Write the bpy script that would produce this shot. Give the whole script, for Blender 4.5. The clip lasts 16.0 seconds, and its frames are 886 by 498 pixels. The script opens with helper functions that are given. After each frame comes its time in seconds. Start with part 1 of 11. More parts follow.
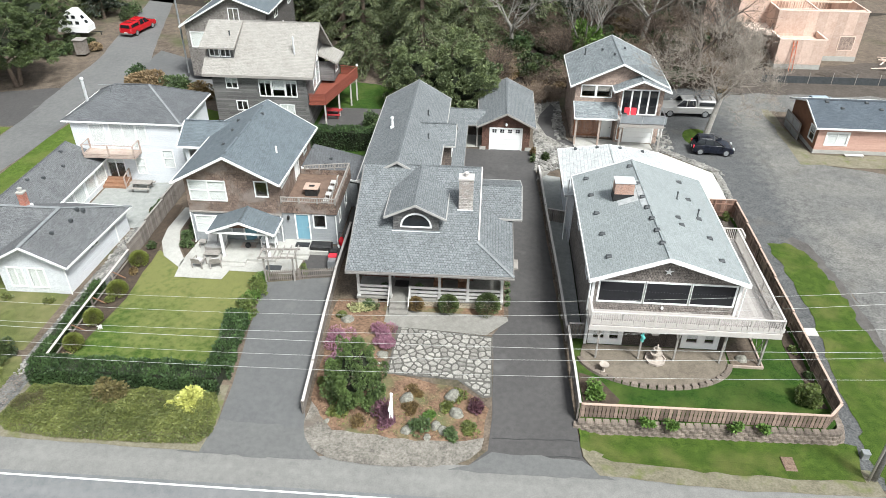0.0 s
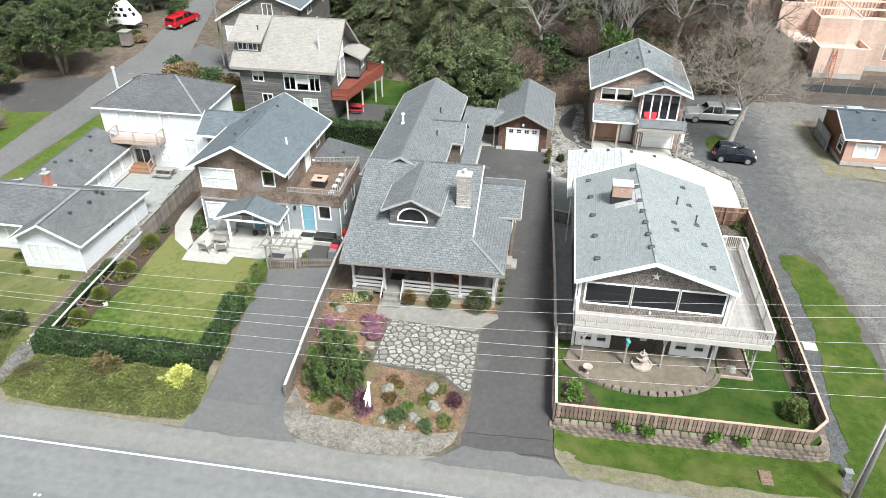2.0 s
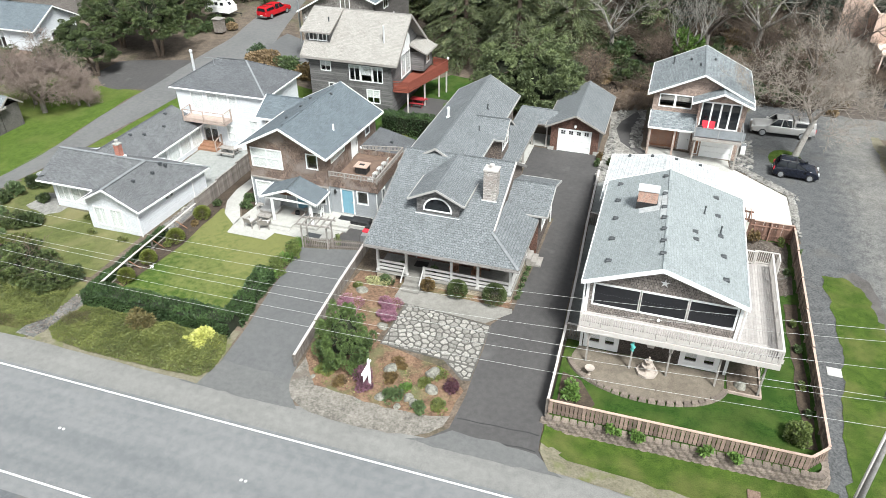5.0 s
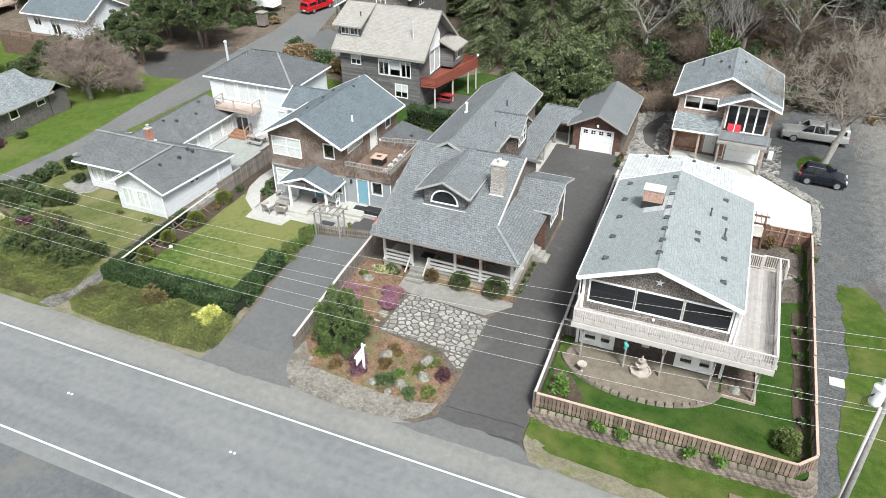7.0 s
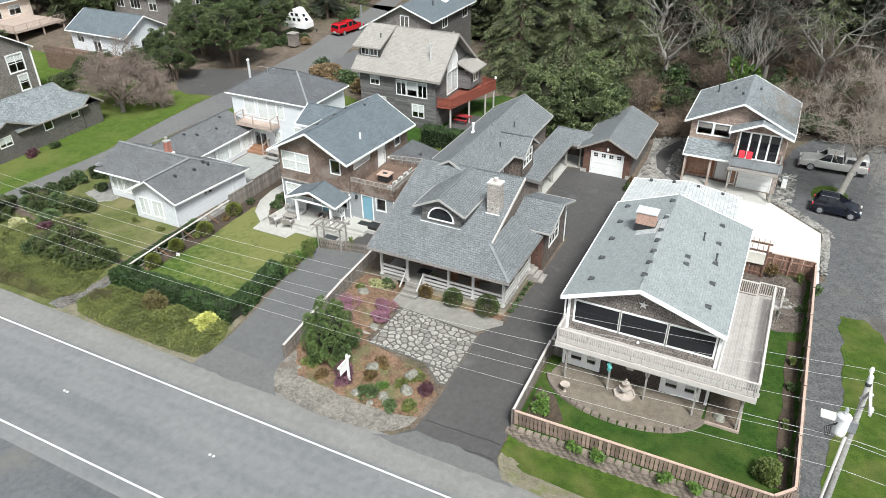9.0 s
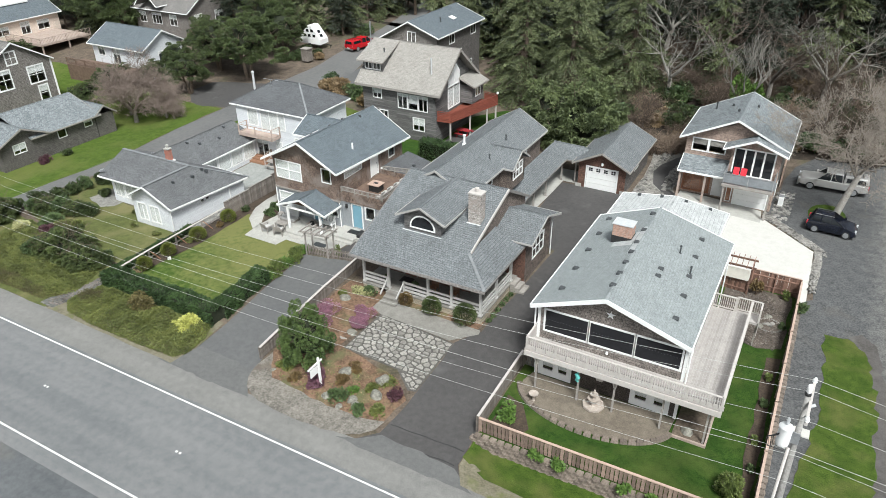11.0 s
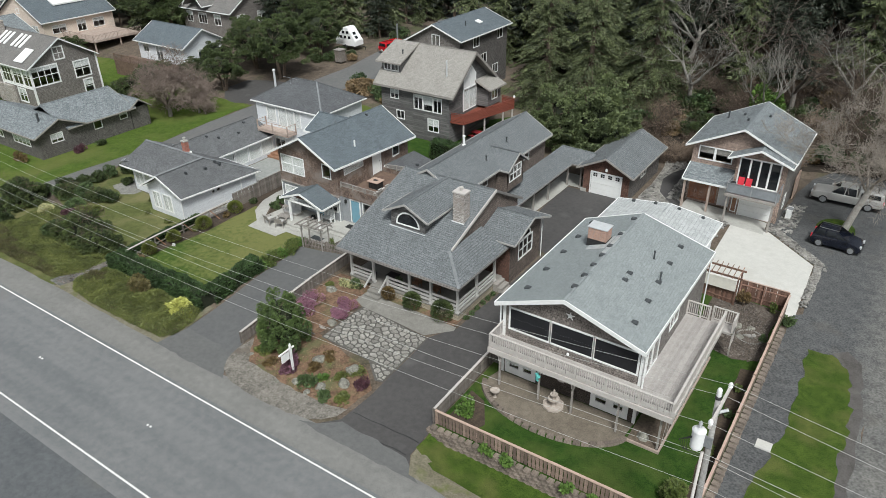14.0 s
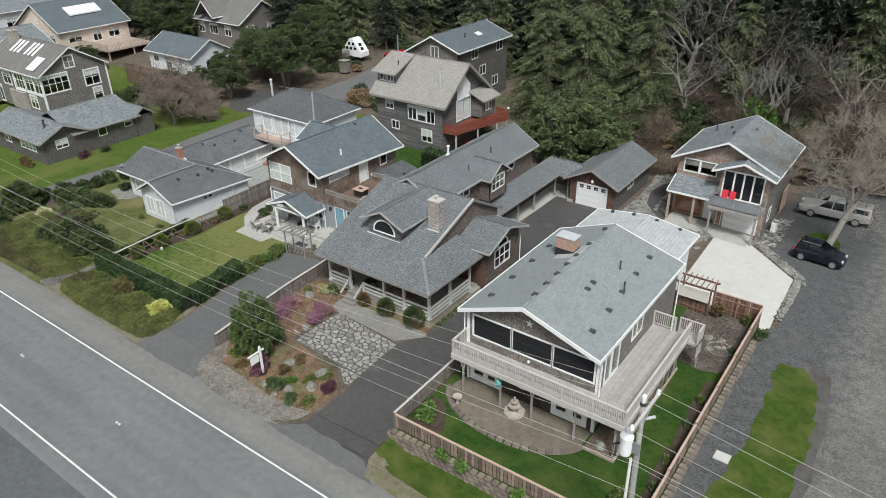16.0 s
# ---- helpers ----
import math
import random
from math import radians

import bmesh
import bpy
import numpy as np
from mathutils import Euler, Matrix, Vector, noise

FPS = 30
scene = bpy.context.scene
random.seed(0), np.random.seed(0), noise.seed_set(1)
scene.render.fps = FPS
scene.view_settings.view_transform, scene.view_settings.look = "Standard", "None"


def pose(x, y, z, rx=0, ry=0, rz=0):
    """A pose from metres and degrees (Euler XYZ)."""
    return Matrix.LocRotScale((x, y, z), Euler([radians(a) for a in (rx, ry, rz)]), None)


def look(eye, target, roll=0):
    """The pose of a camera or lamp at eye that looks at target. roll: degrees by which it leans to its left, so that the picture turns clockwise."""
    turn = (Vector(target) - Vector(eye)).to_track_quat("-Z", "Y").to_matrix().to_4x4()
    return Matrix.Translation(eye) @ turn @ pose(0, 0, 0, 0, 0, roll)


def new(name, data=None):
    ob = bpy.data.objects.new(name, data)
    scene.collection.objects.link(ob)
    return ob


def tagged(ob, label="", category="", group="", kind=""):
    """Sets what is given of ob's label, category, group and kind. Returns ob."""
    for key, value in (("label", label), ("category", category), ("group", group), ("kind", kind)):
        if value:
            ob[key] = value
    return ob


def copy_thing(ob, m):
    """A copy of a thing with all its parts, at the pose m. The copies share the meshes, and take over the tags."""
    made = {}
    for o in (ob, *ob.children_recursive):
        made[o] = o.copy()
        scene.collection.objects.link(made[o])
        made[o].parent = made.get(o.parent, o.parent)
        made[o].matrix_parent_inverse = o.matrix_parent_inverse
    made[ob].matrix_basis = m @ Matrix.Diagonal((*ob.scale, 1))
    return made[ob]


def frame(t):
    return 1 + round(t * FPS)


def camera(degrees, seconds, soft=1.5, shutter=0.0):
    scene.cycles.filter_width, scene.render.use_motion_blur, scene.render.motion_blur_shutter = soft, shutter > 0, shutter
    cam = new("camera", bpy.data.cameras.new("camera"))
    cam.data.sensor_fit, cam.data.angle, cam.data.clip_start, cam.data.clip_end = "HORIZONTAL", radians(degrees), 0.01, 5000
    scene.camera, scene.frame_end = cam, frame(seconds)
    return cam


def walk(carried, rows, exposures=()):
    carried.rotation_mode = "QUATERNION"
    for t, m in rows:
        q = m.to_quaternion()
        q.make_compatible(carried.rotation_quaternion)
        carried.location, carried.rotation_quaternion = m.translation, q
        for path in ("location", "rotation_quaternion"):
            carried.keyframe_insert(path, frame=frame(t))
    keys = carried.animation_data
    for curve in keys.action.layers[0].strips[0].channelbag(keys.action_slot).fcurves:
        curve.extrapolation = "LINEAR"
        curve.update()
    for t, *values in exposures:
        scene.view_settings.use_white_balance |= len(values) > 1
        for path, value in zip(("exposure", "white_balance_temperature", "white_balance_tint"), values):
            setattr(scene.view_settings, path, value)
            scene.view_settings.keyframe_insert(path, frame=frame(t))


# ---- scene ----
cam = camera(64.2, 16.0, 0.8)
METRES, EYE, TILT, LEAN, TURN = 26.5, 29.0, -91.25, 4.1, 1.0
ROWS = [
    (0.0, 0.0, 0.0, 0.0, -4.61, 57.36, -2.96),
    (0.5, 0.0346, -0.0007, -0.0022, -4.6, 57.4, -4.0),
    (1.0, 0.0695, -0.0017, -0.0043, -4.59, 57.43, -5.13),
    (1.5, 0.1038, -0.0037, -0.007, -4.6, 57.47, -6.41),
    (2.0, 0.1368, -0.0076, -0.0094, -4.58, 57.48, -7.81),
    (2.5, 0.1691, -0.0119, -0.0117, -4.57, 57.5, -9.29),
    (3.0, 0.2005, -0.0161, -0.0135, -4.55, 57.51, -10.73),
    (3.5, 0.2307, -0.0188, -0.0153, -4.54, 57.51, -12.18),
    (4.0, 0.2606, -0.0206, -0.0167, -4.5, 57.51, -13.73),
    (6.5, 0.4065, -0.0244, -0.0139, -4.35, 57.48, -20.44),
    (7.0, 0.4352, -0.0258, -0.0104, -4.33, 57.48, -21.41),
    (7.5, 0.4641, -0.0277, -0.0059, -4.3, 57.51, -22.38),
    (8.0, 0.493, -0.03, -0.0001, -4.27, 57.71, -23.35),
    (8.5, 0.522, -0.0307, 0.0063, -4.25, 58.32, -24.29),
    (9.0, 0.5514, -0.0301, 0.0128, -4.24, 59.32, -25.21),
    (11.5, 0.7039, -0.0235, 0.054, -4.2, 60.96, -28.55),
    (12.0, 0.7343, -0.0277, 0.0643, -4.2, 60.95, -29.42),
    (12.5, 0.7648, -0.031, 0.0746, -4.18, 60.93, -30.29),
    (13.0, 0.7949, -0.0323, 0.085, -4.16, 60.97, -31.17),
    (13.5, 0.8247, -0.0327, 0.0954, -4.15, 61.05, -32.05),
    (14.0, 0.8541, -0.0329, 0.1063, -4.14, 61.26, -32.94),
    (14.5, 0.8834, -0.0345, 0.1179, -4.11, 61.47, -33.83),
    (15.0, 0.9124, -0.0378, 0.1298, -4.09, 61.7, -34.71),
    (15.5, 0.942, -0.0409, 0.1423, -4.09, 61.92, -34.89),
    (16.0, 0.9702, -0.0437, 0.1546, -4.09, 62.15, -34.92),
]
walk(cam, [(t, pose(0, 0, EYE, TILT, LEAN, TURN) @ pose(METRES * x, METRES * y, METRES * z, 90 + pitch, roll, yaw)) for t, x, y, z, yaw, pitch, roll in ROWS],
     [(t, e, 6200, 5) for t, e in ((0, 0.95), (2, 1.03), (4.2, 1.06), (6.5, 0.93), (8, 0.86), (9, 0.78), (11.5, 0.54), (12.5, 0.36), (14, 0.16), (16, 0.14))])

# ---- world and light: a bright overcast day ----
world = bpy.data.worlds.new("overcast_sky")
scene.world = world
world.use_nodes = True
wn, wl = world.node_tree.nodes, world.node_tree.links
sky = wn.new("ShaderNodeTexSky")
sky.sky_type, sky.sun_disc = "NISHITA", False
sky.sun_elevation, sky.sun_rotation = radians(54), radians(140)
sky.air_density, sky.dust_density = 1.0, 4.0
grey_sky = wn.new("ShaderNodeHueSaturation")
grey_sky.inputs["Saturation"].default_value = 0.22
wl.new(sky.outputs[0], grey_sky.inputs["Color"])
wl.new(grey_sky.outputs[0], wn["Background"].inputs[0])
wn["Background"].inputs[1].default_value = 0.087
sun = new("sun", bpy.data.lights.new("sun", "SUN"))
sun.data.energy, sun.data.angle, sun.data.color = 2.95, radians(14), (1.0, 0.97, 0.93)
sun.matrix_world = look((0, 0, 60), (-27, 32, 0))


# ---- materials ----
def nodes_of(name):
    m = bpy.data.materials.new(name)
    m.use_nodes = True
    return m, m.node_tree.nodes, m.node_tree.links, m.node_tree.nodes["Principled BSDF"]


def coords(n, l):
    return n.new("ShaderNodeTexCoord").outputs["Object"]


def noise_node(n, l, vec, scale, detail=4.0):
    t = n.new("ShaderNodeTexNoise")
    t.inputs["Scale"].default_value, t.inputs["Detail"].default_value = scale, detail
    l.new(vec, t.inputs["Vector"])
    return t.outputs["Fac"]


def maths(n, l, op, a, b=None, c=None):
    t = n.new("ShaderNodeMath")
    t.operation = op
    for i, v in enumerate((a, b, c)):
        if v is None:
            continue
        if isinstance(v, (int, float)):
            t.inputs[i].default_value = v
        else:
            l.new(v, t.inputs[i])
    return t.outputs[0]


def mixed(n, l, fac, a, b, blend="MIX"):
    t = n.new("ShaderNodeMix")
    t.data_type, t.blend_type = "RGBA", blend
    for k, v in ((0, fac), (6, a), (7, b)):
        if isinstance(v, (int, float)):
            t.inputs[k].default_value = v
        elif isinstance(v, tuple):
            t.inputs[k].default_value = (*v, 1)
        else:
            l.new(v, t.inputs[k])
    return t.outputs[2]


def spread(n, l, fac, lo, hi):
    t = n.new("ShaderNodeMapRange")
    t.inputs[1].default_value, t.inputs[2].default_value = lo, hi
    l.new(fac, t.inputs[0])
    return t.outputs[0]


def bumped(n, l, b, height, strength, distance=0.02):
    t = n.new("ShaderNodeBump")
    t.inputs["Strength"].default_value, t.inputs["Distance"].default_value = strength, distance
    l.new(height, t.inputs["Height"])
    l.new(t.outputs[0], b.inputs["Normal"])


def plain(name, c1, c2, big=0.4, small=8.0, rough=0.8, bump=0.25, metal=0.0, rand=0.0, third=None, streak=0.0):
    """Two colours broken up at three scales; third: (colour, scale, from) stains of another colour."""
    m, n, l, b = nodes_of(name)
    vec = coords(n, l)
    fine = noise_node(n, l, vec, small, 6)
    fac = maths(n, l, "MULTIPLY_ADD", fine, 0.5, maths(n, l, "MULTIPLY", noise_node(n, l, vec, big, 6), 0.3))
    fac = maths(n, l, "MULTIPLY_ADD", noise_node(n, l, vec, (big * small) ** 0.5, 8), 0.4, fac)
    if streak:
        sc = n.new("ShaderNodeMapping")
        sc.inputs["Scale"].default_value = (0.03, 1.0, 1.0)
        l.new(vec, sc.inputs["Vector"])
        fac = maths(n, l, "MULTIPLY_ADD", maths(n, l, "SUBTRACT", noise_node(n, l, sc.outputs[0], 1.1, 5), 0.5), streak, fac)
    col = mixed(n, l, spread(n, l, fac, 0.46, 0.74), c1, c2)
    if third:
        col = mixed(n, l, spread(n, l, noise_node(n, l, vec, third[1]), third[2], third[2] + 0.18), col, third[0])
    if rand:
        info = n.new("ShaderNodeObjectInfo")
        hsv = n.new("ShaderNodeHueSaturation")
        l.new(maths(n, l, "MULTIPLY_ADD", info.outputs["Random"], rand, 1 - rand / 2), hsv.inputs["Value"])
        l.new(col, hsv.inputs["Color"])
        col = hsv.outputs[0]
    l.new(col, b.inputs["Base Color"])
    b.inputs["Roughness"].default_value, b.inputs["Metallic"].default_value = rough, metal
    if bump:
        bumped(n, l, b, fine, bump)
    return m


def coursed(name, c1, c2, joint, width, row, zscale=1.0, gap=0.012, rough=0.85, bump=0.6, stain=0.35, third=None):
    """Courses of shingles, shakes, boards or bricks that run level round a wall or across a roof."""
    m, n, l, b = nodes_of(name)
    vec = coords(n, l)
    sep = n.new("ShaderNodeSeparateXYZ")
    l.new(vec, sep.inputs[0])
    nrm = n.new("ShaderNodeSeparateXYZ")
    l.new(n.new("ShaderNodeNewGeometry").outputs["True Normal"], nrm.inputs[0])
    side = maths(n, l, "GREATER_THAN", maths(n, l, "ABSOLUTE", nrm.outputs[0]), maths(n, l, "ABSOLUTE", nrm.outputs[1]))
    pick = n.new("ShaderNodeMix")
    l.new(side, pick.inputs[0]), l.new(sep.outputs[0], pick.inputs[2]), l.new(sep.outputs[1], pick.inputs[3])
    comb = n.new("ShaderNodeCombineXYZ")
    l.new(pick.outputs[0], comb.inputs[0])
    l.new(maths(n, l, "MULTIPLY", sep.outputs[2], zscale), comb.inputs[1])
    br = n.new("ShaderNodeTexBrick")
    for k, v in (("Scale", 1.0), ("Mortar Size", gap), ("Brick Width", width), ("Row Height", row), ("Mortar Smooth", 0.3)):
        br.inputs[k].default_value = v
    for k, v in (("Color1", c1), ("Color2", c2), ("Mortar", joint)):
        br.inputs[k].default_value = (*v, 1)
    l.new(comb.outputs[0], br.inputs["Vector"])
    fine = noise_node(n, l, vec, 14, 5)
    big = noise_node(n, l, vec, 0.7, 5)
    dark = mixed(n, l, maths(n, l, "MULTIPLY", spread(n, l, big, 0.4, 0.66), stain), br.outputs["Color"], tuple(v * 0.55 for v in c1))
    col = mixed(n, l, maths(n, l, "MULTIPLY", spread(n, l, fine, 0.42, 0.62), 0.42), dark, tuple(min(1, v * 1.5) for v in c2))
    if third:
        col = mixed(n, l, maths(n, l, "MULTIPLY", spread(n, l, noise_node(n, l, vec, third[1], 7), third[2], third[2] + 0.12), 0.6), col, third[0])
    l.new(col, b.inputs["Base Color"])
    b.inputs["Roughness"].default_value = rough
    bumped(n, l, b, maths(n, l, "SUBTRACT", maths(n, l, "MULTIPLY", fine, 0.3), br.outputs["Fac"]), bump, 0.02)
    return m


def leafy(name, c1, c2, rough=0.6):
    m, n, l, b = nodes_of(name)
    geo = n.new("ShaderNodeNewGeometry")
    big = noise_node(n, l, coords(n, l), 0.9, 3)
    fac = maths(n, l, "MULTIPLY_ADD", geo.outputs["Random Per Island"], 0.52, maths(n, l, "MULTIPLY", spread(n, l, big, 0.36, 0.64), 0.48))
    l.new(mixed(n, l, fac, tuple(v * 0.62 for v in c1), tuple(v * 1.06 for v in c2)), b.inputs["Base Color"])
    b.inputs["Roughness"].default_value = rough
    return m


def clear_glass(name, tint):
    m, n, l, b = nodes_of(name)
    tr, gl, mx, fr = n.new("ShaderNodeBsdfTransparent"), n.new("ShaderNodeBsdfGlossy"), n.new("ShaderNodeMixShader"), n.new("ShaderNodeLayerWeight")
    tr.inputs[0].default_value = (*tint, 1)
    gl.inputs["Roughness"].default_value = 0.03
    fr.inputs[0].default_value = 0.5
    gloss = maths(n, l, "MULTIPLY_ADD", maths(n, l, "POWER", fr.outputs["Facing"], 4.0), 0.85, 0.05)
    l.new(gloss, mx.inputs[0]), l.new(tr.outputs[0], mx.inputs[1]), l.new(gl.outputs[0], mx.inputs[2])
    l.new(mx.outputs[0], n["Material Output"].inputs[0])
    return m


ASPHALT = plain("worn_asphalt", (0.13, 0.135, 0.14), (0.2, 0.2, 0.2), 0.15, 30, 0.9, 0.2, third=((0.16, 0.155, 0.145), 0.3, 0.62), streak=0.4)
STREET = plain("street_asphalt", (0.112, 0.112, 0.112), (0.168, 0.166, 0.162), 0.2, 30, 0.9, 0.2, third=((0.1, 0.1, 0.1), 0.25, 0.62))
WALK = plain("warm_grey_concrete", (0.18, 0.17, 0.152), (0.27, 0.258, 0.236), 0.5, 12, 0.85, 0.15)
PORCH_PAINT = plain("pale_porch_paint", (0.45, 0.437, 0.42), (0.57, 0.556, 0.538), 0.6, 12, 0.6, 0.1)
SHOULDER = plain("sandy_asphalt", (0.155, 0.152, 0.145), (0.225, 0.22, 0.208), 0.3, 18, 0.95, 0.25, streak=0.25)
DRIVE = plain("dark_driveway_asphalt", (0.054, 0.051, 0.051), (0.085, 0.08, 0.078), 0.3, 34, 0.85, 0.3, third=((0.12, 0.117, 0.113), 0.45, 0.6))
WORN_DRIVE = plain("worn_driveway_asphalt", (0.096, 0.097, 0.099), (0.135, 0.134, 0.134), 0.3, 34, 0.88, 0.3, third=((0.18, 0.175, 0.165), 0.35, 0.62))
APRON = plain("sandy_driveway_mouth", (0.104, 0.104, 0.104), (0.148, 0.146, 0.143), 0.5, 30, 0.92, 0.3)
SANDY = plain("brown_sandy_gravel", (0.1, 0.09, 0.077), (0.27, 0.248, 0.218), 0.7, 9, 0.95, 0.5, third=((0.13, 0.105, 0.085), 0.6, 0.55))
# humus brown, darkened further to stand in for shade under the trees
SHADED_HUMUS = plain("shade_darkened_humus", (0.014, 0.011, 0.008), (0.05, 0.038, 0.027), 0.5, 6, 0.95, 0.8)
TAR = plain("crack_filler", (0.02, 0.02, 0.022), (0.04, 0.04, 0.04), 2, 20, 0.6, 0.1)
PAINT = plain("road_paint", (0.62, 0.62, 0.6), (0.8, 0.8, 0.78), 1, 20, 0.7, 0.1)
GRAVEL_PALE = plain("pale_gravel", (0.13, 0.127, 0.118), (0.31, 0.3, 0.28), 0.5, 14, 0.95, 0.5)
MOTTLED = plain("mottled_dark_gravel", (0.05, 0.05, 0.048), (0.21, 0.205, 0.195), 0.5, 7, 0.95, 0.8)
GRAVEL = plain("grey_gravel", (0.075, 0.08, 0.085), (0.135, 0.14, 0.146), 0.3, 26, 0.95, 0.5, third=((0.15, 0.142, 0.128), 0.25, 0.58))
BROWN_GRAVEL = plain("brown_stony_soil", (0.035, 0.027, 0.021), (0.145, 0.118, 0.098), 0.7, 11, 0.95, 0.8)
DAMP_LANE = plain("damp_dark_asphalt", (0.062, 0.056, 0.052), (0.115, 0.106, 0.1), 0.4, 14, 0.9, 0.4, third=((0.15, 0.14, 0.128), 0.5, 0.6))
ROCKS = plain("river_rock", (0.09, 0.085, 0.075), (0.38, 0.36, 0.33), 1.0, 9, 0.9, 0.7)
EARTH = plain("leaf_litter_earth", (0.06, 0.046, 0.034), (0.17, 0.132, 0.1), 0.3, 7, 0.95, 0.5, third=((0.06, 0.075, 0.025), 0.16, 0.55))
MULCH = plain("bark_mulch", (0.07, 0.041, 0.025), (0.25, 0.155, 0.1), 0.6, 7, 0.95, 0.8, third=((0.115, 0.125, 0.055), 0.7, 0.53))
SOIL = plain("dark_bed_soil", (0.035, 0.025, 0.018), (0.09, 0.065, 0.045), 0.6, 12, 0.95, 0.5)



def lane_ground():
    """Dark parking gravel that wears into a pale driven lane, with a ragged edge between them and damp brown patches."""
    m, n, l, b = nodes_of("gravel_and_lane")
    vec = coords(n, l)
    sep = n.new("ShaderNodeSeparateXYZ")
    l.new(vec, sep.inputs[0])
    fine, mid, far = noise_node(n, l, vec, 9, 10), noise_node(n, l, vec, 1.6, 10), noise_node(n, l, vec, 0.24, 6)
    grit = spread(n, l, maths(n, l, "MULTIPLY_ADD", mid, 0.3, maths(n, l, "MULTIPLY", fine, 0.7)), 0.38, 0.62)
    dark = mixed(n, l, grit, (0.05, 0.051, 0.053), (0.12, 0.121, 0.122))
    pale = mixed(n, l, grit, (0.105, 0.101, 0.093), (0.215, 0.207, 0.193))
    edge = maths(n, l, "MULTIPLY_ADD", maths(n, l, "ADD", mid, far), 2.6, maths(n, l, "SUBTRACT", sep.outputs[0], 2.6))
    worn = spread(n, l, edge, 23.6, 26.0)
    worn = maths(n, l, "MULTIPLY", worn, maths(n, l, "MULTIPLY_ADD", spread(n, l, far, 0.4, 0.62), -0.45, 1.0))
    col = mixed(n, l, worn, dark, pale)
    col = mixed(n, l, maths(n, l, "MULTIPLY", spread(n, l, noise_node(n, l, vec, 0.42, 6), 0.58, 0.74), 0.4), col, (0.125, 0.112, 0.094))
    l.new(col, b.inputs["Base Color"])
    b.inputs["Roughness"].default_value = 0.95
    bumped(n, l, b, fine, 0.4)
    return m


LANE_GROUND = lane_ground()


def turf(name, c1, c2, thin, far, amount=0.55, lean=None):
    """Mown grass: blades, tufts and thin patches, each at its own scale; lean: (x, y, length) of a line from which the lawn yellows towards the upper right."""
    m, n, l, b = nodes_of(name)
    vec = coords(n, l)
    tuft, blade, patch, clump = noise_node(n, l, vec, 2.6, 12), noise_node(n, l, vec, 19, 8), noise_node(n, l, vec, far, 8), noise_node(n, l, vec, 1.3, 9)
    fac = maths(n, l, "MULTIPLY_ADD", spread(n, l, blade, 0.36, 0.64), 0.55, maths(n, l, "MULTIPLY", spread(n, l, tuft, 0.38, 0.62), 0.45))
    col = mixed(n, l, fac, c1, c2)
    col = mixed(n, l, maths(n, l, "MULTIPLY", spread(n, l, clump, 0.48, 0.64), 0.4), col, tuple(0.9 * v for v in c1))
    dry = spread(n, l, patch, 0.48, 0.66)
    if lean:
        sep = n.new("ShaderNodeSeparateXYZ")
        l.new(vec, sep.inputs[0])
        along = maths(n, l, "ADD", maths(n, l, "MULTIPLY", maths(n, l, "SUBTRACT", sep.outputs[0], lean[0]), 0.45), maths(n, l, "MULTIPLY", maths(n, l, "SUBTRACT", sep.outputs[1], lean[1]), 0.9))
        dry = spread(n, l, maths(n, l, "MULTIPLY_ADD", maths(n, l, "ADD", patch, tuft), 1.3, maths(n, l, "DIVIDE", along, lean[2])), 1.35, 2.15)
    col = mixed(n, l, maths(n, l, "MULTIPLY", dry, amount), col, thin)
    l.new(col, b.inputs["Base Color"])
    b.inputs["Roughness"].default_value = 0.95
    b.inputs["Specular IOR Level"].default_value = 0.15
    bumped(n, l, b, maths(n, l, "ADD", blade, tuft), 1.0, 0.05)
    return m


LAWN = turf("roadside_turf", (0.027, 0.055, 0.008), (0.088, 0.13, 0.022), (0.135, 0.135, 0.045), 0.5, 0.5)
LAWN_YARD = turf("deep_green_turf", (0.014, 0.041, 0.006), (0.056, 0.104, 0.018), (0.098, 0.122, 0.032), 0.45, 0.5)
DRY_EDGE = plain("dry_grass_edge", (0.125, 0.112, 0.072), (0.225, 0.205, 0.15), 0.8, 9, 0.95, 0.5, third=((0.12, 0.135, 0.035), 0.9, 0.55))
LAWN_DRY = turf("patchy_turf", (0.034, 0.068, 0.012), (0.115, 0.162, 0.036), (0.225, 0.212, 0.085), 0.3, 0.62, (-23.0, 29.5, 9.5))
LAWN_PALE = turf("pale_worn_turf", (0.066, 0.084, 0.026), (0.155, 0.165, 0.062), (0.22, 0.195, 0.1), 0.3, 0.65)
GRASS_FAR = turf("meadow_turf", (0.05, 0.085, 0.013), (0.115, 0.165, 0.032), (0.16, 0.165, 0.055), 0.16)
CONCRETE = plain("pale_concrete", (0.34, 0.33, 0.305), (0.46, 0.45, 0.42), 0.5, 12, 0.85, 0.15, third=((0.29, 0.28, 0.255), 0.6, 0.6))
NEW_CONCRETE = plain("new_concrete", (0.5, 0.487, 0.455), (0.585, 0.57, 0.535), 0.3, 10, 0.8, 0.08, third=((0.48, 0.46, 0.42), 0.35, 0.6))
OLD_CONCRETE = plain("grey_court_concrete", (0.22, 0.23, 0.22), (0.34, 0.345, 0.33), 0.5, 10, 0.9, 0.2)
PAVER = plain("brown_pavers", (0.115, 0.094, 0.071), (0.205, 0.174, 0.138), 0.6, 14, 0.9, 0.3, third=((0.1, 0.085, 0.066), 0.5, 0.56))
STONE = plain("flagstone", (0.185, 0.175, 0.158), (0.36, 0.342, 0.312), 2.2, 12, 0.85, 0.5, rand=0.6)
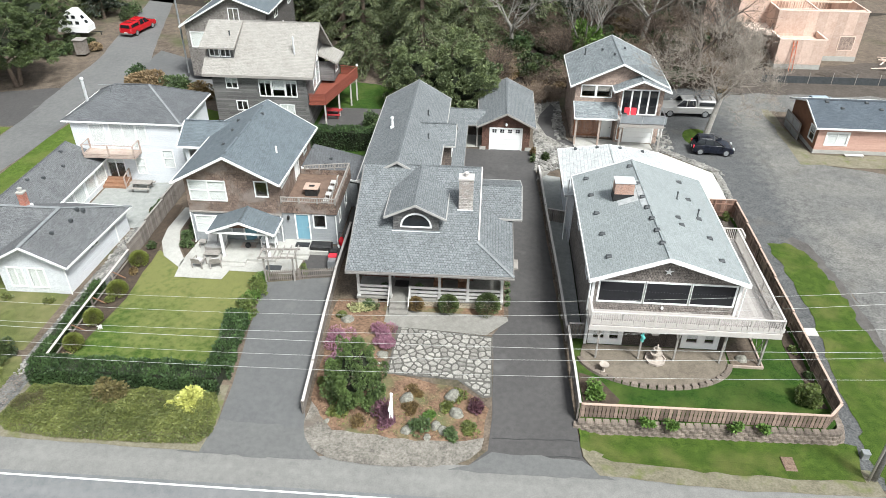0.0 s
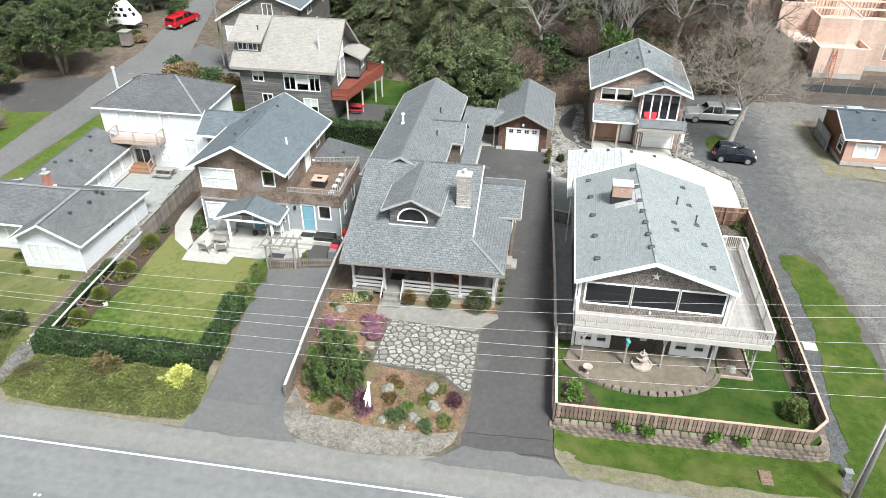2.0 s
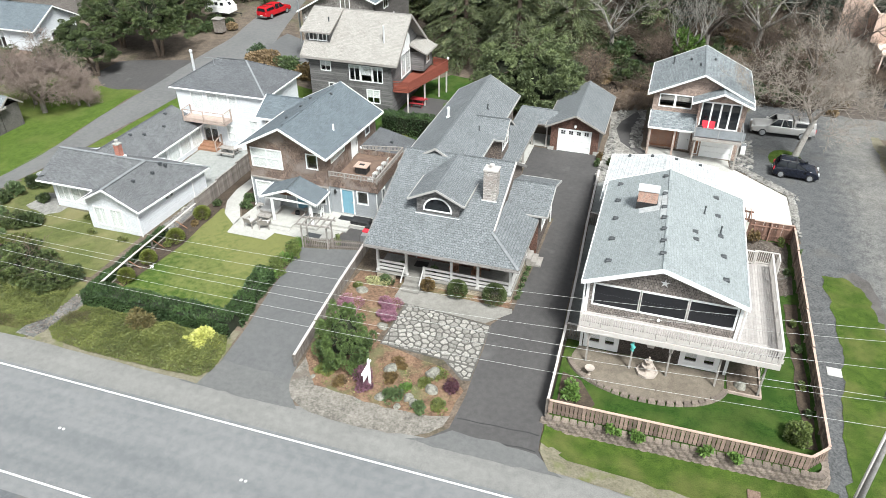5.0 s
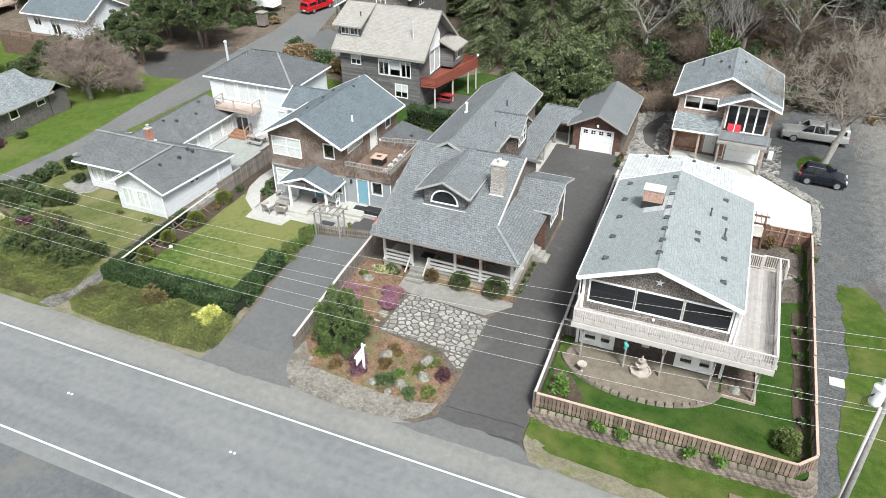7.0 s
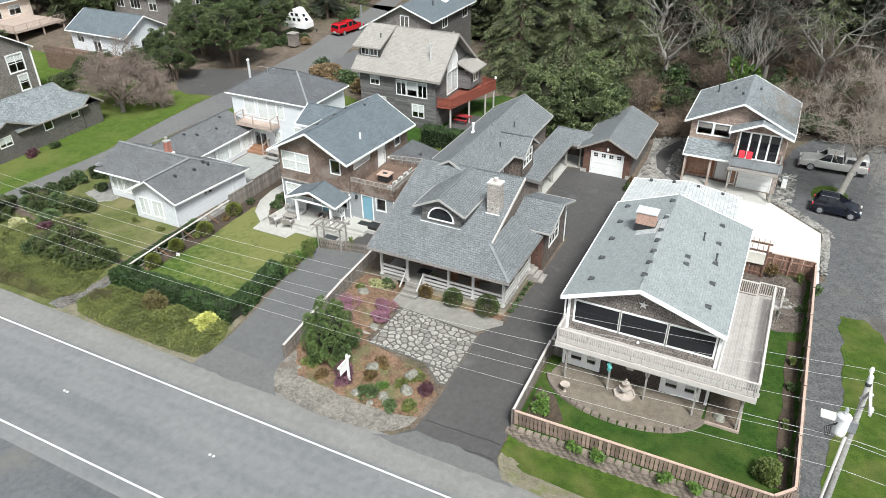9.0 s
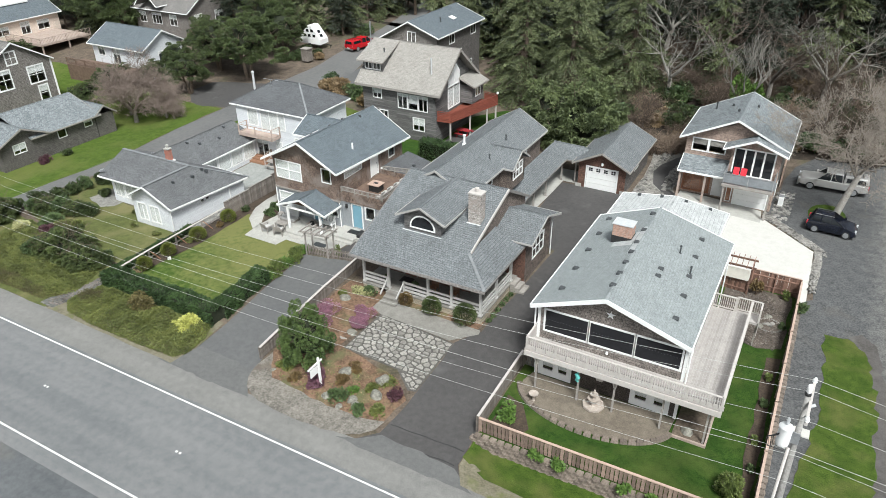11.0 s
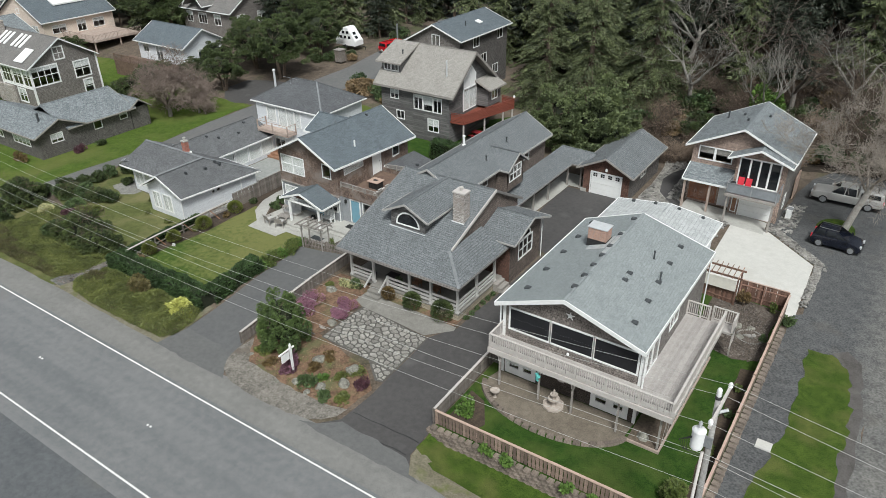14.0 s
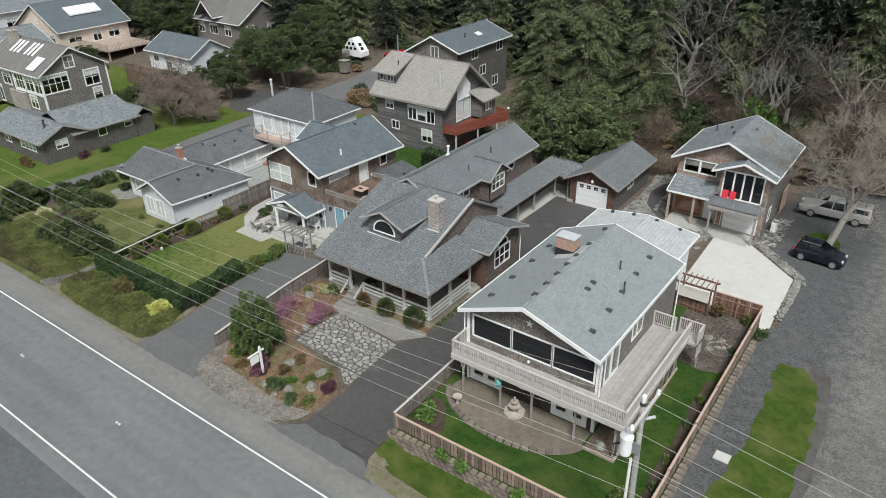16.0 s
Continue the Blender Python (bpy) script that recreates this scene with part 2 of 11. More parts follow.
MORTAR = plain("grey_grout", (0.07, 0.066, 0.059), (0.128, 0.122, 0.11), 1.5, 12, 0.95, 0.4)
BLOCK = plain("retaining_block", (0.125, 0.1, 0.082), (0.25, 0.208, 0.175), 1.5, 10, 0.95, 0.8, rand=0.5)
COBBLE = leafy("river_cobble", (0.07, 0.067, 0.062), (0.36, 0.345, 0.32), 0.85)
BROWN_COBBLE = leafy("brown_pebble", (0.055, 0.045, 0.038), (0.23, 0.2, 0.175), 0.85)
BOULDER = plain("lichened_boulder", (0.13, 0.125, 0.105), (0.29, 0.28, 0.24), 2, 9, 0.9, 0.8)

ROOF_M = coursed("mottled_grey_shingles", (0.1, 0.109, 0.115), (0.205, 0.218, 0.226), (0.072, 0.078, 0.083), 0.17, 0.13, 2.0, 0.02, stain=0.35)
ROOF_L = coursed("blue_grey_shingles", (0.082, 0.1, 0.115), (0.135, 0.158, 0.176), (0.055, 0.065, 0.07), 0.3, 0.145, 2.2, 0.012, stain=0.25)
ROOF_R = coursed("pale_green_grey_shingles", (0.2, 0.22, 0.222), (0.268, 0.29, 0.293), (0.172, 0.188, 0.19), 0.26, 0.145, 3.0, 0.014, stain=0.15)
ROOF_R2 = coursed("silvery_shingles", (0.34, 0.35, 0.35), (0.47, 0.48, 0.48), (0.24, 0.25, 0.25), 0.3, 0.145, 4.0, 0.012, stain=0.15)
ROOF_S = coursed("slate_blue_shingles", (0.1, 0.115, 0.125), (0.25, 0.27, 0.28), (0.06, 0.07, 0.075), 0.28, 0.145, 2.4, 0.014, stain=0.2)
ROOF_W = coursed("weathered_dark_shingles", (0.085, 0.088, 0.094), (0.15, 0.153, 0.158), (0.05, 0.05, 0.052), 0.3, 0.145, 3.2, 0.012, stain=0.4)
ROOF_W2 = coursed("patched_dark_shingles", (0.075, 0.078, 0.084), (0.122, 0.126, 0.134), (0.045, 0.046, 0.05), 0.3, 0.145, 3.2, 0.012, stain=0.4, third=((0.24, 0.235, 0.225), 1.6, 0.68))
ROOF_G = coursed("tan_shingles", (0.235, 0.22, 0.2), (0.325, 0.308, 0.284), (0.17, 0.158, 0.145), 0.28, 0.145, 1.5, 0.012, stain=0.15)
ROOF_B = coursed("brown_grey_shingles", (0.13, 0.125, 0.12), (0.2, 0.19, 0.18), (0.08, 0.078, 0.075), 0.3, 0.145, 2.0, 0.012, stain=0.25)

SHAKE_WORN = coursed("worn_grey_brown_shakes", (0.1, 0.087, 0.079), (0.3, 0.262, 0.238), (0.045, 0.039, 0.036), 0.17, 0.19, 1, 0.016, stain=0.5)
# brown shakes with the shade under the deck put into their colour
SHAKE_DECK_SHADE = coursed("deck_shaded_brown_shakes", (0.04, 0.032, 0.028), (0.1, 0.08, 0.068), (0.02, 0.016, 0.014), 0.14, 0.14, 1, 0.018, stain=0.3)
RUBBLE = coursed("rubble_chimney_stone", (0.17, 0.138, 0.12), (0.52, 0.485, 0.455), (0.2, 0.185, 0.172), 0.24, 0.12, 1, 0.02, stain=0.3, third=((0.34, 0.29, 0.26), 2.5, 0.52))
SHAKE_UMBER = coursed("umber_grey_shakes", (0.075, 0.058, 0.05), (0.225, 0.182, 0.158), (0.03, 0.024, 0.02), 0.15, 0.17, 1, 0.016, stain=0.4)
ROOF_NAVY = coursed("dark_blue_shingles", (0.05, 0.062, 0.078), (0.085, 0.102, 0.122), (0.032, 0.038, 0.046), 0.3, 0.145, 3.0, 0.012, stain=0.25)
RUST_BOARD = plain("rust_brown_board", (0.17, 0.08, 0.045), (0.25, 0.125, 0.072), 0.8, 9, 0.85, 0.2)
PALE_TRIM = plain("bleached_grey_fascia", (0.32, 0.31, 0.295), (0.42, 0.408, 0.392), 0.8, 10, 0.85, 0.3)
DULL_TRIM = plain("dull_grey_fascia", (0.15, 0.142, 0.134), (0.235, 0.222, 0.21), 0.8, 10, 0.85, 0.3)
ROOF_CAP = plain("pale_shingle_cap", (0.165, 0.175, 0.182), (0.25, 0.26, 0.267), 1.0, 7, 0.9, 0.3)
SHAKE_BROWN = coursed("brown_cedar_shakes", (0.092, 0.063, 0.049), (0.25, 0.182, 0.146), (0.055, 0.038, 0.03), 0.16, 0.2, 1, 0.012, stain=0.5, third=((0.285, 0.245, 0.22), 0.8, 0.5))
SHAKE_RED = coursed("reddish_cedar_shakes", (0.085, 0.045, 0.034), (0.17, 0.092, 0.068), (0.04, 0.02, 0.015), 0.16, 0.18, 1, 0.014, stain=0.35)
SHAKE_TAN = coursed("tan_cedar_shakes", (0.2, 0.145, 0.12), (0.44, 0.335, 0.28), (0.12, 0.085, 0.07), 0.17, 0.2, 1, 0.013, stain=0.4)
SHAKE_GREY = coursed("silver_grey_shakes", (0.115, 0.1, 0.092), (0.27, 0.248, 0.23), (0.05, 0.045, 0.042), 0.15, 0.17, 1, 0.014, stain=0.35)
SHAKE_DARK = coursed("weathered_charcoal_shakes", (0.07, 0.062, 0.058), (0.165, 0.152, 0.144), (0.03, 0.028, 0.027), 0.15, 0.18, 1, 0.014, stain=0.3)
LAP_GREY = coursed("grey_lap_siding", (0.262, 0.275, 0.288), (0.3, 0.314, 0.327), (0.19, 0.2, 0.21), 4.0, 0.17, 1, 0.008, 0.6, 0.4, 0.1)
LAP_WHITE = coursed("white_lap_siding", (0.58, 0.595, 0.625), (0.64, 0.655, 0.685), (0.45, 0.46, 0.48), 4.0, 0.2, 1, 0.006, 0.55, 0.15, 0.03)
LAP_WOOD = coursed("weathered_board_siding", (0.065, 0.063, 0.063), (0.185, 0.178, 0.174), (0.035, 0.033, 0.033), 3.0, 0.2, 1, 0.016, 0.85, 0.5, 0.35)
LAP_PINK = coursed("pinkish_board_siding", (0.42, 0.25, 0.2), (0.5, 0.32, 0.26), (0.28, 0.16, 0.12), 4.0, 0.22, 1, 0.008, 0.7, 0.4, 0.12)
LAP_BEIGE = coursed("beige_siding", (0.6, 0.5, 0.43), (0.68, 0.58, 0.5), (0.45, 0.37, 0.31), 4.0, 0.2, 1, 0.006, 0.7, 0.3, 0.08)
PLYWOOD = plain("bare_sheathing", (0.5, 0.355, 0.285), (0.62, 0.475, 0.4), 0.5, 5, 0.85, 0.1, rand=0.3)
LUMBER = plain("new_lumber", (0.68, 0.52, 0.43), (0.8, 0.65, 0.56), 0.8, 12, 0.8, 0.1)
BRICK_RED = coursed("red_brick", (0.3, 0.08, 0.05), (0.42, 0.16, 0.11), (0.35, 0.3, 0.27), 0.22, 0.075, 1, 0.01, stain=0.2)
BRICK_PINK = coursed("pink_brick", (0.33, 0.185, 0.135), (0.46, 0.28, 0.215), (0.38, 0.33, 0.295), 0.22, 0.075, 1, 0.012, stain=0.1)
PORCH_STONE = coursed("porch_stone", (0.28, 0.24, 0.18), (0.42, 0.37, 0.29), (0.15, 0.13, 0.1), 0.6, 0.3, 1, 0.02, stain=0.4)

WHITE = plain("white_paint", (0.8, 0.8, 0.79), (0.87, 0.87, 0.86), 0.8, 10, 0.5, 0.05)
BLIND = plain("window_blind", (0.74, 0.74, 0.73), (0.82, 0.82, 0.81), 0.6, 3, 0.8, 0.05)
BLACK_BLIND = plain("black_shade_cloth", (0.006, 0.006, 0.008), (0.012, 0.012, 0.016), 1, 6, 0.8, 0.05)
GREY_TRIM = plain("weathered_grey_trim", (0.24, 0.22, 0.2), (0.36, 0.335, 0.31), 0.8, 10, 0.85, 0.3)
DECK_PALE = plain("pale_deck_paint", (0.32, 0.295, 0.278), (0.43, 0.402, 0.382), 0.5, 12, 0.75, 0.1, rand=0.3)
CREAM = plain("cream_tarp", (0.68, 0.65, 0.58), (0.76, 0.73, 0.66), 0.6, 8, 0.7, 0.1)
CEDAR_RED = plain("red_cedar_board", (0.13, 0.07, 0.05), (0.29, 0.175, 0.132), 0.9, 12, 0.85, 0.4, rand=0.8)
DECK_RED = coursed("red_deck_stain", (0.16, 0.042, 0.027), (0.25, 0.07, 0.045), (0.14, 0.035, 0.02), 3, 0.15, 1, 0.012, 0.75, 0.3, 0.2)
RAIL_PALE = plain("pale_rail_paint", (0.47, 0.435, 0.41), (0.56, 0.525, 0.5), 0.6, 12, 0.6, 0.1)
DECK_BROWN = plain("brown_deck_boards", (0.11, 0.07, 0.05), (0.19, 0.13, 0.1), 0.6, 10, 0.8, 0.2)
CEDAR = plain("cedar_fence_board", (0.15, 0.108, 0.085), (0.315, 0.232, 0.19), 0.8, 9, 0.85, 0.4, rand=1.0, third=((0.17, 0.15, 0.135), 2.2, 0.58))
CEDAR_CAP = plain("cedar_cap_rail", (0.42, 0.3, 0.24), (0.52, 0.385, 0.32), 0.8, 10, 0.8, 0.2)
OLD_BOARD = plain("weathered_fence_board", (0.13, 0.11, 0.095), (0.27, 0.24, 0.215), 0.8, 12, 0.9, 0.4, rand=0.5)
POLE_WOOD = plain("silvered_pole_wood", (0.19, 0.182, 0.172), (0.34, 0.33, 0.315), 1, 14, 0.85, 0.4)
BROWN_WOOD = plain("stained_wood", (0.2, 0.1, 0.06), (0.32, 0.18, 0.11), 1, 12, 0.7, 0.2)
TAN_WOOD = plain("sun_bleached_wood", (0.33, 0.255, 0.215), (0.46, 0.375, 0.325), 1, 12, 0.8, 0.2)
BLUE_DOOR = plain("light_blue_door_paint", (0.17, 0.33, 0.42), (0.2, 0.38, 0.47), 0.8, 10, 0.45, 0.05)
DARK_RED_DOOR = plain("red_brown_door", (0.13, 0.04, 0.025), (0.2, 0.065, 0.04), 1, 10, 0.5, 0.1)
SCREEN_PANEL = plain("grey_balcony_screen", (0.2, 0.215, 0.232), (0.26, 0.277, 0.295), 0.8, 6, 0.4, 0.05)
ORANGE_DOOR = plain("orange_brown_wood", (0.26, 0.1, 0.05), (0.4, 0.175, 0.09), 1.2, 12, 0.7, 0.2)
LADDER = plain("orange_ladder_fibreglass", (0.5, 0.12, 0.05), (0.6, 0.17, 0.08), 1, 10, 0.5, 0.05)
GLASS = clear_glass("window_glass", (0.95, 0.96, 0.96))
CAR_GLASS = plain("tinted_car_glass", (0.012, 0.014, 0.016), (0.02, 0.022, 0.025), 1, 4, 0.08, 0)
RUBBER = plain("tyre_rubber", (0.012, 0.012, 0.013), (0.025, 0.025, 0.026), 2, 20, 0.85, 0.1)
CHROME = plain("bright_metal", (0.5, 0.5, 0.5), (0.6, 0.6, 0.6), 2, 10, 0.3, 0, 1.0)
METAL = plain("galvanised_metal", (0.3, 0.31, 0.32), (0.42, 0.43, 0.44), 2, 10, 0.5, 0.05, 0.6)
DARK_METAL = plain("dark_vent_metal", (0.035, 0.04, 0.043), (0.07, 0.075, 0.08), 2, 10, 0.6, 0.1)
WIRE = plain("aluminium_wire", (0.42, 0.42, 0.4), (0.55, 0.55, 0.53), 1, 10, 0.5, 0)
BLACK = plain("black_plastic", (0.012, 0.012, 0.013), (0.03, 0.03, 0.03), 2, 8, 0.6, 0.1)
RED_PAINT = plain("glossy_red_paint", (0.4, 0.008, 0.014), (0.46, 0.014, 0.02), 0.5, 4, 0.22, 0)
# table red, darkened to carry the deep shade below the deck
SHADED_RED_STAIN = plain("shaded_red_wood_stain", (0.24, 0.018, 0.022), (0.33, 0.03, 0.035), 1, 12, 0.7, 0.15)
RED_FABRIC = plain("red_cushion", (0.5, 0.02, 0.04), (0.62, 0.04, 0.06), 1, 12, 0.8, 0.1)
SILVER_PAINT = plain("champagne_grey_paint", (0.5, 0.49, 0.475), (0.55, 0.54, 0.525), 0.5, 4, 0.3, 0, 0.4)
BLACK_PAINT = plain("glossy_black_paint", (0.007, 0.009, 0.016), (0.011, 0.013, 0.022), 0.5, 4, 0.15, 0)
BLUE_PAINT = plain("pale_blue_car_paint", (0.3, 0.38, 0.46), (0.34, 0.42, 0.5), 0.5, 4, 0.3, 0)
TEAL = plain("teal_glaze", (0.1, 0.4, 0.38), (0.14, 0.48, 0.45), 2, 10, 0.4, 0.1)
CAST_STONE = plain("cast_stone", (0.34, 0.29, 0.25), (0.48, 0.42, 0.37), 2, 12, 0.9, 0.3)
CUSHION = plain("grey_cushion", (0.42, 0.41, 0.4), (0.52, 0.51, 0.5), 1, 12, 0.9, 0.1)
FOIL = plain("metal_flashing", (0.6, 0.61, 0.62), (0.72, 0.73, 0.74), 2, 10, 0.45, 0.1, 0.3)
DULL_FLASHING = plain("dull_roof_flashing", (0.33, 0.345, 0.35), (0.46, 0.475, 0.48), 2, 8, 0.6, 0.1)
DIRT_PILE = plain("dug_earth", (0.05, 0.04, 0.033), (0.1, 0.082, 0.068), 0.6, 6, 0.95, 0.8)
BARK = plain("grey_bark", (0.13, 0.115, 0.1), (0.26, 0.24, 0.215), 1.5, 10, 0.95, 0.6)
BARK_BROWN = plain("brown_bark", (0.09, 0.065, 0.048), (0.17, 0.13, 0.1), 1.5, 10, 0.95, 0.6)
TWIG_OLIVE = plain("lichened_fine_twig", (0.19, 0.162, 0.135), (0.375, 0.33, 0.285), 1.5, 10, 0.95, 0.2)
TWIG_ROSE = plain("tan_grey_twig", (0.125, 0.095, 0.08), (0.3, 0.238, 0.205), 1.5, 10, 0.95, 0.2)
TWIG = plain("bare_twig", (0.06, 0.048, 0.04), (0.17, 0.14, 0.118), 1.5, 10, 0.95, 0.2, rand=0.4)
TWIG_PALE = plain("silver_twig", (0.14, 0.13, 0.115), (0.3, 0.285, 0.255), 1.5, 10, 0.95, 0.2)
TWIG_BROWN = plain("brown_brush_twig", (0.034, 0.025, 0.018), (0.12, 0.088, 0.066), 1.5, 10, 0.95, 0.2, rand=0.4)
SPRUCE = leafy("spruce_needles", (0.026, 0.042, 0.016), (0.148, 0.172, 0.072))
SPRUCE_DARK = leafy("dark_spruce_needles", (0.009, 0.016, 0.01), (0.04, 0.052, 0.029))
PINE = leafy("pine_needles", (0.018, 0.036, 0.012), (0.108, 0.142, 0.046))
GARDEN_PINE = leafy("garden_pine_needles", (0.024, 0.052, 0.014), (0.135, 0.195, 0.055))
LAUREL = leafy("evergreen_leaves", (0.03, 0.058, 0.018), (0.115, 0.165, 0.06))
BROAD = leafy("yellow_green_sprays", (0.032, 0.052, 0.02), (0.17, 0.208, 0.084))
HEDGE = leafy("clipped_hedge_leaves", (0.019, 0.044, 0.014), (0.068, 0.118, 0.036))
BOX = leafy("boxwood_leaves", (0.085, 0.1, 0.015), (0.165, 0.188, 0.034))
SALAL = leafy("low_salal_leaves", (0.068, 0.088, 0.02), (0.172, 0.19, 0.05))
DARK_SHRUB = leafy("dark_shrub_leaves", (0.018, 0.03, 0.01), (0.07, 0.1, 0.03))
BANK_PINE = leafy("dark_pine_needles", (0.02, 0.036, 0.011), (0.115, 0.148, 0.044))
YELLOW = leafy("yellow_foliage", (0.38, 0.4, 0.07), (0.7, 0.7, 0.22))
BROWN_SALAL = leafy("bronzed_salal_leaves", (0.06, 0.055, 0.022), (0.14, 0.13, 0.048))
VARIEGATED = leafy("cream_edged_leaves", (0.2, 0.22, 0.08), (0.62, 0.6, 0.32))
HEATHER = leafy("pink_heather_bloom", (0.2, 0.085, 0.125), (0.4, 0.2, 0.27))
CLIPPED = leafy("clipped_olive_leaves", (0.03, 0.05, 0.015), (0.1, 0.13, 0.04))
MAUVE = leafy("mauve_foliage", (0.085, 0.035, 0.052), (0.24, 0.115, 0.155))
PURPLE = leafy("purple_foliage", (0.05, 0.02, 0.028), (0.13, 0.055, 0.07))
RUSTY = leafy("rusty_shrub_leaves", (0.08, 0.05, 0.02), (0.19, 0.13, 0.05))
OLIVE_TAN = leafy("olive_tan_leaves", (0.085, 0.072, 0.024), (0.22, 0.185, 0.075))
TAN_SHRUB = leafy("dry_tan_shrub", (0.15, 0.1, 0.05), (0.35, 0.25, 0.14))
GREEN_GOLD = leafy("golden_green_leaves", (0.055, 0.085, 0.014), (0.17, 0.215, 0.055))
FRESH = leafy("fresh_green_leaves", (0.05, 0.11, 0.015), (0.15, 0.25, 0.05))


# ---- mesh tools ----
def V(*a):
    return Vector(a[0] if len(a) == 1 else a)


class Geo:
    """Collects the corners and faces of one mesh."""

    def __init__(self):
        self.v, self.f = [], []

    def solid(self, pts, faces):
        k = len(self.v)
        self.v += [tuple(p) for p in pts]
        self.f += [tuple(i + k for i in f) for f in faces]
        return self

    def box(self, x0, x1, y0, y1, z0, z1):
        p = [(x, y, z) for z in (z0, z1) for x, y in ((x0, y0), (x1, y0), (x1, y1), (x0, y1))]
        return self.solid(p, [(3, 2, 1, 0), (4, 5, 6, 7), (0, 1, 5, 4), (1, 2, 6, 5), (2, 3, 7, 6), (3, 0, 4, 7)])

    def prism(self, pts, d):
        """A flat outline, thickened by the vector d."""
        n, d = len(pts), V(d)
        p = [V(q) for q in pts]
        nrm = sum(((p[i] - p[0]).cross(p[i + 1] - p[0]) for i in range(1, n - 1)), V(0, 0, 0))
        if nrm.dot(d) > 0:
            p.reverse()
        return self.solid(p + [q + d for q in p], [tuple(range(n)), tuple(range(2 * n - 1, n - 1, -1))] + [(i, i + n, (i + 1) % n + n, (i + 1) % n) for i in range(n)])

    def bar(self, a, b, w, h, drop=0.5):
        """A squared bar from a to b; drop: how much of its height lies below the line."""
        a, b = V(a), V(b)
        d = (b - a).normalized()
        s = d.cross(V(0, 0, 1))
        s = s.normalized() if s.length > 1e-4 else V(1, 0, 0)
        u = s.cross(d).normalized()
        s, lo, hi = s * (w / 2), u * (-h * drop), u * (h * (1 - drop))
        p = [a - s + lo, a + s + lo, a + s + hi, a - s + hi, b - s + lo, b + s + lo, b + s + hi, b - s + hi]
        return self.solid(p, [(0, 1, 2, 3), (7, 6, 5, 4), (0, 4, 5, 1), (1, 5, 6, 2), (2, 6, 7, 3), (3, 7, 4, 0)])

    def tube(self, pts, radii, n=6, caps=True):
        pts = [V(p) for p in pts]
        k = len(self.v)
        for i, p in enumerate(pts):
            d = (pts[min(i + 1, len(pts) - 1)] - pts[max(i - 1, 0)]).normalized()
            a = d.cross(V(0.31, 0.17, 0.93))
            a = a.normalized() if a.length > 1e-3 else V(1, 0, 0)
            b = d.cross(a)
            r = radii[i] if isinstance(radii, (list, tuple)) else radii
            self.v += [tuple(p + r * (math.cos(t) * a + math.sin(t) * b)) for t in (math.tau * j / n for j in range(n))]
        for i in range(len(pts) - 1):
            q = k + i * n
            self.f += [(q + j, q + (j + 1) % n, q + n + (j + 1) % n, q + n + j) for j in range(n)]
        if caps:
            self.f += [tuple(k + n - 1 - j for j in range(n)), tuple(k + (len(pts) - 1) * n + j for j in range(n))]
        return self

    def lathe(self, profile, c=(0, 0, 0), n=16):
        return self.tube_rings([[(c[0] + r * math.cos(math.tau * j / n), c[1] + r * math.sin(math.tau * j / n), c[2] + z) for j in range(n)] for r, z in profile])

    def tube_rings(self, rings):
        k, n = len(self.v), len(rings[0])
        for r in rings:
            self.v += [tuple(p) for p in r]
        for i in range(len(rings) - 1):
            q = k + i * n
            self.f += [(q + j, q + (j + 1) % n, q + n + (j + 1) % n, q + n + j) for j in range(n)]
        self.f += [tuple(k + n - 1 - j for j in range(n)), tuple(k + (len(rings) - 1) * n + j for j in range(n))]
        return self

    def mesh(self, name, material, shift=(0, 0, 0), tidy=True):
        me = bpy.data.meshes.new(name)
        sx, sy, sz = shift
        me.from_pydata([(x - sx, y - sy, z - sz) for x, y, z in self.v], [], self.f)
        if tidy:
            bm = bmesh.new()
            bm.from_mesh(me)
            bmesh.ops.recalc_face_normals(bm, faces=bm.faces[:])
            bm.to_mesh(me)
            bm.free()
        me.materials.append(material)
        return me


ORIGIN = {}


def thing(name, at, label, category, group="", kind="", geo=None, material=None):
    """A top-level thing at its base point: an Empty for its parts, or one mesh drawn in world places."""
    at = V(at)
    ob = new(name, geo.mesh(name, material, at) if geo else None)
    ob.location = at
    ORIGIN[ob.name] = at
    return tagged(ob, label, category, group, kind)


def part(name, geo, material, parent, label="", tidy=True, smooth=False):
    """One mesh, drawn in world places, under a thing or a part of it."""
    at = ORIGIN[parent.name]
    ob = new(name, geo.mesh(name, material, at, tidy))
    ob.parent = parent
    ORIGIN[ob.name] = at
    if smooth:
        ob.data.polygons.foreach_set("use_smooth", [True] * len(ob.data.polygons))
    if label:
        ob["label"] = label
    return ob


def structure(name, geo, material, label, category, tidy=True):
    ob = new(name, geo.mesh(name, material, (0, 0, 0), tidy))
    ORIGIN[ob.name] = V(0, 0, 0)
    return tagged(ob, label, category, "", "structure")


# ---- ground ----
def ramp(v, a, b):
    t = min(1.0, max(0.0, (v - a) / (b - a)))
    return t * t * (3 - 2 * t)


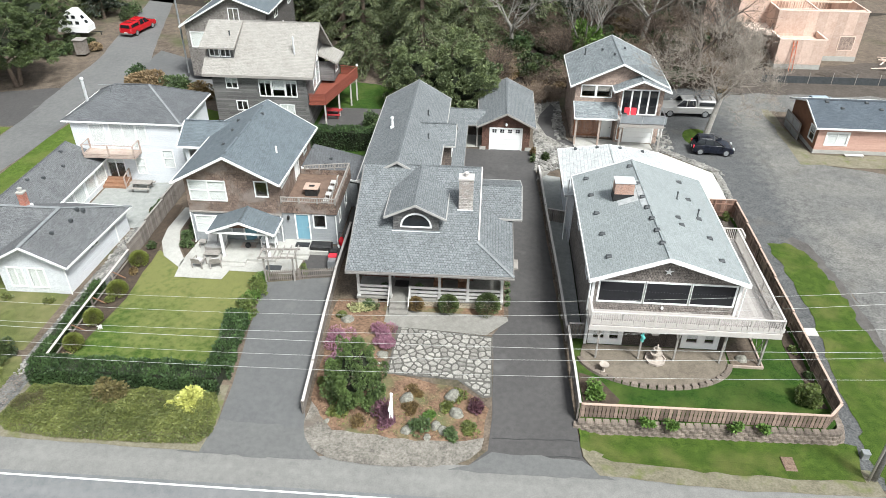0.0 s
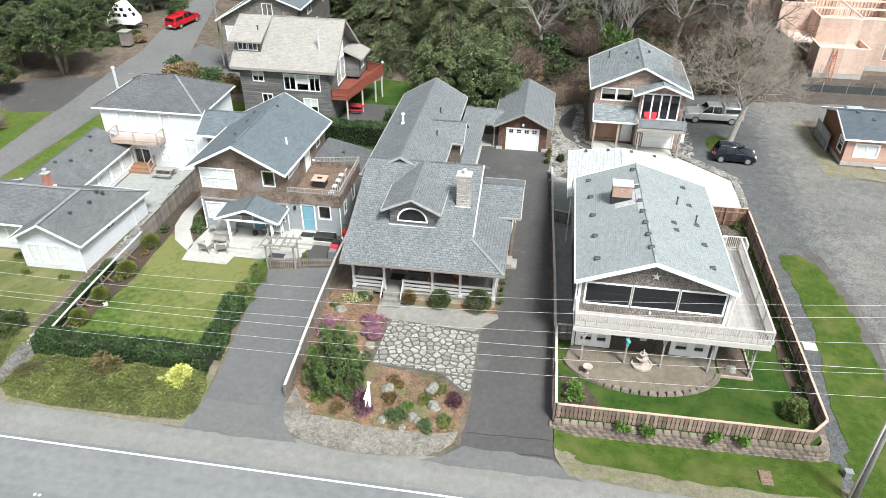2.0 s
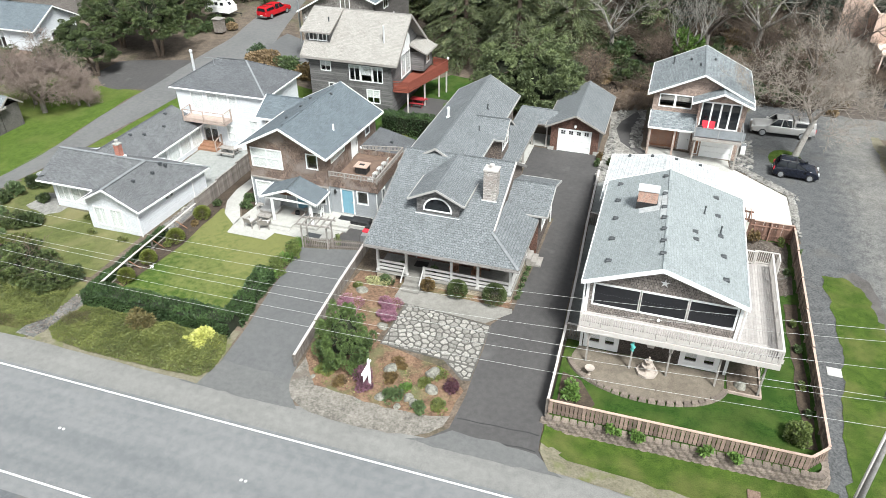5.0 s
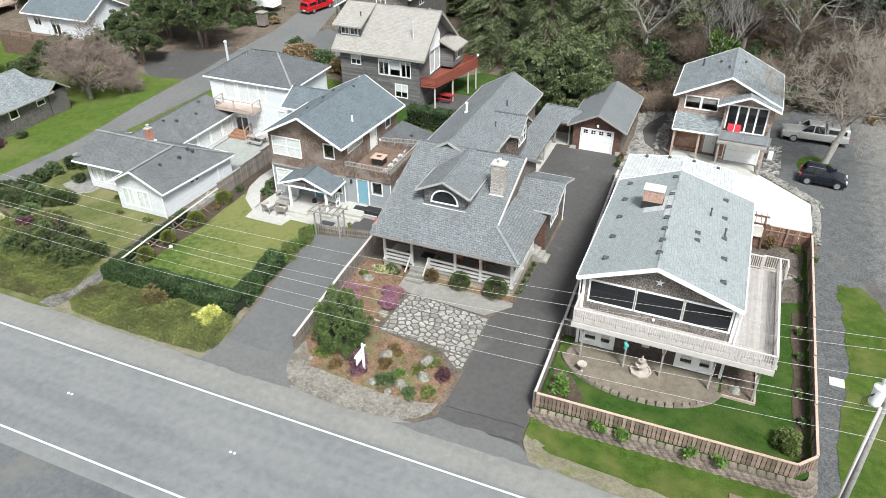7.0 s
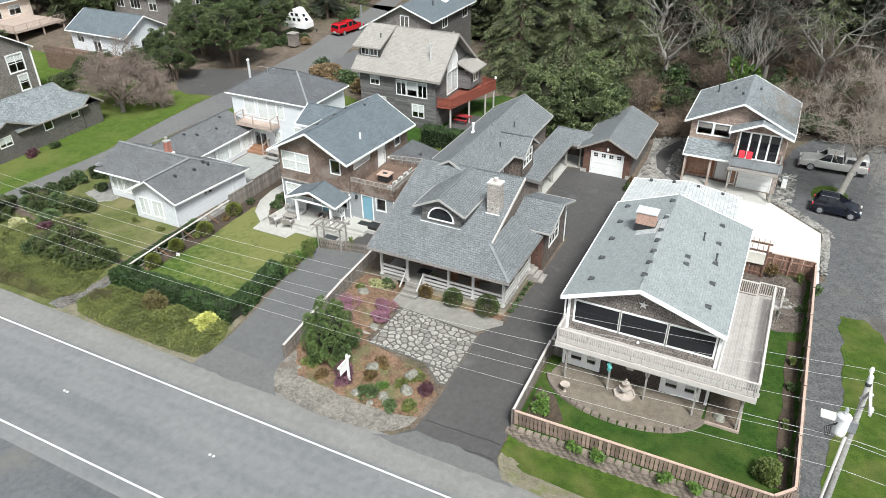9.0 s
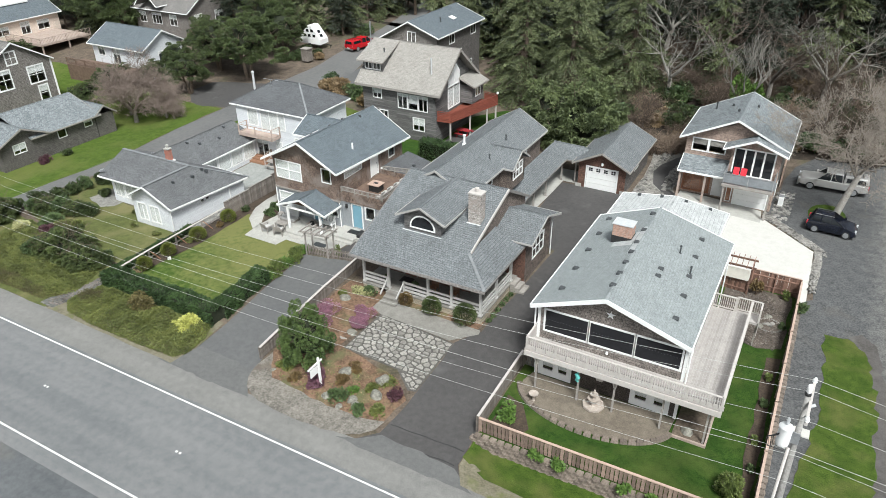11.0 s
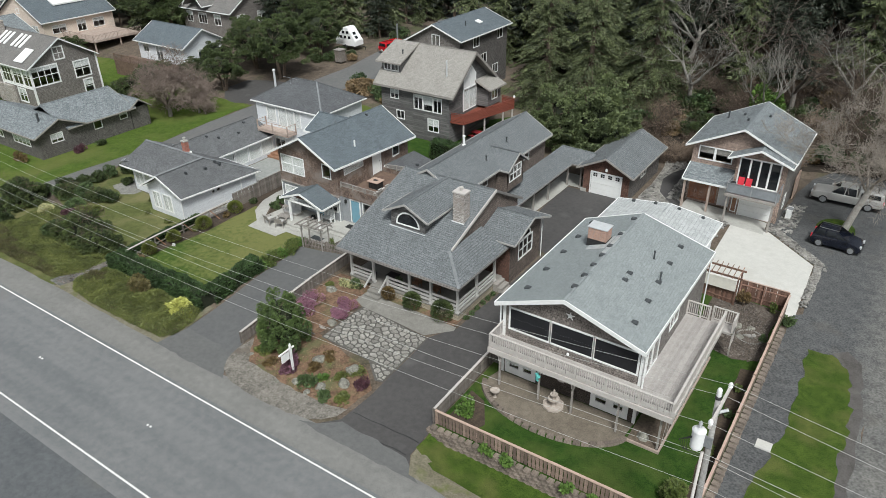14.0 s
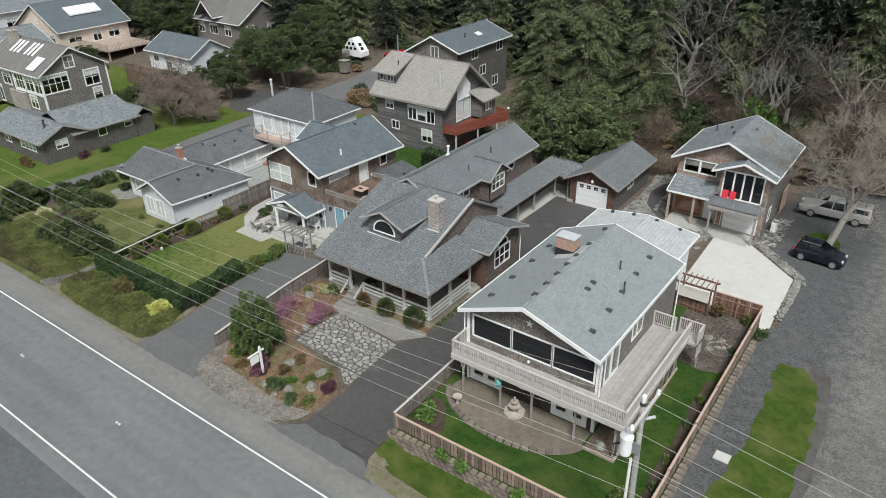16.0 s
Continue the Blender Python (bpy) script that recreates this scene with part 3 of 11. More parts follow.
def gz(x, y):
    """Height of the ground."""
    z = 0.4 * ramp(x, -26, -23) * (1 - ramp(x, 3.5, 6.5)) * ramp(y, 25, 33) * (1 - ramp(y, 46, 58))
    z -= (0.5 * ramp(-x, 25, 27.6) + (0.8 * ramp(-x, 40, 54) + 0.55 * ramp(-x, 49, 55)) * (1 - ramp(y, 60, 85))) * ramp(y, 23.5, 28)
    z -= 0.3 * max(ramp(x, 17, 20.5) * (1 - ramp(y, 45, 56)), ramp(x, 5.2, 6.6) * (1 - ramp(y, 27.2, 28.2))) * ramp(y, 23, 25.5)
    z += 0.26 * min(60.0, max(0.0, y - 74)) * ramp(x, -16, -2) * (1 - ramp(x, 17, 30))
    return z


xs = [-900, -500, -300, -180, -130, -105, -90, -80] + list(range(-72, 48)) + [52, 60, 75, 100, 150, 300, 900]
ys = [-700, -300, -120, -50, -20, 0, 5] + list(range(8, 112)) + [118, 126, 140, 170, 220, 320, 900]
sheet = Geo()
sheet.v = [(x, y, gz(x, y)) for y in ys for x in xs]
nx = len(xs)
sheet.f = [(j * nx + i, j * nx + i + 1, (j + 1) * nx + i + 1, (j + 1) * nx + i) for j in range(len(ys) - 1) for i in range(nx - 1)]
structure("ground", sheet, EARTH, "bare brown earth with leaf litter and moss", "ground", False)


def drape(name, poly, lift, material, label, category):
    """A sheet of paving or grass that follows the ground."""
    bm = bmesh.new()
    bm.faces.new([bm.verts.new((x, y, 0)) for x, y in poly])
    for k in (0, 1):
        lo, hi = min(p[k] for p in poly), max(p[k] for p in poly)
        for c in range(max(-72, math.ceil(lo)), min(110, math.floor(hi)) + 1):
            no = (1, 0, 0) if k == 0 else (0, 1, 0)
            bmesh.ops.bisect_plane(bm, geom=bm.verts[:] + bm.edges[:] + bm.faces[:], plane_co=(c * no[0], c * no[1], 0), plane_no=no)
    bmesh.ops.triangulate(bm, faces=[f for f in bm.faces if len(f.verts) > 4])
    for v in bm.verts:
        v.co.z = gz(v.co.x, v.co.y) + lift
    bmesh.ops.recalc_face_normals(bm, faces=bm.faces[:])
    me = bpy.data.meshes.new(name)
    bm.to_mesh(me)
    bm.free()
    me.materials.append(material)
    if len(me.polygons) and me.polygons[0].normal.z < 0:
        me.flip_normals()
    ob = new(name, me)
    ORIGIN[ob.name] = V(0, 0, 0)
    return tagged(ob, label, category, "", "structure")


def wobble(pts, amount=0.25, step=1.2, seed=1, closed=True):
    """An outline with uneven edges."""
    rnd, out = random.Random(seed), []
    for (x0, y0), (x1, y1) in zip(pts, pts[1:] + (pts[:1] if closed else [])):
        n = max(1, int(math.hypot(x1 - x0, y1 - y0) / step))
        for i in range(n):
            t = i / n
            out.append((x0 + (x1 - x0) * t + (rnd.uniform(-1, 1) * amount if i else 0), y0 + (y1 - y0) * t + (rnd.uniform(-1, 1) * amount if i else 0)))
    return out


def arc(cx, cy, rx, ry, a0, a1, n=16):
    return [(cx + rx * math.cos(radians(a0 + (a1 - a0) * i / n)), cy + ry * math.sin(radians(a0 + (a1 - a0) * i / n))) for i in range(n + 1)]


drape("road", [(-300, 14.2), (300, 14.2), (300, 21.55), (-300, 21.55)], 0.02, ASPHALT, "worn grey two-lane asphalt road", "road")
drape("road_shoulder", [(-300, 21.55), (300, 21.55), (300, 22.9)] + wobble([(40, 22.9), (21, 23.3), (13, 23.1), (7, 23.5), (0, 23.6), (-9, 23.5), (-24, 23.6), (-50, 23.7), (-51, 23.7)], 0.08, 1.5, 3, False) + [(-300, 23.7)], 0.02, SHOULDER, "sandy pale asphalt road shoulder", "road")
drape("roadside_gravel", [(-300, -30), (300, -30), (300, 14.2), (-300, 14.2)], 0.015, GRAVEL, "dark gravel along the far roadside", "gravel")
drape("street", wobble([(-42.4, 23.4), (-43.8, 26), (-44.4, 31), (-44.5, 40), (-43.2, 48), (-42.2, 64), (-41.3, 76), (-41.5, 82), (-44.5, 92), (-48.5, 106), (-54, 130), (-58, 130), (-52.5, 106), (-50.2, 93), (-48.2, 82), (-48.2, 72), (-48.0, 65), (-47.6, 55), (-46.6, 48), (-46.7, 42), (-47.3, 37), (-47.7, 31), (-48.2, 26), (-50, 23.4)], 0.1, 2, 5), 0.02, STREET, "grey asphalt side street", "road")
drape("turnout", wobble([(-47.9, 63.2), (-52, 63.4), (-55.5, 64.6), (-58.5, 67.5), (-58, 71.2), (-55, 72.4), (-50, 72.9), (-48.1, 73)], 0.15, 1.5, 6), 0.03, DRIVE, "dark asphalt turnout beside the street", "road")
for y, nm in ((21.3, "edge_line"), (15.08, "far_edge_line")):
    structure(nm, Geo().box(-200, 200, y - 0.05, y + 0.05, 0.015, 0.03), PAINT, "solid white painted road edge line", "road marking")
for x in (-30.2, -29.95, -19.05, -18.8, -8.0, -7.75, 3.1, 3.35, 14.2, 14.45):
    structure("road_marker", Geo().box(x - 0.06, x + 0.06, 18.2, 18.32, 0.015, 0.045), PAINT, "small yellowish raised road marker", "road marking")

drape("driveway_shared", wobble([(-14.3, 23.3), (-13.7, 25), (-13.75, 28), (-14.2, 34), (-14.5, 37.4), (-9.8, 38.4), (-9.4, 30), (-9.3, 27), (-8.9, 25), (-8.2, 23.3)], 0.05, 1.5, 7), 0.034, WORN_DRIVE, "grey asphalt driveway between lawn and fence", "driveway")
drape("driveway_mouth", wobble([(-15.2, 23.3), (-14.0, 24.6), (-13.6, 25.6), (-9.0, 25.3), (-8.6, 24.4), (-7.6, 23.3)], 0.12, 0.5, 37), 0.042, APRON, "sandy worn mouth of the driveway", "driveway")
drape("right_driveway_mouth", wobble([(-1.2, 23.2), (0.3, 23.9), (1.0, 24.5), (5.6, 24.3), (6.2, 23.9), (7.2, 23.2)], 0.1, 0.5, 38), 0.042, APRON, "sandy worn mouth of the driveway", "driveway")
drape("driveway", wobble([(-0.4, 23.3), (0.8, 24.6), (1.0, 27), (1.0, 31), (0.9, 33.2), (1.9, 35), (2.1, 41), (2.3, 47), (-1.2, 48), (-1.9, 56), (-1.9, 60), (4.3, 60), (4.6, 50), (5.2, 35), (5.5, 27), (5.65, 24.6), (6.5, 23.3)], 0.05, 1.5, 8), 0.03, DRIVE, "long dark asphalt driveway leading to a garage", "driveway")
for y0 in (24.3, 25.4):
    c = [(1.0 + 0.45 * i, y0 + 0.03 * math.sin(i * 1.7) + 0.02 * i, gz(1.0 + 0.45 * i, y0) + 0.034) for i in range(11)]
    g = Geo()
    for a, b in zip(c, c[1:]):
        g.bar(a, b, 0.055, 0.01)
    structure("tar_seam", g, TAR, "black tar-filled crack across the driveway", "road marking")

drape("lawn_patchy", wobble([(-24.2, 28.9), (-15.3, 28.9), (-14.7, 38.7), (-17.5, 38.9), (-20.8, 39.0), (-21.6, 39.2), (-23.0, 40.6), (-24.0, 40)], 0.12, 1.2, 9), 0.02, LAWN_DRY, "mown lawn with yellowed patches", "lawn")
drape("flower_bed", wobble([(-25.0, 28.4), (-24.1, 28.9), (-23.0, 35), (-23.3, 42), (-23.9, 47.2), (-24.9, 47.2)], 0.1, 1.2, 10), 0.03, SOIL, "dark soil bed along the fence", "flower bed")
drape("white_house_lawn", wobble([(-43.6, 33.2), (-38, 31.6), (-31.2, 30.2), (-27.6, 30.6), (-27.6, 36.1), (-32.1, 36.2), (-32.4, 38.0), (-37.4, 38.2), (-37.6, 41.6), (-43.9, 42)], 0.15, 1.5, 11), 0.02, LAWN_PALE, "sparse lawn before the white house", "lawn")
drape("corner_gravel", wobble([(-39.9, 37.3), (-37.4, 36.5), (-36.4, 37.2), (-36.3, 38.1), (-37.3, 38.1), (-37.6, 40.5), (-39.6, 39.6)], 0.15, 0.8, 41), 0.03, GRAVEL_PALE, "patch of grey gravel at the house corner", "gravel")
drape("white_house_gravel", wobble([(-27.2, 28.2), (-25.6, 28.4), (-25.2, 37), (-25.3, 44.6), (-27.0, 44.6), (-27.1, 36)], 0.08, 1.2, 12), 0.03, MOTTLED, "strip of mottled dark gravel beside the white house", "gravel")
drape("gravel_wedge", wobble([(-27.4, 23.75), (-26.0, 23.75), (-25.5, 26.5), (-25.6, 28.35), (-27.1, 28.35)], 0.12, 0.7, 42), 0.056, MOTTLED, "wedge of grey gravel running down to the road", "gravel")
drape("white_house_court", [(-32.2, 44.6), (-25.3, 44.6), (-25.1, 51.9), (-32.2, 51.9)], 0.03, OLD_CONCRETE, "grey concrete courtyard", "pavement")
drape("roadside_bank", wobble([(-42.8, 23.6), (-26.6, 23.55), (-26.2, 28), (-27.5, 30), (-31, 29.5), (-43.8, 32.5)], 0.15, 1.5, 13), 0.044, LAWN_PALE, "rough grassy roadside bank", "ground cover")
drape("meadow", wobble([(-49.6, 23.8), (-48.1, 26), (-47.6, 31), (-47.2, 37), (-46.6, 42), (-46.6, 48), (-47.6, 55), (-48.0, 62.8), (-60, 65.2), (-72, 68.5), (-100, 68), (-100, 23.9)], 0.4, 2.5, 14), 0.02, GRASS_FAR, "bright green grass beside the street", "lawn")
drape("far_verge", wobble([(-44.2, 41), (-38, 40), (-36, 60), (-28, 61), (-27, 67), (-34, 69.5), (-41.6, 71), (-42.2, 62), (-43, 48)], 0.2, 2, 15), 0.015, GRASS_FAR, "green verge behind the white house", "lawn")
drape("upper_drive", wobble([(-41.4, 74), (-38, 75.4), (-33, 73.6), (-24, 73), (-24, 76.4), (-41.8, 86)], 0.2, 2, 39), 0.03, WORN_DRIVE, "asphalt drive before the charcoal house", "driveway")
# sheet over the slope; the wood's shade is put into its humus colour
drape("forest_floor", [(-11.5, 75), (3, 75.2), (16, 75), (27, 77.5), (33, 83), (33, 100), (60, 111), (-60, 111), (-36, 104), (-20, 95), (-11.5, 90)], 0.02, SHADED_HUMUS, "humus and leaf litter, coloured dark for the shade under trees", "ground")
drape("back_yard", wobble([(-25, 52.5), (-9.5, 52.5), (-9.6, 74), (-15, 76), (-25, 62)], 0.3, 2, 16), 0.015, LAWN_YARD, "mossy back yard grass", "lawn")
drape("under_deck_paving", [(-16.8, 60), (-9.9, 60), (-9.9, 68.5), (-16.8, 68.5)], 0.03, DRIVE, "dark paving beneath the red deck", "pavement")
drape("side_strip", [(5.5, 33.45), (6.5, 33.45), (6.5, 55), (4.7, 55.4), (5.2, 42)], 0.02, OLD_CONCRETE, "narrow concrete side path", "pavement")

drape("garden_bed", wobble([(-8.0, 24.4), (0.3, 24.4), (0.8, 27.4), (-0.5, 28.6), (-5.5, 29.7), (-5.1, 33.9), (-6.0, 36), (-9.2, 36), (-9.1, 27.5)], 0.12, 1.0, 17), 0.05, MULCH, "bark-mulched front garden bed", "flower bed")
drape("garden_gravel", wobble([(-9.1, 25.9), (-8.8, 24.7), (-8.3, 24.0), (-7.4, 23.5), (-5.5, 23.2), (-2.2, 23.25), (-0.9, 23.5), (-0.1, 23.95), (0.45, 24.6), (0.6, 25.4), (-0.4, 25.1), (-3, 24.9), (-7.5, 25.3), (-9, 27.2)], 0.1, 0.6, 18), 0.058, SANDY, "brown sandy gravel verge below the garden", "gravel")
drape("porch_bed", wobble([(-5.0, 34.9), (1.6, 35.0), (1.6, 36), (-5.0, 36)], 0.06, 1.0, 19), 0.025, MULCH, "mulch bed in front of the porch", "flower bed")
drape("concrete_walk", wobble([(-5.9, 33.9), (-5.0, 33.5), (0.5, 33.1), (1.9, 34.6), (1.8, 35.0), (-4.8, 35.1), (-5.9, 35.4)], 0.03, 1.5, 20), 0.064, WALK, "smooth warm grey concrete walk to the porch steps", "pavement")
drape("flagstone_bed", [(-5.15, 29.5), (-1.0, 29.3), (0.45, 28.1), (0.95, 28.2), (0.95, 33.0), (-4.95, 33.6)], 0.052, MORTAR, "grey grout between flagstones", "pavement")

drape("patio", [(-20.8, 37.5), (-17.5, 37.45), (-17.3, 38.5), (-12.7, 38.4), (-12.3, 42.1), (-20.7, 42.1), (-21.0, 39.3)], 0.06, CONCRETE, "pale concrete patio slab", "pavement")
drape("curved_path", [(-23.5, 46.6), (-23.7, 43.6), (-23.4, 41.7), (-22.5, 39.9), (-20.9, 38.6), (-20.9, 39.6), (-21.8, 41.0), (-22.6, 43.2), (-22.6, 46.6)], 0.06, CONCRETE, "curved concrete garden path", "pavement")
drape("path_bed", [(-22.5, 46.6), (-22.5, 43.2), (-21.7, 41.1), (-20.9, 39.8), (-20.75, 42.1), (-20.9, 46.6)], 0.04, SOIL, "dark planted bed beside the curved path", "flower bed")
drape("side_yard", [(-12.6, 38.45), (-9.7, 38.4), (-9.6, 52), (-10.3, 52), (-10.4, 42.2), (-12.2, 42.1)], 0.04, DRIVE, "dark asphalt side yard behind the gate", "driveway")

drape("lane_gravel", wobble([(19.7, 23.6), (25.7, 23.6), (25.6, 36), (25.2, 46), (24.6, 60), (26, 72), (33, 90), (24, 82), (17, 74), (15.5, 62), (20.2, 57), (20.5, 50), (19.8, 49.5)], 0.2, 2, 21), 0.02, LANE_GROUND, "dark gravel parking ground", "gravel")
drape("lane", wobble([(25.7, 23.6), (90, 23.6), (90, 52), (42, 56), (29.6, 59.6), (29.2, 71.6), (90, 71.6), (90, 84.5), (33, 84.5), (25, 72), (23.9, 60), (24.4, 46.9), (25.3, 44), (25.5, 36)], 0.15, 2, 22), 0.025, LANE_GROUND, "pale worn gravel lane", "road")
drape("lane_grass", wobble([(20.5, 24), (24.5, 24), (24.7, 35), (24.65, 41), (24.1, 44.8), (22.9, 46.4), (21.5, 46.2), (21.8, 41), (21.9, 38.4), (21.2, 33)], 0.2, 0.45, 23), 0.045, LAWN, "strip of green grass beside the lane", "lawn")
drape("front_verge", wobble([(5.6, 26.6), (5.6, 25.2), (7.2, 24.5), (13, 24.05), (19.6, 24.1), (20.2, 26.6), (13, 26.8)], 0.12, 0.7, 24), 0.064, LAWN, "green grass verge below the retaining wall", "lawn")
drape("verge_edge", wobble([(5.65, 25.6), (5.7, 24.6), (6.4, 23.45), (13, 23.05), (20.2, 23.2), (20.2, 25), (13, 25)], 0.06, 0.7, 34), 0.052, DRY_EDGE, "thin dry grass and sand along the road edge", "ground cover")
drape("lane_edge", wobble([(24.4, 23.6), (25.4, 23.6), (25.3, 36), (25.15, 42), (24.6, 46.3), (23.7, 47.3), (22.9, 46.6), (24.0, 45.0), (24.5, 40)], 0.14, 0.7, 35), 0.032, DAMP_LANE, "damp dark strip along the lane", "gravel")
drape("hedge_verge", wobble([(-26.4, 23.5), (-14.0, 23.35), (-13.7, 25.2), (-13.9, 28), (-26.2, 28)], 0.06, 0.8, 36), 0.05, DRY_EDGE, "thin dry grass and soil below the hedge", "ground cover")
drape("mobile_home_grass", wobble([(28.4, 59.3), (60, 57.6), (60, 61.5), (30, 61.5), (29.3, 72), (28.6, 72)], 0.2, 2, 25), 0.03, DRY_EDGE, "thin dry grass around the pink house", "ground cover")
drape("tree_island", arc(20.4, 64.2, 1.5, 2.2, 0, 350, 14), 0.035, LAWN, "small grass island round a tree", "lawn")
drape("concrete_pad", [(13.2, 49.02), (12.9, 60.35), (15.5, 61.1), (19.95, 56.9), (20.1, 49.6), (19.7, 49.02)], 0.05, NEW_CONCRETE, "bright new concrete parking pad", "pavement")
drape("pad_edging", wobble([(15.5, 61.6), (16.2, 62.0), (20.6, 57.7), (20.6, 52), (20.15, 50.6), (19.95, 57.2)], 0.1, 0.8, 40), 0.04, ROCKS, "strip of river rock beside the parking pad", "gravel")
drape("entry_slab", [(8.2, 60.9), (15.6, 60.0), (15.4, 62.3), (13, 62.8), (8.3, 63.4)], 0.062, CONCRETE, "pale concrete entry slab", "pavement")
drape("rock_bed", wobble([(4.4, 54), (6, 56.5), (11.5, 57.5), (12.8, 60.5), (8.3, 60.8), (7.6, 63.3), (7.4, 72), (5.6, 74), (3.9, 72), (4.6, 61)], 0.15, 1.2, 26), 0.03, ROCKS, "bed of grey river rock", "gravel")
drape("stone_path", [(6.6, 71.5), (5.3, 68.4), (5.0, 66.5), (5.7, 63.6), (7.3, 61.6), (8.8, 60.9), (8.6, 61.9), (7.2, 63.1), (6.4, 65.6), (6.6, 67.6), (7.4, 69.4)], 0.05, DRIVE, "curving dark path through river rock", "pavement")

# raised yard behind the retaining wall
YARD = 0.35
yard = Geo().prism([(5.7, 26.75, YARD), (18.7, 26.9, YARD), (19.5, 27.7, YARD), (19.5, 48.98, YARD), (6.5, 48.98, YARD), (6.5, 33.4, YARD), (5.65, 33.4, YARD)], (0, 0, -1.0))
structure("yard_lawn", yard, LAWN_YARD, "dense green lawn on raised ground", "lawn")
structure("yard_gravel", Geo().prism([(x, y, YARD + 0.02) for x, y in wobble([(14.8, 42.4), (16.6, 42.0), (17.8, 41.7), (19.2, 42.3), (19.2, 48.7), (14.8, 48.7)], 0.12, 1, 27)], (0, 0, -0.04)), BROWN_GRAVEL, "gravel and stones over brown soil", "gravel")
structure("yard_bed", Geo().prism([(x, y, YARD + 0.03) for x, y in wobble([(18.7, 28.6), (19.3, 28.6), (19.3, 41.2), (18.5, 41)], 0.1, 1, 28)], (0, 0, -0.04)), SOIL, "dark soil strip inside the fence", "flower bed")
structure("corner_bed", Geo().prism([(x, y, YARD + 0.03) for x, y in wobble([(5.9, 27.4), (7.6, 27.4), (8.0, 28.4), (7.0, 30), (5.9, 30.4)], 0.1, 1, 29)], (0, 0, -0.04)), SOIL, "dark soil corner bed", "flower bed")
pts = [(6.4, 32.9)] + [(x, y) for x, y in arc(10.45, 32.05, 4.3, 2.42, 182, 358, 26)] + [(14.8, 32.9)]
structure("paver_patio", Geo().prism([(x, y, YARD + 0.06) for x, y in pts], (0, 0, -0.08)), PAVER, "brown paver patio with a rounded front edge", "pavement")
structure("deck_bed", Geo().prism([(14.9, 31.6, YARD + 0.05), (16.6, 31.6, YARD + 0.05), (16.6, 41, YARD + 0.05), (14.9, 41, YARD + 0.05)], (0, 0, -0.08)), EARTH, "bare brown soil beneath the deck", "flower bed")
for x0, x1, y0, y1 in ((14.9, 16.7, 31.5, 31.6), (16.6, 16.7, 31.6, 41)):
    structure("timber_edging", Geo().box(x0, x1, y0, y1, YARD, YARD + 0.16), TAN_WOOD, "weathered timber edging", "edging")


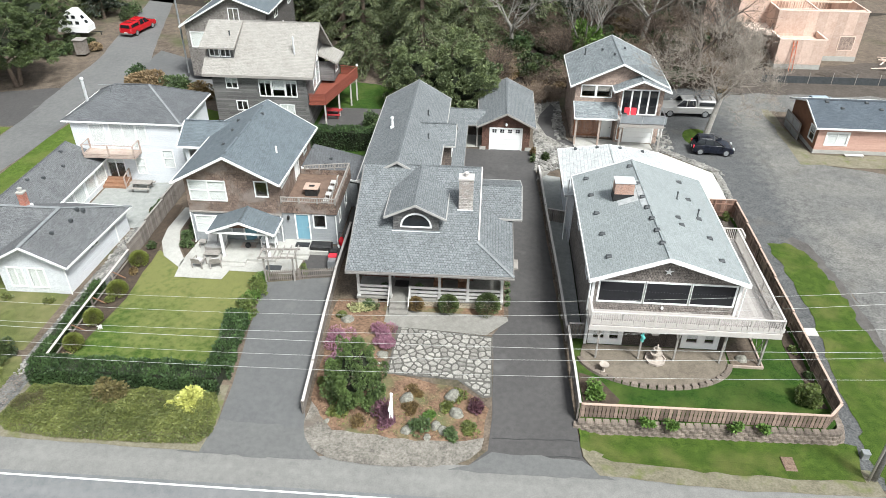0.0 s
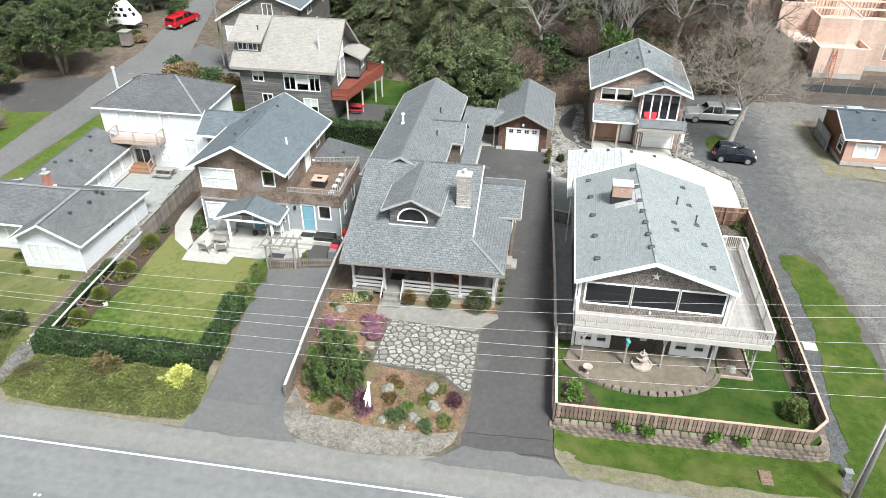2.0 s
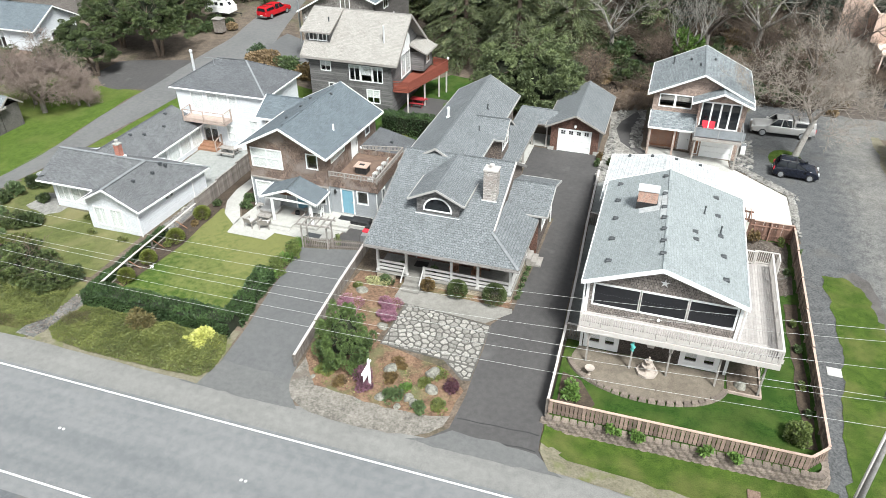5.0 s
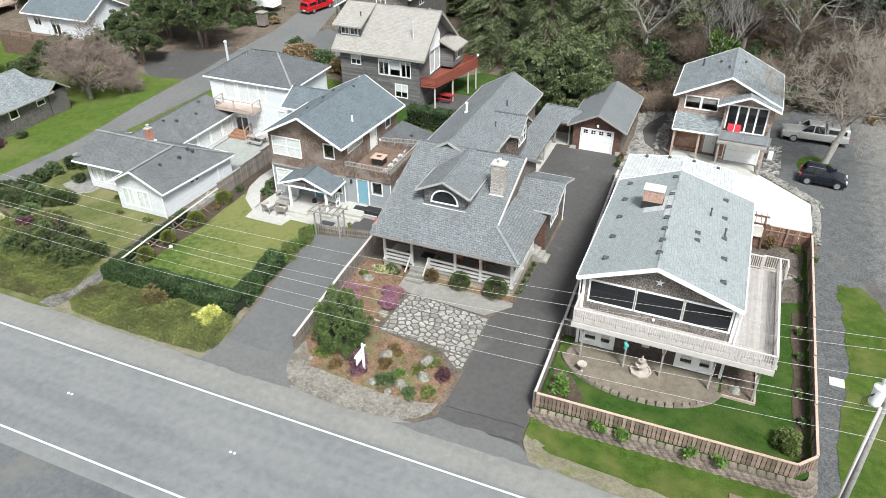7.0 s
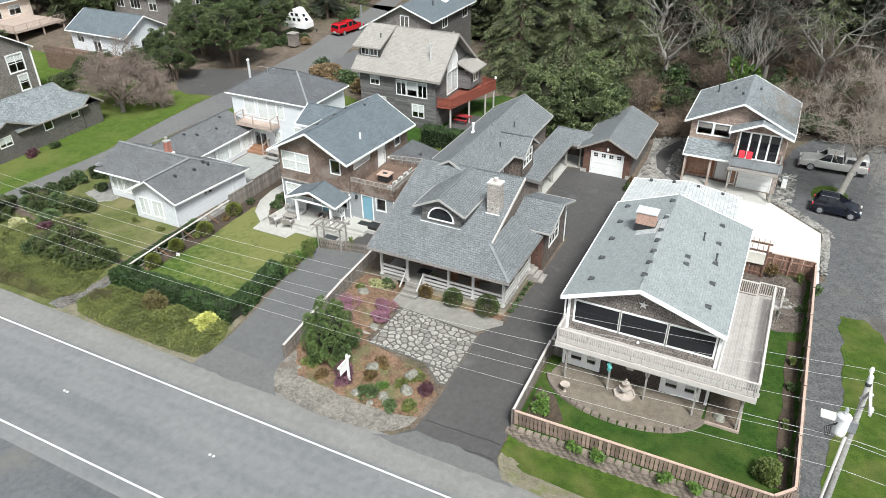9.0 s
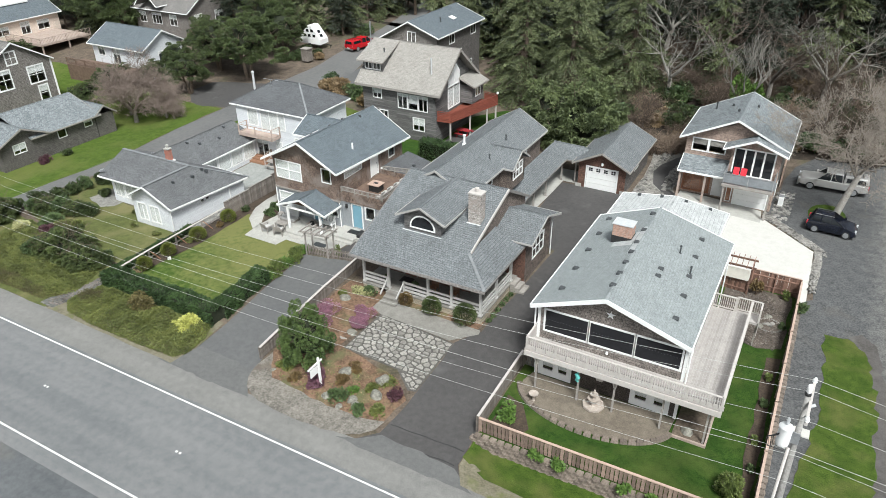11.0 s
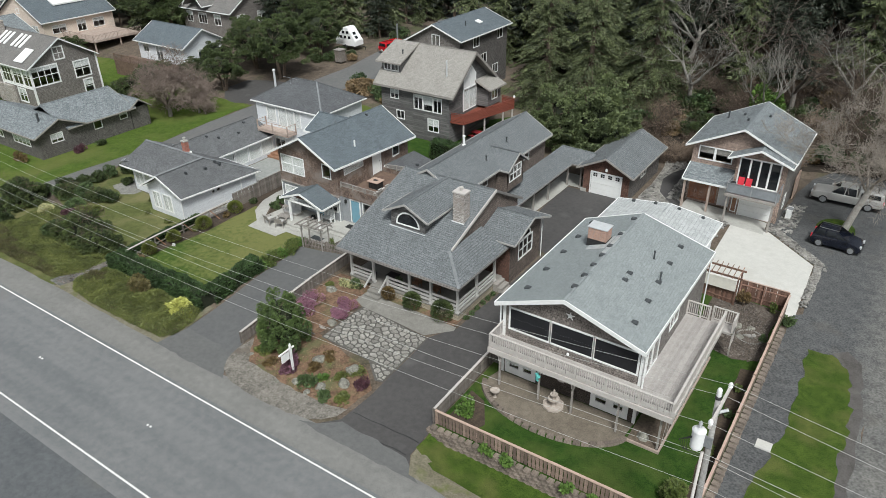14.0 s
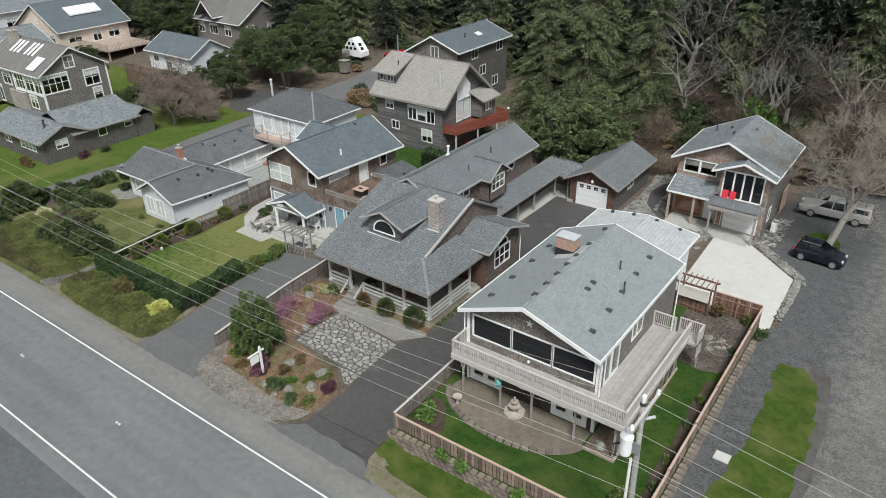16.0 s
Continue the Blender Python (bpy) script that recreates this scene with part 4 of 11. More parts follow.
# ---- building tools ----
class Side:
    """One straight wall of a house: seen from outside it runs from p0 on the left to p1 on the right. It gathers windows and doors, and done() builds it round them."""

    def __init__(self, parent, p0, p1, z0, z1, material, apex=None, th=0.15):
        self.parent, self.z0, self.z1, self.material, self.apex, self.th = parent, z0, z1, material, apex, th
        self.a = V(*p0, 0)
        d = V(*p1, 0) - self.a
        self.len = d.length
        self.d, self.holes = d.normalized(), []
        self.n = V(self.d.y, -self.d.x, 0)

    def at(self, u, z, out=0.0):
        p = self.a + self.d * u + self.n * out
        return V(p.x, p.y, z)

    def rect(self, g, u0, u1, z0, z1, out, deep):
        g.prism([self.at(u0, z0, out), self.at(u1, z0, out), self.at(u1, z1, out), self.at(u0, z1, out)], self.n * -deep)

    def win(self, u0, u1, z0, z1, nx=1, ny=1, blind=0.0, trim=None, tw=0.09, shade=None, name="window", pane=None, bar=0.035):
        trim = trim or WHITE
        self.holes.append((u0, u1, z0, z1))
        g = Geo()
        for q in ((u0 - tw, u1 + tw, z1, z1 + tw), (u0 - tw, u1 + tw, z0 - tw, z0), (u0 - tw, u0, z0, z1), (u1, u1 + tw, z0, z1)):
            self.rect(g, *q, 0.035, 0.09)
        w = part(name, g, trim, self.parent)
        for i in range(1, nx):
            u, g = u0 + (u1 - u0) * i / nx, Geo()
            self.rect(g, u - bar, u + bar, z0, z1, 0.01, 0.06)
            part("mullion", g, trim, w)
        for i in range(1, ny):
            z, g = z0 + (z1 - z0) * i / ny, Geo()
            self.rect(g, u0, u1, z - 0.03, z + 0.03, 0.008, 0.055)
            part("glazing_bar", g, trim, w)
        g = Geo()
        self.rect(g, u0, u1, z0, z1, -0.004, 0.01)
        part("pane", g, pane or GLASS, w).visible_shadow = False
        if blind:
            g = Geo()
            self.rect(g, u0, u1, z1 - (z1 - z0) * blind, z1, -0.035, 0.015)
            part("blind", g, shade or BLIND, w)
        return w

    def arch(self, u0, u1, z0, rise, trim=None, cut=True):
        """A half-round window."""
        trim, um, r = trim or WHITE, (u0 + u1) / 2, (u1 - u0) / 2
        ring = [(um + r * math.cos(a), z0 + rise * math.sin(a)) for a in (math.pi * i / 14 for i in range(15))]
        big = [(um + (r + 0.11) * math.cos(a), z0 + (rise + 0.11) * math.sin(a)) for a in (math.pi * i / 14 for i in range(15))]
        g = Geo()
        for i in range(14):
            g.prism([self.at(*ring[i], 0.04), self.at(*ring[i + 1], 0.04), self.at(*big[i + 1], 0.04), self.at(*big[i], 0.04)], self.n * -0.06)
        self.rect(g, u0 - 0.11, u1 + 0.11, z0 - 0.1, z0, 0.045, 0.06)
        w = part("arched_window", g, trim, self.parent)
        g = Geo()
        g.prism([self.at(*p, 0.012) for p in ring], self.n * -0.01)
        part("pane", g, CAR_GLASS, w)
        return w

    def door(self, u0, u1, z0, z1, material, trim=None, tw=0.1, lights=0, name="door"):
        trim = trim or WHITE
        self.holes.append((u0, u1, z0, z1))
        g = Geo()
        for q in ((u0 - tw, u1 + tw, z1, z1 + tw), (u0 - tw, u0, z0, z1), (u1, u1 + tw, z0, z1)):
            self.rect(g, *q, 0.035, 0.12)
        d = part(name, g, trim, self.parent)
        g = Geo()
        self.rect(g, u0, u1, z0, z1, -0.03, 0.05)
        w, h = u1 - u0, z1 - z0
        for a, b in ((0.08, 0.46), (0.54, 0.92)):
            for c, e in ((0.06, 0.42), (0.5, 0.68 if lights else 0.92)):
                self.rect(g, u0 + w * a, u0 + w * b, z0 + h * c, z0 + h * e, -0.018, 0.02)
        part("door_leaf", g, material, d)
        if lights:
            g = Geo()
            for i in range(lights):
                self.rect(g, u0 + w * (0.08 + 0.84 * i / lights), u0 + w * (0.04 + 0.84 * (i + 1) / lights), z0 + h * 0.74, z0 + h * 0.92, -0.02, 0.015)
            part("door_light", g, CAR_GLASS, d)
        g = Geo()
        self.rect(g, u1 - 0.14, u1 - 0.07, z0 + 0.95, z0 + 1.06, 0.02, 0.06)
        part("handle", g, METAL, d)
        return d

    def garage(self, u0, u1, z0, z1, lights=4):
        self.holes.append((u0, u1, z0, z1))
        g = Geo()
        for q in ((u0 - 0.1, u1 + 0.1, z1, z1 + 0.1), (u0 - 0.1, u0, z0, z1), (u1, u1 + 0.1, z0, z1)):
            self.rect(g, *q, 0.035, 0.12)
        d = part("garage_door", g, WHITE, self.parent)
        h = (z1 - z0) / 4
        for i in range(4):
            g = Geo()
            self.rect(g, u0, u1, z0 + i * h + 0.012, z0 + (i + 1) * h - 0.012, -0.04, 0.05)
            part("panel", g, WHITE, d)
        for i in range(lights):
            g, w = Geo(), (u1 - u0) / lights
            for a in (0.24, 0.52):
                for c in (0.22, 0.56):
                    self.rect(g, u0 + w * (i + a), u0 + w * (i + a + 0.24), z1 - h + h * c, z1 - h + h * (c + 0.28), -0.033, 0.012)
            part("door_light", g, CAR_GLASS, d)
        return d

    def done(self, name="wall"):
        us = sorted({0.003, self.len - 0.003, *(v for h in self.holes for v in h[:2])})
        zs = sorted({self.z0, self.z1, *(v for h in self.holes for v in h[2:])})
        g = Geo()
        for z0, z1 in zip(zs, zs[1:]):
            if z1 > self.z1 + 1e-6:
                continue
            for u0, u1 in zip(us, us[1:]):
                um, zm = (u0 + u1) / 2, (z0 + z1) / 2
                if not any(h[0] < um < h[1] and h[2] < zm < h[3] for h in self.holes):
                    self.rect(g, u0, u1, z0, z1, 0.0, self.th)
        if self.apex:
            g.prism([self.at(0.003, self.z1), self.at(self.len - 0.003, self.z1), self.at(*self.apex)], self.n * -self.th)
        ob = part(name, g, self.material, self.parent)
        bm = bmesh.new()
        bm.from_mesh(ob.data)
        bmesh.ops.remove_doubles(bm, verts=bm.verts[:], dist=0.001)
        bm.to_mesh(ob.data)
        bm.free()
        return ob


def walls_round(parent, x0, x1, y0, y1, z0, z1, material, skip=""):
    """Four plain walls; those named in skip (s, e, n, w) are left for the caller."""
    for k, p0, p1 in (("s", (x0, y0), (x1, y0)), ("e", (x1, y0), (x1, y1)), ("n", (x1, y1), (x0, y1)), ("w", (x0, y1), (x0, y0))):
        if k not in skip:
            Side(parent, p0, p1, z0, z1, material).done()


def roofing(parent, planes, material, edges=(), caps=(), trim=None, th=0.13, name="roof", deep=0.16):
    g = Geo()
    for pl in planes:
        g.prism(pl, (0, 0, -th))
    r = part(name, g, material, parent)
    if edges:
        for a, b in edges:
            part("fascia", Geo().bar(a, b, 0.06, deep, 0.86), trim or WHITE, r)
    if caps:
        for a, b in caps:
            part("ridge_cap", Geo().bar(V(a) + V(0, 0, 0.015), V(b) + V(0, 0, 0.015), 0.15, 0.035), material, r)
    return r


def gable_y(parent, x0, xr, x1, y0, y1, ze0, zr, ze1, material, trim=None, name="roof", front=True, back=True, eaves=True, th=0.13, deep=0.16, rear=None):
    """A gable roof with its ridge along y at xr; rear: the back end's (x0, ze0, xr, zr, x1, ze1) where the roof is out of square."""
    a, b, c = (x0, ze0), (xr, zr), (x1, ze1)
    at_back = dict(zip((a, b, c), zip(rear[::2], rear[1::2]))) if rear else {}
    P = lambda q, y: (at_back[q][0], y, at_back[q][1]) if rear and y == y1 else (q[0], y, q[1])
    e = []
    if front:
        e += [(P(a, y0), P(b, y0)), (P(c, y0), P(b, y0))]
    if back:
        e += [(P(a, y1), P(b, y1)), (P(c, y1), P(b, y1))]
    if eaves:
        e += [(P(a, y0), P(a, y1)), (P(c, y0), P(c, y1))]
    for y in [y0] * front:
        part("fascia_joint", Geo().box(xr - 0.06, xr + 0.06, y - 0.034, y + 0.034, zr - 0.8 * deep, zr + 0.05 * deep), trim or WHITE, parent)
    return roofing(parent, [[P(a, y0), P(b, y0), P(b, y1), P(a, y1)], [P(b, y0), P(c, y0), P(c, y1), P(b, y1)]], material, e, [(P(b, y0), P(b, y1))], trim, th, name, deep)


def gable_x(parent, x0, x1, y0, yr, y1, ze0, zr, ze1, material, trim=None, name="roof", left=True, right=True, eaves=True, th=0.13, deep=0.16):
    """A gable roof with its ridge along x at yr."""
    a, b, c = (y0, ze0), (yr, zr), (y1, ze1)
    P = lambda q, x: (x, q[0], q[1])
    e = []
    if left:
        e += [(P(a, x0), P(b, x0)), (P(c, x0), P(b, x0))]
    if right:
        e += [(P(a, x1), P(b, x1)), (P(c, x1), P(b, x1))]
    if eaves:
        e += [(P(a, x0), P(a, x1)), (P(c, x0), P(c, x1))]
    for x in [x0] * left + [x1] * right:
        part("fascia_joint", Geo().box(x - 0.034, x + 0.034, yr - 0.06, yr + 0.06, zr - 0.8 * deep, zr + 0.05 * deep), trim or WHITE, parent)
    return roofing(parent, [[P(a, x0), P(a, x1), P(b, x1), P(b, x0)], [P(b, x0), P(b, x1), P(c, x1), P(c, x0)]], material, e, [(P(b, x0), P(b, x1))], trim, th, name, deep)


def vents(parent, spots, size=0.32):
    for x, y, z in spots:
        g = Geo().tube_rings([[(x - size / 2, y - size * 0.4, z - 0.1), (x + size / 2, y - size * 0.4, z - 0.1), (x + size / 2, y + size * 0.4, z - 0.1), (x - size / 2, y + size * 0.4, z - 0.1)],
                              [(x - size / 2, y - size * 0.4, z + 0.07), (x + size / 2, y - size * 0.4, z + 0.07), (x + size / 2, y + size * 0.4, z + 0.07), (x - size / 2, y + size * 0.4, z + 0.07)],
                              [(x - size * 0.35, y - size * 0.25, z + 0.13), (x + size * 0.35, y - size * 0.25, z + 0.13), (x + size * 0.35, y + size * 0.25, z + 0.13), (x - size * 0.35, y + size * 0.25, z + 0.13)]])
        part("roof_vent", g, DARK_METAL, parent)


def pipe(parent, x, y, z, h, r=0.06, material=None, name="vent_pipe"):
    g = Geo().lathe([(r * 2.2, -0.15), (r * 2.0, 0.02), (r, 0.08), (r, h), (r * 1.5, h), (r * 1.5, h + 0.1), (r * 0.5, h + 0.13)], (x, y, z), 10)
    return part(name, g, material or DARK_METAL, parent)


def chimney(parent, x0, x1, y0, y1, z0, z1, material, cap=None, pots=1):
    g = Geo().box(x0, x1, y0, y1, z0, z1)
    c = part("chimney", g, material, parent)
    part("chimney_cap", Geo().box(x0 - 0.04, x1 + 0.04, y0 - 0.04, y1 + 0.04, z1, z1 + 0.1), cap or WHITE, c)
    for i in range(pots):
        x = x0 + (x1 - x0) * (i + 1) / (pots + 1)
        part("flue", Geo().lathe([(0.12, 0.1), (0.12, 0.32), (0.16, 0.32), (0.16, 0.38), (0.05, 0.44)], (x, (y0 + y1) / 2, z1), 10), cap or WHITE, c)
    return c


def railing(parent, pts, height, material, posts=1.6, gap=0.13, cap=0.09, solid=False, name="railing"):
    """A railing along a line of floor points: rails, thin balusters and posts."""
    top, g, low = V(0, 0, height), Geo(), Geo()
    for a, b in zip(pts, pts[1:]):
        g.bar(V(a) + top, V(b) + top, cap, 0.045)
        low.bar(V(a) + V(0, 0, 0.1), V(b) + V(0, 0, 0.1), 0.045, 0.06)
    r = part(name, g, material, parent)
    part("bottom_rail", low, material, r)
    stick = Geo().box(-0.018, 0.018, -0.018, 0.018, 0.1, height).mesh("baluster", material)
    for a, b in zip(pts, pts[1:]):
        a, b = V(a), V(b)
        n = max(1, round((b - a).length / gap))
        for i in range(1, n):
            q = new("baluster", stick)
            q.parent, q.location = r, a + (b - a) * (i / n) - ORIGIN[r.name]
    for a, b in zip(pts, pts[1:]):
        a, b = V(a), V(b)
        n = max(1, round((b - a).length / posts))
        for i in range(0 if tuple(a) == tuple(V(pts[0])) else 1, n + 1):
            p = a + (b - a) * (i / n)
            part("post", Geo().box(p.x - 0.05, p.x + 0.05, p.y - 0.05, p.y + 0.05, p.z - 0.1, p.z + height + 0.02), material, r)
    return r


def post(parent, x, y, z0, z1, material, w=0.14, name="post", base=None):
    g = Geo().box(x - w / 2, x + w / 2, y - w / 2, y + w / 2, z0, z1)
    if base:
        g.box(x - w * 0.75, x + w * 0.75, y - w * 0.75, y + w * 0.75, z0, z0 + 0.12)
        g.box(x - w * 0.75, x + w * 0.75, y - w * 0.75, y + w * 0.75, z1 - 0.12, z1)
    return part(name, g, material, parent)


def downpipe(parent, x, y, z0, z1, material=None):
    return part("downpipe", Geo().tube([(x, y, z1), (x, y, z0 + 0.1), (x, y - 0.15, z0 + 0.03)], 0.045, 6), material or WHITE, parent)


def steps(parent, x0, x1, y0, y1, z0, z1, n, material, along="y", name="steps"):
    """A flight that climbs from y0 (low) to y1 (high), or along x."""
    g = Geo()
    for i in range(n):
        zt = z0 + (z1 - z0) * (i + 1) / n
        if along == "y":
            g.box(x0, x1, y0 + (y1 - y0) * i / n, y0 + (y1 - y0) * (i + 1) / n, z0 - 0.1, zt)
        else:
            g.box(min(x0 + (x1 - x0) * i / n, x0 + (x1 - x0) * (i + 1) / n), max(x0 + (x1 - x0) * i / n, x0 + (x1 - x0) * (i + 1) / n), y0, y1, z0 - 0.1, zt)
    return part(name, g, material, parent)


# ---- the grey-shingled house with the deep porch ----
m = thing("craftsman_house", (-3.6, 42, 0.35), "grey-shingled cottage with deep front porch and arched dormer window", "house")
Z = 0.3
PORCH = 1.0
s = Side(m, (-7.8, 37.9), (-0.45, 37.9), Z, 3.4, SHAKE_RED)
s.win(0.5, 1.7, 1.7, 3.0, 2, 1, 0, GREY_TRIM)
s.door(2.1, 3.1, PORCH, 3.05, DARK_RED_DOOR, GREY_TRIM)
s.win(4.0, 5.3, 1.7, 3.0, 2, 1, 0, GREY_TRIM)
s.win(5.7, 6.9, 1.7, 3.0, 2, 1, 0, GREY_TRIM)
s.done()
s = Side(m, (-0.45, 37.9), (-0.45, 47.2), Z, 4.45, SHAKE_UMBER, (5.5, 6.5))
s.win(0.9, 1.7, PORCH + 0.1, 3.1, 1, 2, 0, WHITE)
s.done()
Side(m, (-7.8, 47.2), (-7.8, 37.9), Z, 4.2, SHAKE_UMBER, (3.8, 6.3)).done()
Side(m, (-0.45, 47.2), (-7.8, 47.2), Z, 4.4, SHAKE_UMBER).done()
A, B, C, D = (-8.35, 34.95, 3.5), (2.05, 34.95, 3.58), (-0.3, 37.4, 4.43), (-0.2, 43.4, 6.63)
r = roofing(m, [[A, B, C, (-0.2, 37.4, 4.43), D, (-8.35, 43.4, 6.63)], [B, (2.05, 41.7, 3.58), (-0.4, 41.7, 4.43), C],
                [(-8.35, 43.4, 6.63), D, (-0.2, 47.6, 4.35), (-8.35, 47.6, 4.35)]], ROOF_M,
            [(A, B), (B, (2.05, 41.3, 3.58)), (A, (-8.35, 43.4, 6.63)), ((-8.35, 47.6, 4.35), (-8.35, 43.4, 6.63))],
            [((-8.35, 43.4, 6.63), D)], DULL_TRIM, deep=0.12)
part("hip_cap", Geo().bar(V(B) + V(0, 0, 0.03), V(C) + V(0, 0, 0.035), 0.2, 0.035), ROOF_CAP, r)
part("verge_board", Geo().bar((-0.2, 37.5, 4.49), V(D) + V(0, 0, 0.02), 0.09, 0.2, 0.75), RAIL_PALE, r)
part("verge_board", Geo().bar((-0.2, 47.6, 4.35), D, 0.07, 0.2, 0.8), DULL_TRIM, r)
# gutter
part("gutter", Geo().bar((-8.35, 34.88, 3.42), (2.1, 34.88, 3.48), 0.1, 0.09), DULL_TRIM, r)

# porch: floor, stone base, posts and low railings
porch = part("porch_floor", Geo().box(-7.9, 1.55, 35.65, 37.9, PORCH - 0.12, PORCH).box(-0.45, 1.55, 37.9, 41.5, PORCH - 0.12, PORCH), WALK, m, "pale grey porch boards")
part("porch_base", Geo().box(-7.85, -6.55, 35.7, 35.9, 0, PORCH - 0.12).box(-5.1, 1.5, 35.7, 35.9, 0, PORCH - 0.12).box(1.3, 1.5, 35.9, 41.4, 0, PORCH - 0.12), PORCH_STONE, m, "tan stone porch foundation")
for x, y in ((-7.75, 35.8), (-5.7, 35.8), (-2.55, 35.8), (-0.75, 35.8), (1.4, 35.8), (1.4, 38.2), (1.4, 40.6)):
    post(m, x, y, PORCH, 3.36, PORCH_PAINT, 0.16, "porch_post", True)
part("porch_beam", Geo().box(-8.0, 1.5, 35.68, 35.92, 3.2, 3.38).box(1.3, 1.5, 35.92, 41.4, 3.2, 3.38), GREY_TRIM, m)
for a, b in (((-7.7, 35.8), (-5.8, 35.8)), ((-4.4, 35.8), (-2.6, 35.8)), ((-2.5, 35.8), (-0.8, 35.8)), ((-0.7, 35.8), (1.35, 35.8)), ((1.4, 35.9), (1.4, 38.1)), ((1.4, 38.3), (1.4, 40.5))):
    g = Geo()
    for z in (0.22, 0.5, 0.82):
        g.bar((*a, PORCH + z), (*b, PORCH + z), 0.07, 0.15)
    part("porch_rail", g, PORCH_PAINT, m, "pale flat-board porch railing")
for x in (-4.45, -5.75):
    post(m, x, 35.75, 0.4, PORCH + 0.95, PORCH_PAINT, 0.14, "newel")
steps(m, -5.7, -4.5, 34.6, 35.65, 0.4, PORCH, 3, WALK, "y", "porch_steps")
for x in (-5.75, -4.45):
    part("handrail", Geo().bar((x, 34.7, 1.1), (x, 35.75, PORCH + 0.85), 0.06, 0.14), PORCH_PAINT, m)
steps(m, 2.6, 1.55, 40.2, 41.3, 0.35, PORCH, 3, GREY_TRIM, "x", "side_steps")
part("door_mat", Geo().box(-5.6, -4.7, 36.9, 37.6, PORCH, PORCH + 0.02), BLACK, m)

# arched dormer
s = Side(m, (-5.72, 38.1), (-2.78, 38.1), 4.5, 5.75, LAP_WOOD, (1.47, 6.5))
s.arch(0.57, 2.37, 5.0, 0.86)
s.done()
part("dormer_cheek", Geo().prism([(-5.7, 38.28, 4.5), (-5.7, 38.28, 5.75), (-5.7, 41.2, 5.75)], (0.12, 0, 0)), LAP_WOOD, m)
part("dormer_cheek", Geo().prism([(-2.8, 38.28, 4.5), (-2.8, 38.28, 5.75), (-2.8, 41.2, 5.75)], (-0.12, 0, 0)), LAP_WOOD, m)
gable_y(m, -6.25, -4.25, -2.3, 37.75, 43.4, 5.8, 6.74, 5.78, ROOF_M, PALE_TRIM, "dormer_roof", True, False, deep=0.14)
part("flashing", Geo().bar((-5.8, 38.05, 4.66), (-2.7, 38.05, 4.66), 0.2, 0.02), FOIL, m)

# chimney on the front slope
chimney(m, -1.62, -0.7, 39.85, 40.6, 4.9, 7.5, RUBBLE, RAIL_PALE, 1)
part("flashing", Geo().bar((-1.7, 39.8, 5.33), (-0.65, 39.8, 5.33), 0.16, 0.02), FOIL, m)

# side room with the tall arched window
s = Side(m, (2.0, 41.7), (2.0, 46.4), Z, 3.85, SHAKE_UMBER, (2.35, 4.75))
s.win(1.35, 3.35, 1.75, 3.1, 3, 2)
s.arch(1.75, 2.95, 3.3, 0.55)
s.done()
Side(m, (-0.45, 41.7), (2.0, 41.7), Z, 3.85, SHAKE_RED).done()
Side(m, (2.0, 46.4), (-0.45, 46.4), Z, 3.85, SHAKE_UMBER).done()
gable_x(m, -0.42, 2.65, 41.25, 44.05, 46.85, 3.9, 4.93, 3.9, ROOF_M, PALE_TRIM, "side_roof", False, True, deep=0.14)
downpipe(m, 2.1, 46.5, 0.2, 3.8)

# long rear wing
s = Side(m, (-3.75, 47.2), (-3.75, 58.3), 0.1, 5.4, SHAKE_UMBER)
s.win(0.1, 0.9, 4.4, 5.2, 1, 1)
s.win(6.3, 7.9, 4.4, 5.3, 2, 2)
s.win(5.9, 7.7, 1.0, 2.1, 2, 1)
s.win(1.0, 1.9, 1.0, 2.1, 1, 1)
s.done()
Side(m, (-3.75, 58.3), (-8.5, 58.3), 0, 5.4, SHAKE_UMBER, (2.4, 6.9)).done()
Side(m, (-8.5, 58.3), (-8.5, 47.2), 0, 5.4, SHAKE_UMBER).done()
gable_y(m, -8.95, -6.05, -3.25, 43.05, 58.7, 5.36, 7.02, 5.4, ROOF_M, PALE_TRIM, "wing_roof", deep=0.16)
s = Side(m, (-2.7, 49.5), (-2.7, 52.2), 3.4, 5.35, SHAKE_UMBER, (1.35, 6.4))
s.win(0.45, 2.25, 4.2, 5.3, 3, 2)
s.done()
part("dormer_cheek", Geo().box(-3.75, -2.7, 49.5, 49.62, 3.4, 5.35), SHAKE_UMBER, m)
part("dormer_cheek", Geo().box(-3.75, -2.7, 52.08, 52.2, 3.4, 5.35), SHAKE_UMBER, m)
gable_x(m, -6.05, -2.35, 49.15, 50.85, 52.55, 5.38, 6.5, 5.38, ROOF_M, PALE_TRIM, "wing_dormer_roof", False, True, deep=0.14)
pipe(m, -7.3, 50.2, 6.35, 0.7, 0.09, WHITE, "flue_pipe")
pipe(m, -4.75, 52.9, 6.25, 0.35, 0.05)
pipe(m, -4.4, 49.0, 6.05, 0.3, 0.05)

